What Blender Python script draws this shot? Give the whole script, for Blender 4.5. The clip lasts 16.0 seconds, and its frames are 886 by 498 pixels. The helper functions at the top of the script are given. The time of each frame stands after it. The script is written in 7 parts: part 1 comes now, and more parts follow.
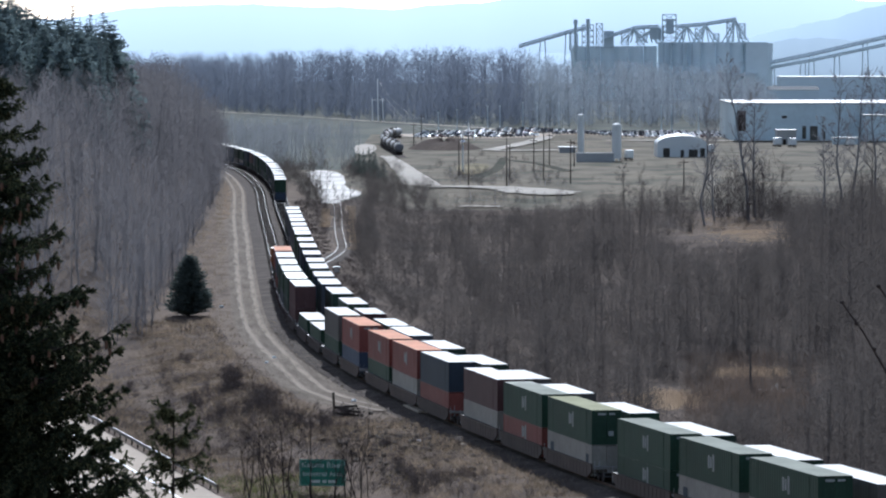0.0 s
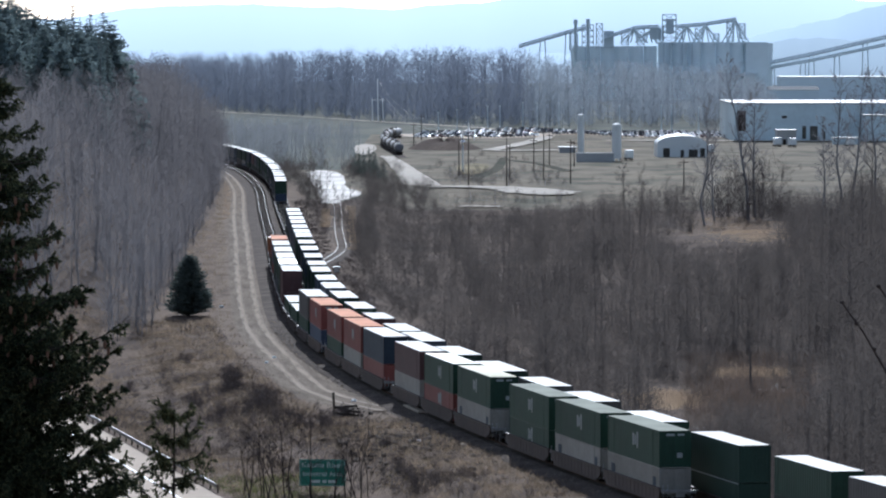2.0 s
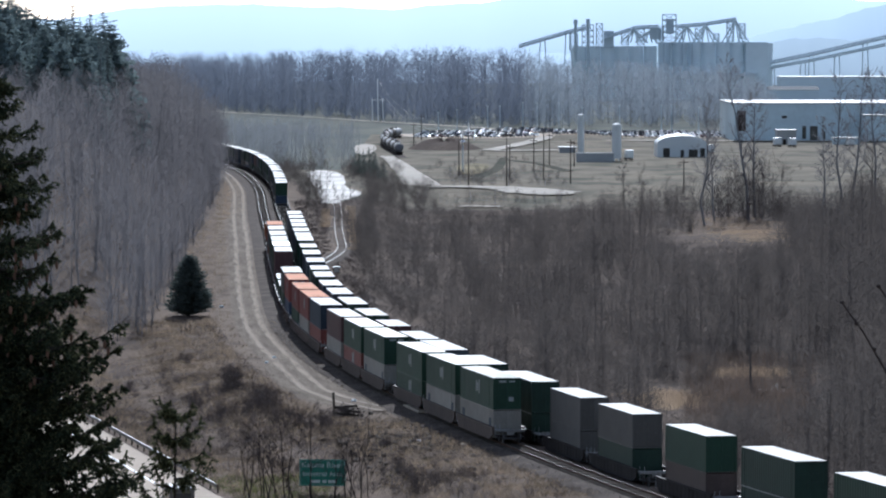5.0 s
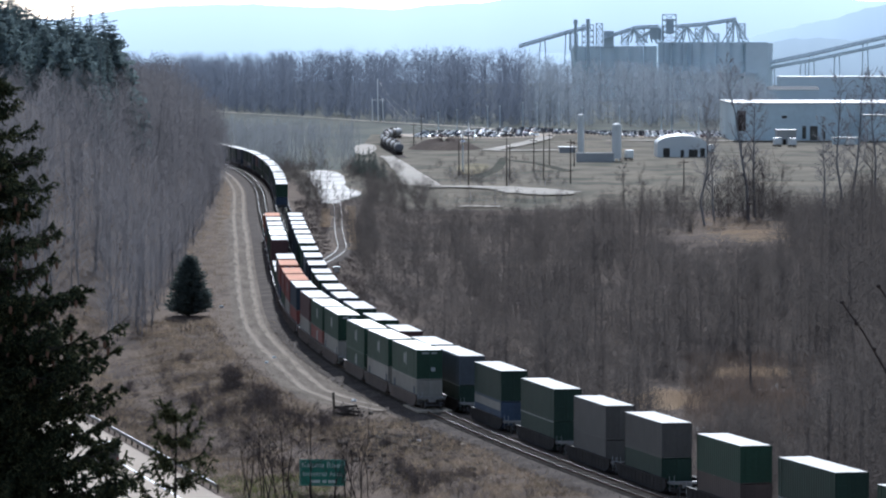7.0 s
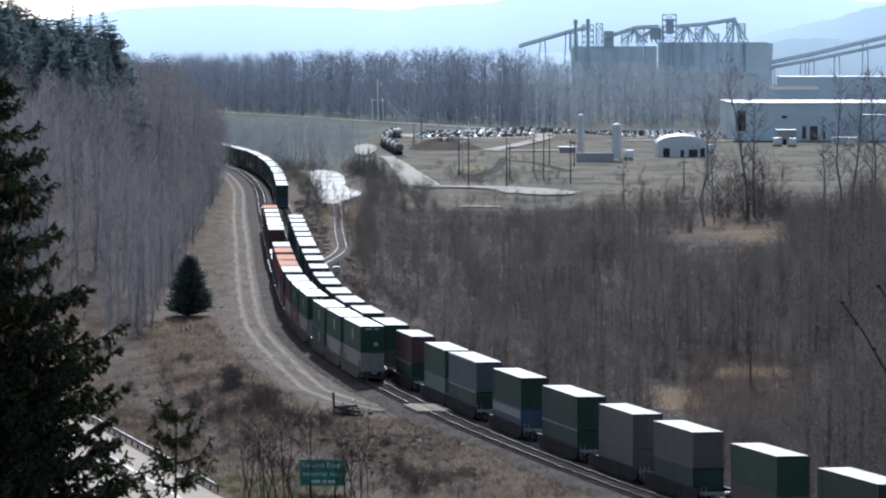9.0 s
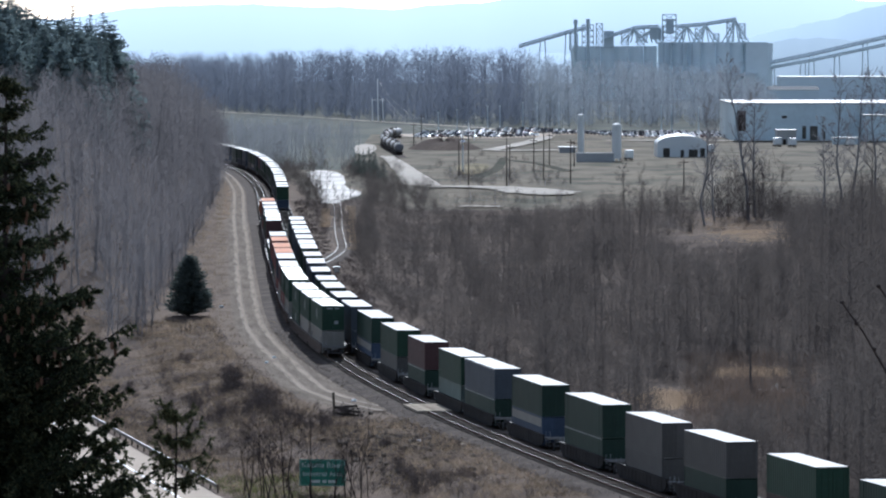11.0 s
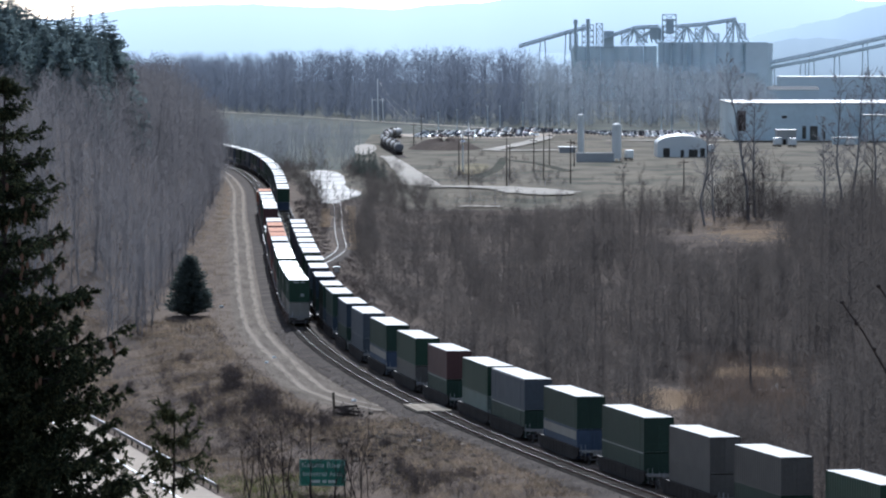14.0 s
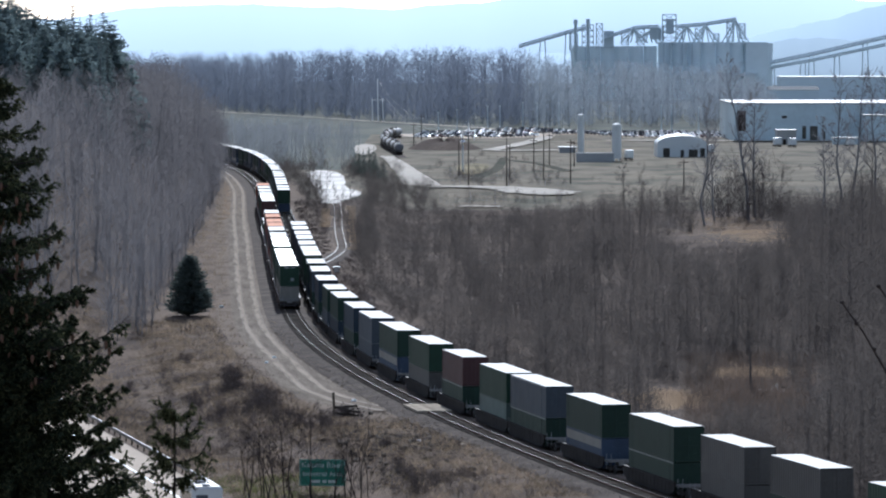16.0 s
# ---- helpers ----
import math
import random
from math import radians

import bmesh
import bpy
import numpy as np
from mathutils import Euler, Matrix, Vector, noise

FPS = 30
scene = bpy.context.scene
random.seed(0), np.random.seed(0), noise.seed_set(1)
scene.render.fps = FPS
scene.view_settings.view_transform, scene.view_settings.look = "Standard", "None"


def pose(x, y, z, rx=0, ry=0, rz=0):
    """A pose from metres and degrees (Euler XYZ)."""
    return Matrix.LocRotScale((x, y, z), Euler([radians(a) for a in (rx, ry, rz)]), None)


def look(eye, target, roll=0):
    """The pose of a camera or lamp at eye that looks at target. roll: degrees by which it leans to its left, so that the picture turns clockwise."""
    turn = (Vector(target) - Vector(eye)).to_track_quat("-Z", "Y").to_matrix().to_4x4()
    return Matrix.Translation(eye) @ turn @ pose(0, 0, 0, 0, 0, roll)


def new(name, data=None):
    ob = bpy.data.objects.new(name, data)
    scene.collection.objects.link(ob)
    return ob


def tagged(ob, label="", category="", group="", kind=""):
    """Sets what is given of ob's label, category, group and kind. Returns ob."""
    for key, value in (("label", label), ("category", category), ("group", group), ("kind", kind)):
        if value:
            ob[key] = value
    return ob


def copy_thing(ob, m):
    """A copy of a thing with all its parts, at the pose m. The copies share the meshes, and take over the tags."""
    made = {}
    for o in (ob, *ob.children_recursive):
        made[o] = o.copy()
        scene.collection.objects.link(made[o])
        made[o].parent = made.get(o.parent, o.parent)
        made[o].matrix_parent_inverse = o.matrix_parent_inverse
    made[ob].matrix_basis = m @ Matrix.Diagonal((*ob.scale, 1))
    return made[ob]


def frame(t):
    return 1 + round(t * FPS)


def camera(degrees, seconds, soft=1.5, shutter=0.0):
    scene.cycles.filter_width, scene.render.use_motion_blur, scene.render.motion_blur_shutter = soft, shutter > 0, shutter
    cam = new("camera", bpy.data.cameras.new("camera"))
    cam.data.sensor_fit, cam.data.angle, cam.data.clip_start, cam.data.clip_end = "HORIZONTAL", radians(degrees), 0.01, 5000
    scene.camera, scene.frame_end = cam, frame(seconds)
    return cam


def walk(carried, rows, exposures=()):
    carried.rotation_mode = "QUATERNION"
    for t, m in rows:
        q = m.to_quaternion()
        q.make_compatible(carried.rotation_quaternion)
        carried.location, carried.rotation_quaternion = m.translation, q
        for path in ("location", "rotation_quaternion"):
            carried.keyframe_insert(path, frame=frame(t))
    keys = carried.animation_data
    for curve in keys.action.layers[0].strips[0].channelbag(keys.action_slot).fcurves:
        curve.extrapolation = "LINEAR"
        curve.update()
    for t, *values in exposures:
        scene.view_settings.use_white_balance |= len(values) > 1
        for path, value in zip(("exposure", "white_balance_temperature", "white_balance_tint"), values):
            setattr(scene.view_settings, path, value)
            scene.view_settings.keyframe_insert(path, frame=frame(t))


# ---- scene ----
CAM_H = 36.767
cam = camera(10.59, 16.0, soft=2.1)
EYE = look((0, 0, CAM_H), (0, 1000, CAM_H - 1000 * math.tan(radians(2.4687))))
walk(cam, [(0, EYE), (16, EYE)], exposures=[(0, 0.27, 5350, 11), (16, 0.27, 5350, 11)])

# ---------------------------------------------------------------- light
SUN_EL, SUN_AZ = 28.0, 1.0      # degrees above the horizon, degrees to the right of the view
world = bpy.data.worlds.new("sky")
scene.world = world
world.use_nodes = True
wn = world.node_tree
wbg = wn.nodes["Background"]
sky = wn.nodes.new("ShaderNodeTexSky")
sky.sky_type = "NISHITA"
sky.sun_disc = False
sky.sun_elevation = radians(SUN_EL)
sky.sun_rotation = radians(SUN_AZ)
sky.altitude, sky.air_density, sky.dust_density, sky.ozone_density = 50, 1.0, 0.8, 1.0
haze = wn.nodes.new("ShaderNodeHueSaturation")
haze.inputs["Saturation"].default_value = 0.6
wn.links.new(sky.outputs["Color"], haze.inputs["Color"])
wn.links.new(haze.outputs["Color"], wbg.inputs["Color"])
wbg.inputs["Strength"].default_value = 0.09
sun = new("sun", bpy.data.lights.new("sun", "SUN"))
sun.data.energy, sun.data.angle, sun.data.color = 4.0, radians(0.53), (1.0, 0.95, 0.86)
_d = Vector((math.sin(radians(SUN_AZ)) * math.cos(radians(SUN_EL)), math.cos(radians(SUN_AZ)) * math.cos(radians(SUN_EL)), math.sin(radians(SUN_EL))))
sun.matrix_world = look(_d * 300, (0, 0, 0))

# ---------------------------------------------------------------- materials
def mat(name, color, rough=0.8, metal=0.0, vary=0.25, scale=1.0, fine=12.0, bump=0.0, tint=None, obj_random=0.0, spec=None, coords="Object", island=0.0, through_light=0.0):
    """A painted, earthy or woody surface: two scales of stains, a second tint, fine relief."""
    m = bpy.data.materials.new(name)
    m.use_nodes = True
    nt = m.node_tree
    b = nt.nodes["Principled BSDF"]
    tc = nt.nodes.new("ShaderNodeTexCoord")
    n1, n2 = nt.nodes.new("ShaderNodeTexNoise"), nt.nodes.new("ShaderNodeTexNoise")
    n1.inputs["Scale"].default_value, n1.inputs["Detail"].default_value = scale, 6
    n2.inputs["Scale"].default_value, n2.inputs["Detail"].default_value = fine, 4
    for n in (n1, n2):
        nt.links.new(tc.outputs[coords], n.inputs["Vector"])
    mix = nt.nodes.new("ShaderNodeMix")
    mix.data_type = "RGBA"
    c2 = tint or tuple(c * (1 - vary) for c in color)
    mix.inputs[6].default_value, mix.inputs[7].default_value = (*color, 1), (*c2, 1)
    ramp = nt.nodes.new("ShaderNodeMapRange")
    ramp.inputs["From Min"].default_value, ramp.inputs["From Max"].default_value = 0.35, 0.65
    nt.links.new(n1.outputs["Fac"], ramp.inputs["Value"])
    nt.links.new(ramp.outputs[0], mix.inputs[0])
    hsv = nt.nodes.new("ShaderNodeHueSaturation")
    val = nt.nodes.new("ShaderNodeMapRange")
    val.inputs["To Min"].default_value, val.inputs["To Max"].default_value = 1 - vary, 1 + vary
    nt.links.new(n2.outputs["Fac"], val.inputs["Value"])
    last = val.outputs[0]
    if obj_random or island:
        src = nt.nodes.new("ShaderNodeObjectInfo").outputs["Random"] if obj_random else nt.nodes.new("ShaderNodeNewGeometry").outputs["Random Per Island"]
        r = obj_random or island
        rr = nt.nodes.new("ShaderNodeMapRange")
        rr.inputs["To Min"].default_value, rr.inputs["To Max"].default_value = 1 - r, 1 + r
        nt.links.new(src, rr.inputs["Value"])
        mul = nt.nodes.new("ShaderNodeMath")
        mul.operation = "MULTIPLY"
        nt.links.new(last, mul.inputs[0])
        nt.links.new(rr.outputs[0], mul.inputs[1])
        last = mul.outputs[0]
    nt.links.new(last, hsv.inputs["Value"])
    nt.links.new(mix.outputs[2], hsv.inputs["Color"])
    nt.links.new(hsv.outputs["Color"], b.inputs["Base Color"])
    b.inputs["Roughness"].default_value, b.inputs["Metallic"].default_value = rough, metal
    b.inputs["Specular IOR Level"].default_value = (0.5 if rough < 0.85 else 0.02) if spec is None else spec
    if through_light:
        tl = nt.nodes.new("ShaderNodeBsdfTranslucent")
        ms = nt.nodes.new("ShaderNodeMixShader")
        ms.inputs[0].default_value = through_light
        nt.links.new(hsv.outputs["Color"], tl.inputs["Color"])
        nt.links.new(b.outputs[0], ms.inputs[1])
        nt.links.new(tl.outputs[0], ms.inputs[2])
        nt.links.new(ms.outputs[0], nt.nodes["Material Output"].inputs["Surface"])
    if bump:
        bp = nt.nodes.new("ShaderNodeBump")
        bp.inputs["Strength"].default_value, bp.inputs["Distance"].default_value = min(1, bump), 0.05
        nt.links.new(n2.outputs["Fac"], bp.inputs["Height"])
        nt.links.new(bp.outputs[0], b.inputs["Normal"])
    return m


def sheen(m, lo=0.938, hi=0.954):
    """Old paint or worn steel whose gloss shows only at the most grazing angles."""
    nt = m.node_tree
    lw, mr = nt.nodes.new("ShaderNodeLayerWeight"), nt.nodes.new("ShaderNodeMapRange")
    mr.interpolation_type = "SMOOTHSTEP"
    lw.inputs["Blend"].default_value = 0.5
    mr.inputs["From Min"].default_value, mr.inputs["From Max"].default_value = lo, hi
    mr.inputs["To Min"].default_value, mr.inputs["To Max"].default_value = 0.0, 0.5
    nt.links.new(lw.outputs["Facing"], mr.inputs["Value"])
    nt.links.new(mr.outputs[0], nt.nodes["Principled BSDF"].inputs["Specular IOR Level"])
    return m


BALLAST = mat("ballast", (0.135, 0.109, 0.092), 0.95, vary=0.4, scale=0.25, fine=6, bump=0.8)
TIE = mat("tie_wood", (0.108, 0.09, 0.0742), 0.9, vary=0.4, island=0.3)
RAIL = sheen(mat("rail_steel", (0.14, 0.118, 0.098), 0.45, 0.0, vary=0.15), 0.944, 0.966)
# Paler copy of the rail steel, with the spur's glare in its colour.
RAIL_BRIGHT = mat("glaring_rail_steel", (0.4, 0.37, 0.33), 0.5, 0.3, vary=0.15, spec=0.3)
RAIL_RUST = mat("rail_rust", (0.13, 0.085, 0.06), 0.9, 0.0, vary=0.3, spec=0.02)
PLANK = mat("crossing_plank", (0.46, 0.385, 0.295), 0.9, vary=0.3, obj_random=0.2, scale=0.6, fine=9)
ASPHALT = mat("pale_highway_concrete", (0.36, 0.272, 0.185), 0.82, vary=0.14, scale=0.15, fine=3, coords="Object", spec=0.12)
PAINT_W = mat("white_road_paint", (0.8, 0.8, 0.78), 0.5, vary=0.08)
GALV = mat("galvanised_steel", (0.5, 0.51, 0.52), 0.35, 0.8, vary=0.2)
# Steel darkened for the rail face that is turned from the sun.
GUARD = mat("shaded_guard_rail", (0.11, 0.095, 0.083), 0.6, 0.2, vary=0.25, scale=0.4)
POST = mat("weathered_post", (0.16, 0.13, 0.1), 0.9)
GRAVEL = mat("pale_wet_gravel", (0.5, 0.45, 0.39), 0.75, spec=0.15, vary=0.6, scale=0.08, fine=1.2, bump=0.3)
LANE = mat("beige_gravel_lane", (0.52, 0.46, 0.38), 0.9, spec=0.06, vary=0.3, scale=0.08, fine=1.2, bump=0.3)
BARK = mat("grey_bark", (0.15, 0.13, 0.12), 0.9, vary=0.3, scale=0.5, fine=5, island=0.2)
TWIG = mat("bare_twigs", (0.138, 0.120, 0.107), 0.9, tint=(0.078, 0.071, 0.068), vary=0.25, scale=0.045, fine=0.3, island=0.12, through_light=0.5)
# Distance haze is mixed into these paler, bluer bark and twig colours.
BARK_HILL = mat("hazed_pale_bark", (0.23, 0.222, 0.226), 0.9, vary=0.25, scale=0.1, fine=1.0, island=0.3)
TWIG_HILL = mat("hazed_pale_twigs", (0.198, 0.19, 0.196), 0.9, vary=0.16, scale=0.02, fine=0.1, island=0.08, through_light=0.5)
TWIG_HAZE = mat("hazed_grey_twigs", (0.31, 0.345, 0.385), 0.9, vary=0.12, scale=0.01, fine=0.1, island=0.06, through_light=0.5)
TWIG_RIVER = mat("hazed_river_twigs", (0.285, 0.30, 0.315), 0.9, vary=0.16, scale=0.01, fine=0.1, island=0.06, through_light=0.5)
BARK_FAR = mat("hazed_blue_bark", (0.27, 0.29, 0.33), 0.9, vary=0.25, scale=0.02, fine=0.3, island=0.3)
TWIG_FAR = mat("hazed_violet_twigs", (0.19, 0.213, 0.262), 0.9, vary=0.12, scale=0.01, fine=0.1, island=0.06, through_light=0.5)
NEEDLE = mat("fir_needles", (0.042, 0.055, 0.034), 0.9, vary=0.35, scale=0.6, fine=8, island=0.45, through_light=0.2)
NEEDLE_MID = mat("dusky_fir_needles", (0.125, 0.15, 0.135), 0.8, vary=0.3, scale=0.5, fine=4, island=0.35, through_light=0.35, spec=0.03)
# Hilltop needles are lightened and blued for haze as well.
NEEDLE_HILL = mat("hazed_needles", (0.215, 0.27, 0.27), 0.9, vary=0.2, scale=0.1, fine=1.0, island=0.2, through_light=0.35)
NEEDLE_TIP = mat("fresh_fir_needles", (0.11, 0.115, 0.06), 0.9, vary=0.3, scale=0.8, fine=8, island=0.4, through_light=0.3)
CONE = mat("fir_cones", (0.16, 0.085, 0.05), 0.8, vary=0.3)
DRYGRASS = mat("dry_grass", (0.312, 0.244, 0.167), 0.9, vary=0.3, scale=0.15, fine=2, island=0.35, through_light=0.45)
GREENGRASS = mat("green_grass", (0.15, 0.17, 0.06), 0.9, vary=0.3, scale=0.3, fine=2, island=0.3, through_light=0.5)
BRAMBLE = mat("dark_bramble", (0.15, 0.122, 0.112), 0.9, vary=0.3, scale=0.3, fine=3, island=0.4)
STEEL_DARK = mat("dark_car_steel", (0.045, 0.036, 0.032), 0.8, 0.0, vary=0.35, scale=0.4, fine=3, spec=0.15)
# Pale steel that holds the sun glint of the wagon ends.
PLATFORM = mat("sunlit_grating", (0.3, 0.28, 0.26), 0.6, 0.3, vary=0.3)
WELL_RED = mat("faded_red_car_steel", (0.075, 0.05, 0.045), 0.7, 0.1, vary=0.3, scale=0.3, fine=3, obj_random=0.2)
WELL_TAN = mat("dusty_tan_car_steel", (0.105, 0.072, 0.056), 0.75, 0.1, vary=0.25, scale=0.3, fine=3, obj_random=0.15)
WHEEL = mat("wheel_steel", (0.1, 0.09, 0.085), 0.5, 0.6)
CONCRETE = mat("concrete", (0.45, 0.45, 0.44), 0.8, vary=0.15, scale=0.1, fine=1)
WHITE_TANK = mat("white_tank_paint", (0.66, 0.69, 0.69), 0.45, vary=0.06, scale=0.2)
# Blue cladding, its colour raised further to carry distance haze.
BLUE_WALL = mat("hazed_blue_cladding", (0.63, 0.73, 0.76), 0.7, vary=0.14, scale=0.05, fine=0.6)
WHITE_ROOF = mat("white_sheet_roof", (0.46, 0.445, 0.44), 0.65, vary=0.08, scale=0.1)
# Silo and truss colours are paled and blued to hold the plant's haze.
SILO = mat("hazed_silo_concrete", (0.80, 0.88, 0.92), 0.85, vary=0.06, scale=0.03, fine=0.2)
TRUSS = mat("hazed_truss_steel", (0.60, 0.68, 0.73), 0.6, 0.0, vary=0.1)
POLE = mat("pole_wood", (0.12, 0.1, 0.085), 0.9)
WIRE = mat("bright_wire", (0.5, 0.5, 0.5), 0.6, 0.3)
CHROME = mat("polished_lamp_metal", (0.85, 0.85, 0.85), 0.25, 1.0, vary=0.05)
TYRE = mat("tyre_rubber", (0.03, 0.03, 0.03), 0.85)
ROOF_DULL = mat("dull_grey_sheet_roof", (0.22, 0.23, 0.24), 0.85, vary=0.15, scale=0.05)
GLASS_DARK = mat("dark_window_glass", (0.03, 0.035, 0.04), 0.12)
SAPLING = mat("dark_alder_bark", (0.06, 0.048, 0.044), 0.9, vary=0.3)
LETTER = mat("sign_letters", (0.6, 0.65, 0.6), 0.5, vary=0.05)
SIGN_G = mat("sign_green", (0.03, 0.2, 0.135), 0.5, vary=0.12, scale=1.0)

CONTAINER = {}
for _n, _c in dict(green=(0.022, 0.058, 0.035), deep=(0.020, 0.046, 0.032), white=(0.31, 0.285, 0.245), red=(0.24, 0.072, 0.058), maroon=(0.10, 0.047, 0.047), navy=(0.03, 0.045, 0.065),
                   blue=(0.06, 0.085, 0.135), slate=(0.08, 0.093, 0.11), grey=(0.115, 0.106, 0.096), brown=(0.10, 0.07, 0.06), sage=(0.13, 0.17, 0.15)).items():
    CONTAINER[_n] = mat("container_" + _n, _c, 0.55, vary=0.22, scale=0.35, fine=3, obj_random=0.14, spec=0.28)
ROOF = {"white": mat("roof_white", (0.74, 0.72, 0.66), 0.7, vary=0.2, tint=(0.5, 0.475, 0.43), scale=0.4, fine=3, obj_random=0.14, spec=0.2), "orange": mat("roof_orange", (0.85, 0.36, 0.19), 0.8, vary=0.14, scale=0.5, spec=0.06),
        "cream": sheen(mat("roof_cream", (0.54, 0.53, 0.355), 0.5, vary=0.14, scale=0.5, spec=0.0)), "mint": sheen(mat("roof_mint", (0.49, 0.50, 0.42), 0.42, vary=0.16, scale=0.5, spec=0.0))}
MARK = mat("faded_white_marking", (0.33, 0.35, 0.33), 0.6, vary=0.3, fine=6)
LOCO = mat("locomotive_paint", (0.06, 0.09, 0.06), 0.45, vary=0.2)
LOCO_O = mat("locomotive_orange", (0.35, 0.12, 0.04), 0.45, vary=0.2)


# ---------------------------------------------------------------- mesh tools
def mesh_np(name, verts, tris, mats, index=None):
    """A mesh of triangles from numpy arrays."""
    me = bpy.data.meshes.new(name)
    verts, tris = np.asarray(verts, np.float32), np.asarray(tris, np.int32)
    n = len(tris)
    me.vertices.add(len(verts))
    me.vertices.foreach_set("co", verts.ravel())
    me.loops.add(n * 3)
    me.loops.foreach_set("vertex_index", tris.ravel())
    me.polygons.add(n)
    me.polygons.foreach_set("loop_start", np.arange(0, n * 3, 3, dtype=np.int32))
    me.polygons.foreach_set("loop_total", np.full(n, 3, np.int32))
    for m in mats:
        me.materials.append(m)
    if index is not None:
        me.polygons.foreach_set("material_index", np.asarray(index, np.int32))
    me.update(calc_edges=True)
    return me


def part(name, bm, material, parent=None, label="", m=None, smooth=False):
    me = bpy.data.meshes.new(name)
    for f in bm.faces:
        f.smooth = smooth
    bm.to_mesh(me)
    bm.free()
    me.materials.append(material)
    ob = new(name, me)
    if parent:
        ob.parent = parent
    if m:
        ob.matrix_basis = m
    return tagged(ob, label)


def piece(name, me, parent, m):
    ob = new(name, me)
    ob.parent = parent
    ob.matrix_basis = m
    return ob


def box(bm, x0, x1, y0, y1, z0, z1, bevel=0.0):
    r = bmesh.ops.create_cube(bm, size=1.0, matrix=Matrix.Translation(((x0 + x1) / 2, (y0 + y1) / 2, (z0 + z1) / 2)) @ Matrix.Diagonal((x1 - x0, y1 - y0, z1 - z0, 1)))
    if bevel:
        es = list({e for v in r["verts"] for e in v.link_edges})
        bmesh.ops.bevel(bm, geom=es, offset=bevel, segments=1, affect="EDGES")
    return bm


def boxes(*b, bevel=0.0):
    bm = bmesh.new()
    for q in b:
        box(bm, *q, bevel=bevel)
    return bm


def tube(bm, p, q, r0, r1=None, n=6, caps=True):
    p, q = Vector(p), Vector(q)
    d = q - p
    m = Matrix.Translation((p + q) / 2) @ d.to_track_quat("Z", "Y").to_matrix().to_4x4()
    bmesh.ops.create_cone(bm, cap_ends=caps, segments=n, radius1=r0, radius2=r0 if r1 is None else r1, depth=d.length, matrix=m)
    return bm


def tubes(*t, n=6):
    bm = bmesh.new()
    for q in t:
        tube(bm, *q, n=n)
    return bm


def empty(name, m, label, category, group="", kind=""):
    ob = new(name)
    ob.empty_display_size = 0.5
    ob.matrix_basis = m
    return tagged(ob, label, category, group, kind)


# ---------------------------------------------------------------- the line of the railway
LINE = ((150, 82.0), (200, 66.5), (250, 51.7), (300, 37.4), (332, 29.0), (370, 19.8), (412, 10.6), (455, 2.3), (500, -5.3), (562, -13.5), (621, -18.9), (686, -22.6), (790, -27.6),
        (913, -33.2), (1038, -39.1), (1203, -46.6), (1310, -53.6), (1373, -59.0), (1420, -64.5), (1500, -76.0), (1620, -98.0), (1800, -142.0), (2000, -205.0))
_ly, _lx = np.array([p[0] for p in LINE], float), np.array([p[1] for p in LINE], float)


def _spline(xs, ys):
    """Natural cubic through the knots; returns a function."""
    n = len(xs)
    h = np.diff(xs)
    a = np.zeros((n, n))
    r = np.zeros(n)
    a[0, 0] = a[-1, -1] = 1
    for i in range(1, n - 1):
        a[i, i - 1], a[i, i], a[i, i + 1] = h[i - 1], 2 * (h[i - 1] + h[i]), h[i]
        r[i] = 6 * ((ys[i + 1] - ys[i]) / h[i] - (ys[i] - ys[i - 1]) / h[i - 1])
    k = np.linalg.solve(a, r)

    def f(x):
        x = np.asarray(x, float)
        i = np.clip(np.searchsorted(xs, x) - 1, 0, n - 2)
        u, w = x - xs[i], xs[i + 1] - x
        return (k[i] * w ** 3 + k[i + 1] * u ** 3) / (6 * h[i]) + (ys[i] / h[i] - k[i] * h[i] / 6) * w + (ys[i + 1] / h[i] - k[i + 1] * h[i] / 6) * u
    return f


near_x = _spline(_ly, _lx)
_Y = np.arange(150.0, 2000.1, 1.0)
_X = near_x(_Y)
# a light smoothing keeps the curvature even
_ker = np.hanning(61)
_ker /= _ker.sum()
_pad = np.concatenate([_X[0] + (np.arange(-30, 0)) * (_X[1] - _X[0]), _X, _X[-1] + np.arange(1, 31) * (_X[-1] - _X[-2])])
_X = np.convolve(_pad, _ker, "valid")


class Track:
    def __init__(self, offset, z):
        g = np.gradient(_X, _Y)
        nx, ny = 1 / np.hypot(1, g), -g / np.hypot(1, g)
        self.x, self.y, self.z = _X + offset * nx, _Y + offset * ny, z
        self.s = np.concatenate([[0], np.cumsum(np.hypot(np.diff(self.x), np.diff(self.y)))])

    def at(self, s):
        return float(np.interp(s, self.s, self.x)), float(np.interp(s, self.s, self.y))

    def s_of_y(self, y):
        return float(np.interp(y, self.y, self.s))

    def place(self, s, span=12.0):
        """Pose of a car whose middle is at s; its own y axis points up the line."""
        a, b = self.at(s - span / 2), self.at(s + span / 2)
        return pose((a[0] + b[0]) / 2, (a[1] + b[1]) / 2, self.z, 0, 0, -math.degrees(math.atan2(b[0] - a[0], b[1] - a[1])))


NEAR, FAR = Track(0.0, 0.35), Track(4.3, -0.27)


def line_x(y):
    return np.interp(y, _Y, _X)


# ---------------------------------------------------------------- ground
def sstep(a, b, v):
    t = np.clip((v - a) / (b - a), 0, 1)
    return t * t * (3 - 2 * t)


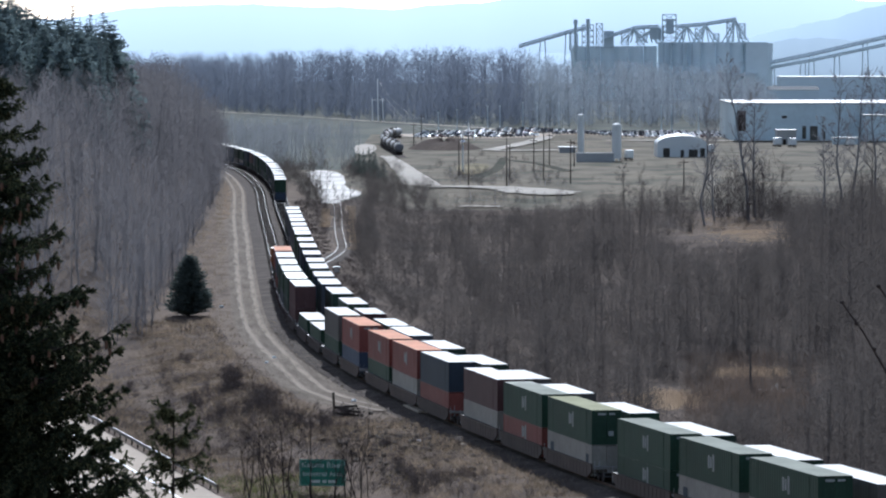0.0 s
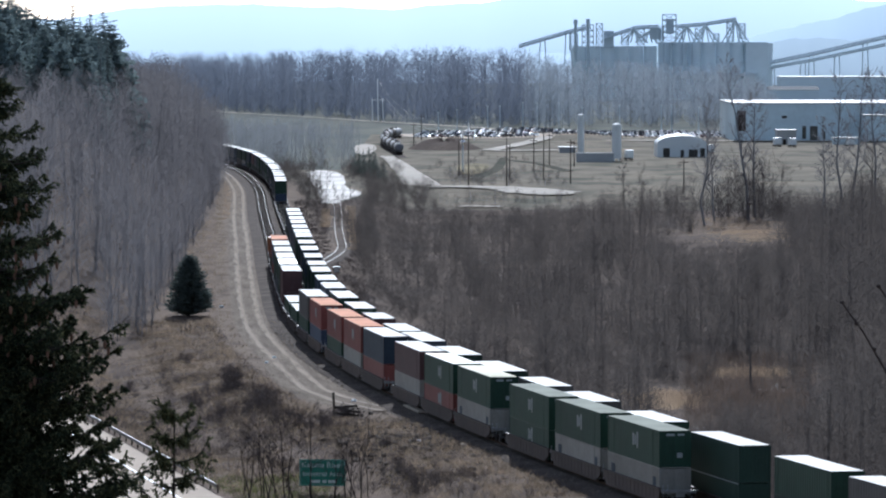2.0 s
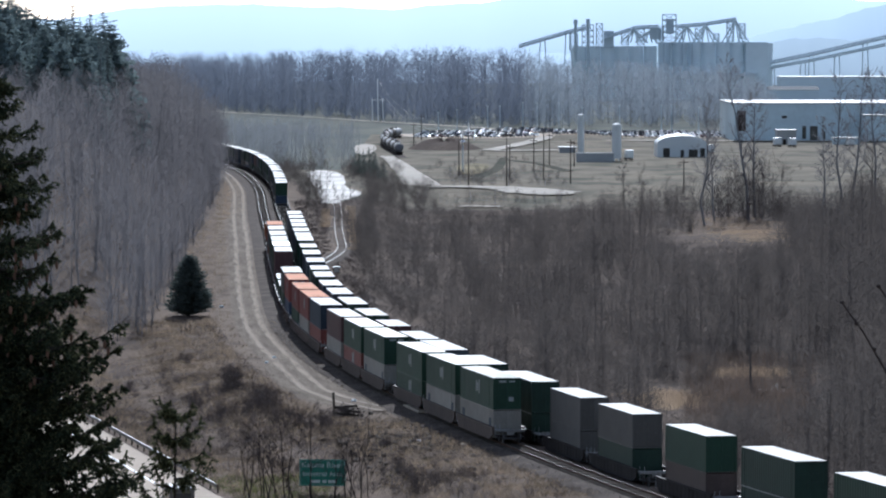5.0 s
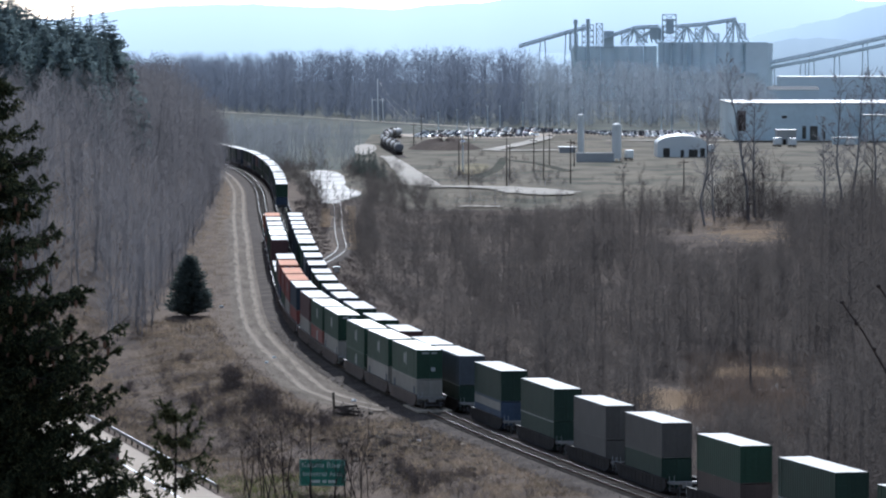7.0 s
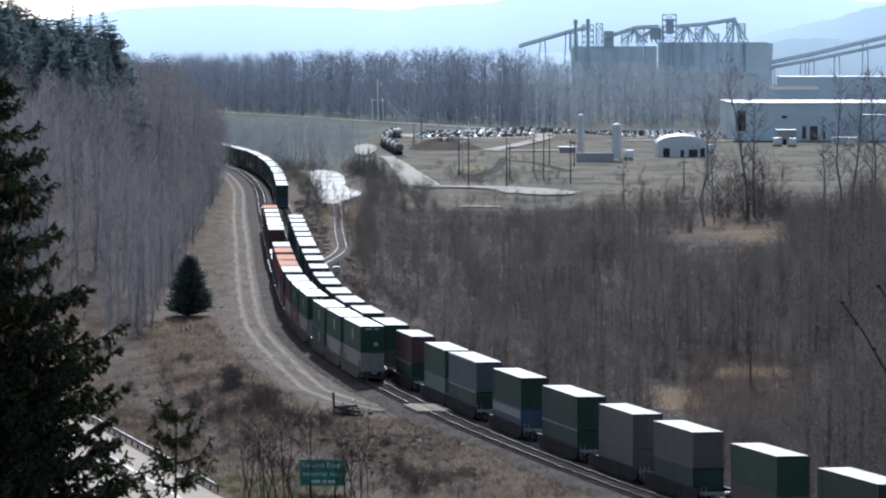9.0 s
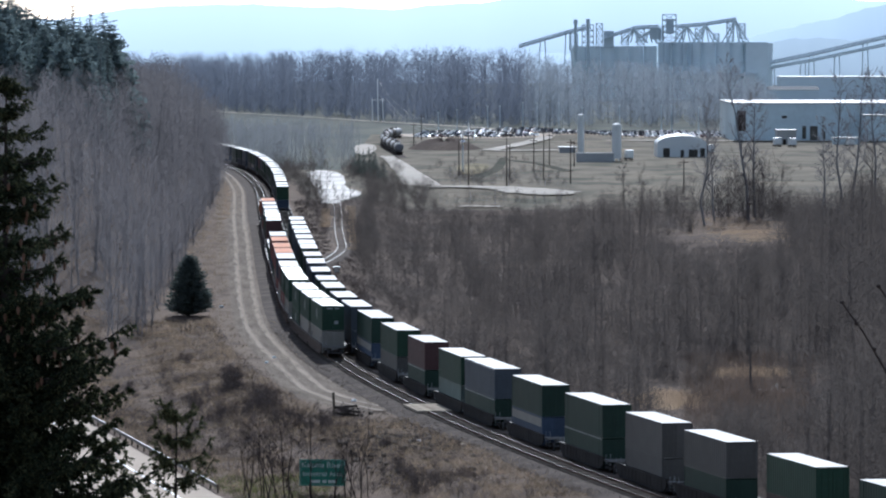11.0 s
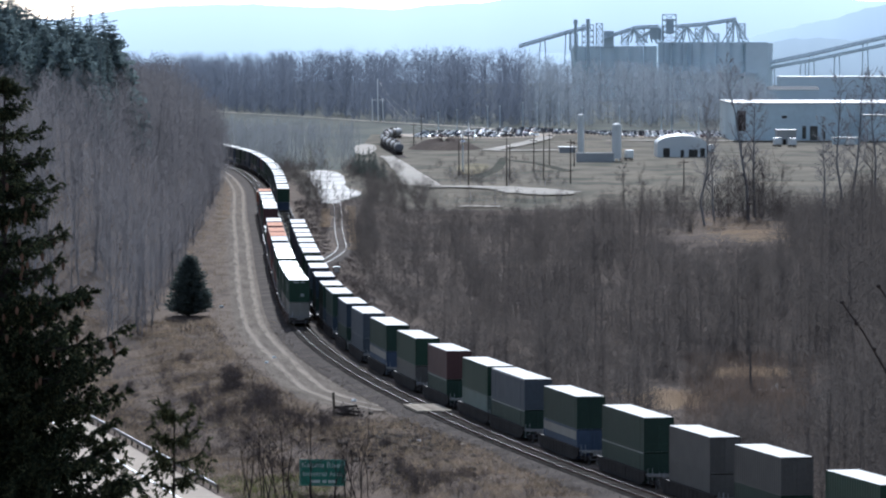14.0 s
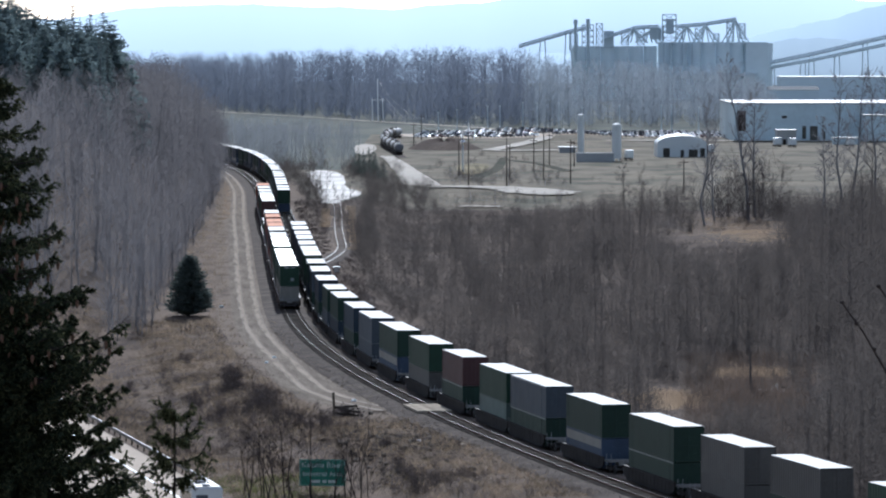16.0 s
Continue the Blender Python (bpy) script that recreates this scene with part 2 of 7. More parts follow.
def road_x(y):
    """Outer edge of the highway's shoulder, by the guard rail."""
    return -36.3 - 0.215 * (y - 489)


def wob(x, y, k, seed=0.0):
    return np.sin(x * k + 1.7 + seed) * np.cos(y * k * 0.83 + seed * 2.1) + 0.5 * np.sin(x * k * 2.3 - y * k * 1.9 + seed)


def woods_edge(y):
    """How far left of the line the hill's trees begin."""
    return np.interp(y, (560, 620, 850, 1200, 1350, 1420, 1500), (22, 19, 14, 9.5, 7.5, 7.0, 7.0))


def height(x, y):
    x, y = np.asarray(x, float), np.asarray(y, float)
    d = line_x(y) - x
    z = np.zeros(np.broadcast(x, y).shape) - 0.25
    # left: dirt road bench, then down to the highway
    e = np.interp(y, (432, 470), (9.0, 16.0))
    fall = sstep(e, e + 10.5, d) * (1 - sstep(560, 700, y))
    z = z - 1.75 * fall
    z = z + (0.06 * wob(x, y, 0.22) + 0.16 * wob(x, y, 0.11, 4.0) + 0.12 * wob(x, y, 0.6, 2.0)) * sstep(11, 16, d + 8 * sstep(475, 455, y)) * (1 - sstep(27, 29.5, d) * (y < 560))
    # a hump of earth beside the crossing
    z = z + 0.9 * np.exp(-(((x + 9.5) / 5.0) ** 2 + ((y - 440) / 14.0) ** 2)) + 0.8 * np.exp(-(((x + 3.0) / 5.5) ** 2 + ((y - 425) / 12.0) ** 2))
    # wooded hill between the railway and the highway
    a, b = line_x(y) - woods_edge(y) - 3, road_x(y) - 4
    t = np.clip((a - x) / np.maximum(a - b, 1), 0, 1)
    z = z + np.minimum(28, 0.34 * np.maximum(a - b, 0)) * np.sin(np.pi * t) ** 1.0 * sstep(540, 760, y)
    # highway bed
    onroad = sstep(road_x(y) + 4, road_x(y) + 1, x)
    z = np.where(x < road_x(y) + 4, z * (1 - onroad) - 2.0 * onroad, z)
    # right: bank down to the flood plain
    r = -d - 4.3
    z = z - 2.6 * sstep(4.0, 13, r) * (1 - sstep(760, 860, y) * sstep(-8, -16, x) * (1 - sstep(1390, 1460, y))) + 0.25 * wob(x, y, 0.09, 1.0) * sstep(10, 25, r) * (1 - sstep(1050, 1150, y))
    z = z + 1.4 * sstep(1150, 1300, y) * sstep(10, 30, r) * (1 - sstep(-8, -16, x) * (1 - sstep(1390, 1460, y)))
    # embankment of the far road
    z = z + 1.5 * np.exp(-((y - 2116 + 3.54 * x) / 60.0) ** 2) * (y > 1900)
    # the hill on which the camera stands
    z = z + 35.0 * (1 - sstep(0, 170, y)) * sstep(-24, -40, x - road_x(y))
    return z


def grid_xy():
    ys = np.concatenate([np.linspace(-300, 300, 25)[:-1], np.linspace(300, 420, 41)[:-1], np.linspace(420, 700, 113)[:-1], np.linspace(700, 1300, 101)[:-1], np.linspace(1300, 3000, 86)[:-1], np.linspace(3000, 4990, 11)])
    us = np.sinh(np.linspace(-4.2, 4.2, 151)) / np.sinh(4.2)
    return ys, us


def build_ground():
    ys, us = grid_xy()
    rows = []
    for y in ys:
        c = float(line_x(np.clip(y, 200, 1300))) - 10
        rows.append(np.stack([c + us * 3200, np.full_like(us, y)], 1))
    p = np.array(rows)
    z = height(p[..., 0], p[..., 1])
    v = np.concatenate([p, z[..., None]], 2).reshape(-1, 3)
    n, k = len(ys), len(us)
    i = (np.arange(n - 1)[:, None] * k + np.arange(k - 1)[None, :]).ravel()
    t = np.concatenate([np.stack([i, i + 1, i + k + 1], 1), np.stack([i, i + k + 1, i + k], 1)])
    c = v[t].mean(1)
    x, y = c[:, 0], c[:, 1]
    d = line_x(y) - x
    idx = np.zeros(len(t), int)                                   # 0 dry grass and earth
    idx[(d < np.where(y < 462, 3.4, 11.0)) & (d > -9) & (y < 1450)] = 1                      # railway bench
    idx[(d < -10) & (y < 1130)] = 2                                  # brushy flood plain
    idx[(y > 1130) & (d < -10)] = 3                                  # mown flats
    idx[(d > 19) & (y > 620)] = 2
    idx[(y > 2000) | ((y > 1400) & (d < -10) & (x < -30))] = 4                      # far meadows, haze greyed into their colour
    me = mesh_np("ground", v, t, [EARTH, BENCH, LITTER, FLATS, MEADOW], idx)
    for q in me.polygons:
        q.use_smooth = True
    tagged(new("ground", me), "dry winter grass, dirt and leaf litter sloping to the railway", "ground", kind="structure")


def soil(name, a, b, c, scale, fine, bump=0.6):
    """Earth in three tones, blotched at two scales."""
    m = mat(name, a, 0.95, vary=0.45, scale=scale, fine=fine, bump=bump, tint=b, coords="Object")
    nt = m.node_tree
    bs = nt.nodes["Principled BSDF"]
    src = bs.inputs["Base Color"].links[0].from_socket
    tc = nt.nodes.new("ShaderNodeTexCoord")
    mp = nt.nodes.new("ShaderNodeMapping")
    mp.inputs["Scale"].default_value = (1.0, 0.35, 1.0)
    no = nt.nodes.new("ShaderNodeTexNoise")
    no.inputs["Scale"].default_value, no.inputs["Detail"].default_value = scale * 2.7, 8
    rg = nt.nodes.new("ShaderNodeMapRange")
    rg.inputs["From Min"].default_value, rg.inputs["From Max"].default_value = 0.48, 0.66
    mx = nt.nodes.new("ShaderNodeMix")
    mx.data_type = "RGBA"
    nt.links.new(tc.outputs["Object"], mp.inputs["Vector"])
    nt.links.new(mp.outputs[0], no.inputs["Vector"])
    nt.links.new(no.outputs["Fac"], rg.inputs["Value"])
    nt.links.new(rg.outputs[0], mx.inputs[0])
    nt.links.new(src, mx.inputs[6])
    mx.inputs[7].default_value = (*c, 1)
    nt.links.new(mx.outputs[2], bs.inputs["Base Color"])
    return m


EARTH = soil("dry_grass_earth", (0.198, 0.148, 0.111), (0.143, 0.108, 0.0831), (0.0998, 0.0755, 0.0633), 0.09, 4.0, 1.0)
BENCH = soil("ballast_and_dirt", (0.173, 0.132, 0.102), (0.209, 0.163, 0.124), (0.111, 0.0837, 0.064), 0.12, 5.0, 1.0)
LITTER = soil("leaf_litter", (0.111, 0.0832, 0.067), (0.15, 0.111, 0.083), (0.078, 0.0598, 0.0509), 0.04, 0.8)
# Far grass, greyed in all three tones for distance haze.
MEADOW = soil("hazed_green_meadow", (0.125, 0.135, 0.115), (0.16, 0.16, 0.13), (0.10, 0.112, 0.10), 0.01, 0.2)
FLATS = soil("mown_winter_grass", (0.235, 0.197, 0.143), (0.16, 0.14, 0.107), (0.105, 0.1, 0.072), 0.025, 0.3)


def dirt_road_material():
    """Packed dirt with two worn pale wheel tracks, streaked along the way."""
    m = mat("grey_dirt_road", (0.215, 0.172, 0.131), 0.92, vary=0.6, scale=0.9, fine=4.5, bump=0.9, coords="UV", tint=(0.125, 0.099, 0.075))
    nt = m.node_tree
    bs = nt.nodes["Principled BSDF"]
    src = bs.inputs["Base Color"].links[0].from_socket
    tc = [n for n in nt.nodes if n.type == "TEX_COORD"][0]
    mp = nt.nodes.new("ShaderNodeMapping")
    mp.inputs["Scale"].default_value = (1.0, 0.07, 1.0)
    nt.links.new(tc.outputs["UV"], mp.inputs["Vector"])
    for n in nt.nodes:
        if n.type == "TEX_NOISE":
            nt.links.new(mp.outputs[0], n.inputs["Vector"])
    sep = nt.nodes.new("ShaderNodeSeparateXYZ")
    nt.links.new(tc.outputs["UV"], sep.inputs[0])
    no = nt.nodes.new("ShaderNodeTexNoise")
    no.inputs["Scale"].default_value, no.inputs["Detail"].default_value = 1.3, 7
    nt.links.new(mp.outputs[0], no.inputs["Vector"])

    def op(kind, a, b):
        n = nt.nodes.new("ShaderNodeMath")
        n.operation = kind
        for k, q in ((0, a), (1, b)):
            if isinstance(q, float):
                n.inputs[k].default_value = q
            else:
                nt.links.new(q, n.inputs[k])
        return n.outputs[0]

    def rng_map(v, f0, f1, t0, t1):
        n = nt.nodes.new("ShaderNodeMapRange")
        n.interpolation_type = "SMOOTHSTEP"
        n.inputs["From Min"].default_value, n.inputs["From Max"].default_value = f0, f1
        n.inputs["To Min"].default_value, n.inputs["To Max"].default_value = t0, t1
        nt.links.new(v, n.inputs["Value"])
        return n.outputs[0]

    def over(col, fac, rgb):
        n = nt.nodes.new("ShaderNodeMix")
        n.data_type = "RGBA"
        nt.links.new(fac, n.inputs[0])
        nt.links.new(col, n.inputs[6])
        n.inputs[7].default_value = (*rgb, 1)
        return n.outputs[2]

    u = op("ADD", sep.outputs[0], rng_map(no.outputs["Fac"], 0.2, 0.8, -0.2, 0.2))
    off = op("ABSOLUTE", op("SUBTRACT", op("ABSOLUTE", op("ADD", u, 0.1), 0.0), 1.05), 0.0)
    worn = op("MULTIPLY", rng_map(off, 0.08, 0.6, 0.8, 0.0), rng_map(no.outputs["Fac"], 0.3, 0.6, 0.35, 1.0))
    col = over(src, worn, (0.40, 0.335, 0.265))
    nt.links.new(col, bs.inputs["Base Color"])
    return m


DIRT = dirt_road_material()


def ribbon(name, xs, ys, half, lift, material, label, category="road", kind="structure", zfix=None, wobble=0.0, edge=0.03):
    """A strip laid on the ground along a line of points, with a shallow camber."""
    xs, ys = np.asarray(xs, float), np.asarray(ys, float)
    gx, gy = np.gradient(xs), np.gradient(ys)
    L = np.hypot(gx, gy)
    nx, ny = gy / L, -gx / L
    h = np.broadcast_to(half, xs.shape) + wobble * np.sin(np.arange(len(xs)) * 1.7) * np.cos(np.arange(len(xs)) * 0.61)
    cols = []
    for k in (-1, -0.5, 0, 0.5, 1):
        x, y = xs + nx * h * k, ys + ny * h * k
        z = (height(x, y) if zfix is None else np.full_like(x, zfix)) + lift - (edge if abs(k) == 1 else 0)
        cols.append(np.stack([x, y, z], 1))
    v = np.stack(cols, 1).reshape(-1, 3)
    n = len(xs)
    i = (np.arange(n - 1)[:, None] * 5 + np.arange(4)[None, :]).ravel()
    t = np.concatenate([np.stack([i, i + 1, i + 6], 1), np.stack([i, i + 6, i + 5], 1)])
    me = mesh_np(name, v, t, [material])
    uv = np.stack([h[:, None] * np.array((-1, -0.5, 0, 0.5, 1)), np.repeat(np.cumsum(L)[:, None], 5, 1)], 2).reshape(-1, 2)
    li = np.zeros(len(me.loops), np.int32)
    me.loops.foreach_get("vertex_index", li)
    me.uv_layers.new(name="UVMap").data.foreach_set("uv", uv[li].astype(np.float32).ravel())
    ob = new(name, me)
    return tagged(ob, label, category, kind=kind)


def sweep(name, track, s0, s1, prof, material, step=4.0, dz=0.0):
    """A profile (across, up) swept along a track."""
    ss = np.arange(s0, s1, step)
    x, y = np.interp(ss, track.s, track.x), np.interp(ss, track.s, track.y)
    gx, gy = np.gradient(x), np.gradient(y)
    L = np.hypot(gx, gy)
    nx, ny = gy / L, -gx / L
    v = np.stack([np.stack([x + nx * a, y + ny * a, np.full_like(x, track.z + b + dz)], 1) for a, b in prof], 1).reshape(-1, 3)
    k, n = len(prof), len(ss)
    i = (np.arange(n - 1)[:, None] * k + np.arange(k - 1)[None, :]).ravel()
    t = np.concatenate([np.stack([i, i + 1, i + k + 1], 1), np.stack([i, i + k + 1, i + k], 1)])
    return mesh_np(name, v, t, [material])


def build_track(track, name, label):
    root = empty(name, Matrix(), label, "railway track", kind="structure")
    bed = new("ballast_bed", sweep("ballast_bed", track, 1, track.s[-1] - 1, ((-4.2, -0.8), (-3.2, -0.42), (-1.75, -0.27), (-0.8, -0.24), (0.8, -0.24), (1.75, -0.27), (2.9, -0.75)), BALLAST))
    bed.parent = root
    for side in (-1, 1):
        c = side * 0.755
        me = sweep("rail", track, 1, track.s[-1] - 1, ((c - 0.05, -0.18), (c - 0.012, -0.15), (c - 0.037, -0.02), (c - 0.03, 0.0), (c + 0.03, 0.0), (c + 0.037, -0.02), (c + 0.012, -0.15), (c + 0.05, -0.18)), RAIL, step=3.0)
        me.materials.append(RAIL_RUST)
        n = len(me.polygons)
        k = np.tile(np.where(np.arange(7) == 3, 0, 1), n // 14)
        me.polygons.foreach_set("material_index", np.concatenate([k, k]).astype(np.int32))
        ob = new("rail", me)
        ob.parent = root
    # sleepers, too many to count
    ss = np.arange(120, 1300, 0.55)
    x, y = np.interp(ss, track.s, track.x), np.interp(ss, track.s, track.y)
    x2, y2 = np.interp(ss + 0.3, track.s, track.x), np.interp(ss + 0.3, track.s, track.y)
    tx, ty = (x2 - x) / 0.3, (y2 - y) / 0.3
    q = np.array([(-1.3, -0.12), (1.3, -0.12), (1.3, 0.12), (-1.3, 0.12)])
    vs = []
    for zz in (-0.26, -0.175):
        for a, b in q:
            vs.append(np.stack([x + ty * a + tx * b, y - tx * a + ty * b, np.full_like(x, track.z + zz)], 1))
    v = np.stack(vs, 1).reshape(-1, 3)
    f = np.array([(4, 5, 6), (4, 6, 7), (0, 1, 5), (0, 5, 4), (1, 2, 6), (1, 6, 5), (2, 3, 7), (2, 7, 6), (3, 0, 4), (3, 4, 7)])
    t = (np.arange(len(ss))[:, None, None] * 8 + f[None]).reshape(-1, 3)
    ob = tagged(new("sleepers", mesh_np("sleepers", v, t, [TIE])), kind="stuff")
    ob.parent = root


# ---------------------------------------------------------------- trees
def tube_np(p, q, r0, r1, n=4):
    """Side faces of a thin tapered limb."""
    p, q = np.asarray(p, float), np.asarray(q, float)
    d = (q - p) / max(1e-6, np.linalg.norm(q - p))
    a = np.cross(d, (0.3, 1, 0.1))
    a /= np.linalg.norm(a)
    b = np.cross(d, a)
    an = np.arange(n) * 2 * np.pi / n
    ring = np.cos(an)[:, None] * a + np.sin(an)[:, None] * b
    v = np.concatenate([p + ring * r0, q + ring * r1])
    i = np.arange(n)
    j = (i + 1) % n
    return v, np.concatenate([np.stack([i, j, j + n], 1), np.stack([i, j + n, i + n], 1)])


def chain_np(pts, radii, n=5):
    """One bent, tapered stem through several points."""
    pts = [np.asarray(p, float) for p in pts]
    an = np.arange(n) * 2 * np.pi / n
    vs = [p + r * np.stack([np.cos(an), np.sin(an), 0 * an], 1) for p, r in zip(pts, radii)]
    i = np.arange(n)
    j = (i + 1) % n
    ts = [np.concatenate([np.stack([i, j, j + n], 1), np.stack([i, j + n, i + n], 1)]) + k * n for k in range(len(pts) - 1)]
    return np.concatenate(vs), np.concatenate(ts)


def join_np(parts):
    vs, ts, k = [], [], 0
    for v, t in parts:
        vs.append(v)
        ts.append(np.asarray(t) + k)
        k += len(v)
    return np.concatenate(vs), np.concatenate(ts)


def blades(p, q, w, rng):
    """Many thin twigs, each one three-sided spike: from p to q, w wide at the foot."""
    p, q = np.asarray(p), np.asarray(q)
    d = q - p
    a = np.cross(d, rng.normal(size=d.shape))
    a /= np.linalg.norm(a, axis=1, keepdims=True) + 1e-9
    w = np.broadcast_to(np.asarray(w, float).reshape(-1, 1), (len(p), 1))
    v = np.stack([p - a * w / 2, p + a * w / 2, q], 1).reshape(-1, 3)
    return v, np.arange(len(p) * 3).reshape(-1, 3)


def bare_tree(rng, h, spread=0.28, limbs=12, subs=4, twigs=5, stems=1, tw=0.035, low=0.25, light=False, girth=0.010):
    """(trunk, crown) of a leafless tree of height h: tapered trunk, rising limbs, side limbs, twigs."""
    trunk, wood, tp, tq, tws = [], [], [], [], []
    for s in range(stems):
        lean = rng.normal(size=2) * (0.05 if stems == 1 else 0.16) * h
        foot = np.array([*(rng.normal(size=2) * 0.25 * (stems > 1)), -0.4])
        hs = h * rng.uniform(0.75, 1.0) if stems > 1 else h
        pts = [foot + np.array([lean[0] * u ** 1.4, lean[1] * u ** 1.4, hs * u]) + np.array([*(rng.normal(size=2) * 0.012 * h), 0]) * (u > 0) for u in (0, 0.2, 0.42, 0.65, 0.85, 1.0)]
        r = girth * h
        trunk.append(chain_np(pts, [r * (1 - 0.19 * i) for i in range(6)], 3 if light else 5))
        for k in range(limbs):
            u = low + (0.97 - low) * (k + rng.uniform(0, 1)) / limbs
            j = min(4, int(np.searchsorted((0.2, 0.42, 0.65, 0.85), u)))
            us = (0, 0.2, 0.42, 0.65, 0.85, 1.0)
            base = pts[j] + (pts[j + 1] - pts[j]) * (u - us[j]) / (us[j + 1] - us[j])
            az = rng.uniform(0, 2 * np.pi)
            ln = h * spread * (1.15 - 0.75 * u) * rng.uniform(0.7, 1.3)
            rise = rng.uniform(0.7, 1.6)
            dirn = np.array([np.cos(az), np.sin(az), rise])
            dirn /= np.linalg.norm(dirn)
            mid = base + dirn * ln * 0.5
            tip = mid + (dirn + np.array([0, 0, 0.35])) * ln * 0.5
            rl = 0.35 * r * (1.15 - u * 0.8)
            if light:
                tp += [base, mid]
                tq += [mid, tip]
                tws += [rl * 1.8, rl * 1.2]
            else:
                wood += [tube_np(base, mid, rl, rl * 0.65, 3), tube_np(mid, tip, rl * 0.65, rl * 0.2, 3)]
            for m_ in range(subs):
                w = rng.uniform(0.25, 1.0)
                b0 = base + (mid - base) * min(1, 2 * w) if w < 0.5 else mid + (tip - mid) * (2 * w - 1)
                dv = dirn + rng.normal(size=3) * 0.55
                dv[2] = abs(dv[2]) * 0.8 + 0.15
                l2 = ln * rng.uniform(0.3, 0.6)
                b1 = b0 + dv / np.linalg.norm(dv) * l2
                tp.append(b0), tq.append(b1), tws.append(tw * 1.7)
                for _ in range(twigs):
                    c0 = b0 + (b1 - b0) * rng.uniform(0.15, 1)
                    tv = dv + rng.normal(size=3) * 0.7
                    c1 = c0 + tv / np.linalg.norm(tv) * l2 * rng.uniform(0.35, 0.8)
                    tp.append(c0), tq.append(c1), tws.append(tw)
    crown = join_np(wood + [blades(np.array(tp), np.array(tq), np.array(tws), rng)])
    return join_np(trunk), crown


def puff_tree(rng, h, clumps=16, per=12, w=0.06, spread=0.2, low=0.2, stems=1, rise=0.8, size=0.11, girth=0.008, top=0.97):
    """(trunk, crown) of a leafless tree with a rounded crown: limbs that end in hazy clumps of fine twigs."""
    trunk, P, Q, W = [], [], [], []
    for _ in range(stems):
        many = stems > 1
        lean = rng.normal(size=2) * h * (0.12 if many else 0.025)
        foot = rng.normal(size=2) * 0.05 * h * many
        hs = h * (rng.uniform(0.7, 1.0) if many else 1.0)
        bend = rng.normal(size=2) * 0.02 * h

        def axis(u):
            u = np.asarray(u, float)
            return np.stack([foot[0] + lean[0] * u + bend[0] * np.sin(3 * u), foot[1] + lean[1] * u + bend[1] * np.sin(3 * u), hs * u - 0.3 * (u < 0.01)], -1)

        trunk.append(chain_np(list(axis([0, 0.35, 0.7, 0.95])), [girth * h, girth * 0.72 * h, girth * 0.4 * h, girth * 0.12 * h], 3))
        k = max(3, clumps // stems)
        u = low + (top - low) * (np.arange(k) + rng.uniform(0, 1, k)) / k
        prof = np.sin(np.pi * np.clip((u - low) / (1 - low) * 0.8 + 0.16, 0, 1)) ** 0.7
        az = rng.uniform(0, 2 * np.pi, k)
        rad = spread * h * prof * np.sqrt(rng.uniform(0.1, 1.0, k))
        out = np.stack([np.cos(az), np.sin(az), 0 * az], 1)
        c = axis(u) + out * rad[:, None]
        b = axis(np.maximum(u - rng.uniform(0.08, 0.26, k), low * 0.5))
        P.append(b), Q.append(c + (c - b) * 0.25), W.append(np.full(k, w * 1.7))
        R = (size * h * rng.uniform(0.6, 1.25, k))[:, None, None]
        a = c[:, None] + rng.normal(size=(k, per, 3)) * R * 0.5
        d = out[:, None] * 0.55 + rng.normal(size=(k, per, 3)) * 0.65 + np.array([0, 0, rise])
        d /= np.linalg.norm(d, axis=2, keepdims=True)
        q = a + d * R * rng.uniform(0.5, 1.25, (k, per, 1))
        P.append(a.reshape(-1, 3)), Q.append(q.reshape(-1, 3)), W.append(np.full(k * per, w) * rng.uniform(0.6, 1.2, k * per))
    P, Q = np.concatenate(P), np.concatenate(Q)
    P[:, 2], Q[:, 2] = np.maximum(P[:, 2], 0.02 * h), np.clip(Q[:, 2], 0.02 * h, None)
    f = h / Q[:, 2].max()
    P[:, 2] *= f
    Q[:, 2] *= f
    return join_np(trunk), blades(P, Q, np.concatenate(W), rng)


def conifer(rng, h, width=0.2, tiers=26, per=9, low=0.04, droop=0.15, fan=10, power=0.8, blade=0.17):
    """(trunk, crown): whorls of branches with needle sprays, uneven outline and gaps."""
    trunk = [tube_np((0, 0, -0.4), (0, 0, h * 0.97), 0.016 * h, 0.01, 6)]
    tp, tq, ws = [], [], []
    for k in range(tiers):
        u = low + (0.985 - low) * k / tiers
        for j in range(per):
            az = rng.uniform(0, 2 * np.pi)
            ln = h * width * (1 - u) ** power * rng.uniform(0.55, 1.2) + 0.1
            z0 = h * u + rng.uniform(-0.5, 0.5) * h / tiers
            dv = np.array([np.cos(az), np.sin(az), rng.uniform(-0.05, 0.35) - droop * (1 - u)])
            b0 = np.array([0, 0, z0])
            for f in range(fan):
                w = (f + 0.5) / fan
                c0 = b0 + dv * ln * w
                side = np.array([-dv[1], dv[0], 0]) * rng.choice((-1, 1))
                tv = dv * 0.7 + side * rng.uniform(0.2, 0.8) + np.array([0, 0, rng.uniform(-0.35, 0.15)])
                tp.append(c0), tq.append(c0 + tv * ln * rng.uniform(0.25, 0.4) * (1.15 - 0.5 * w))
                ws.append(ln * blade)
    return join_np(trunk), blades(np.array(tp), np.array(tq), np.array(ws), rng)


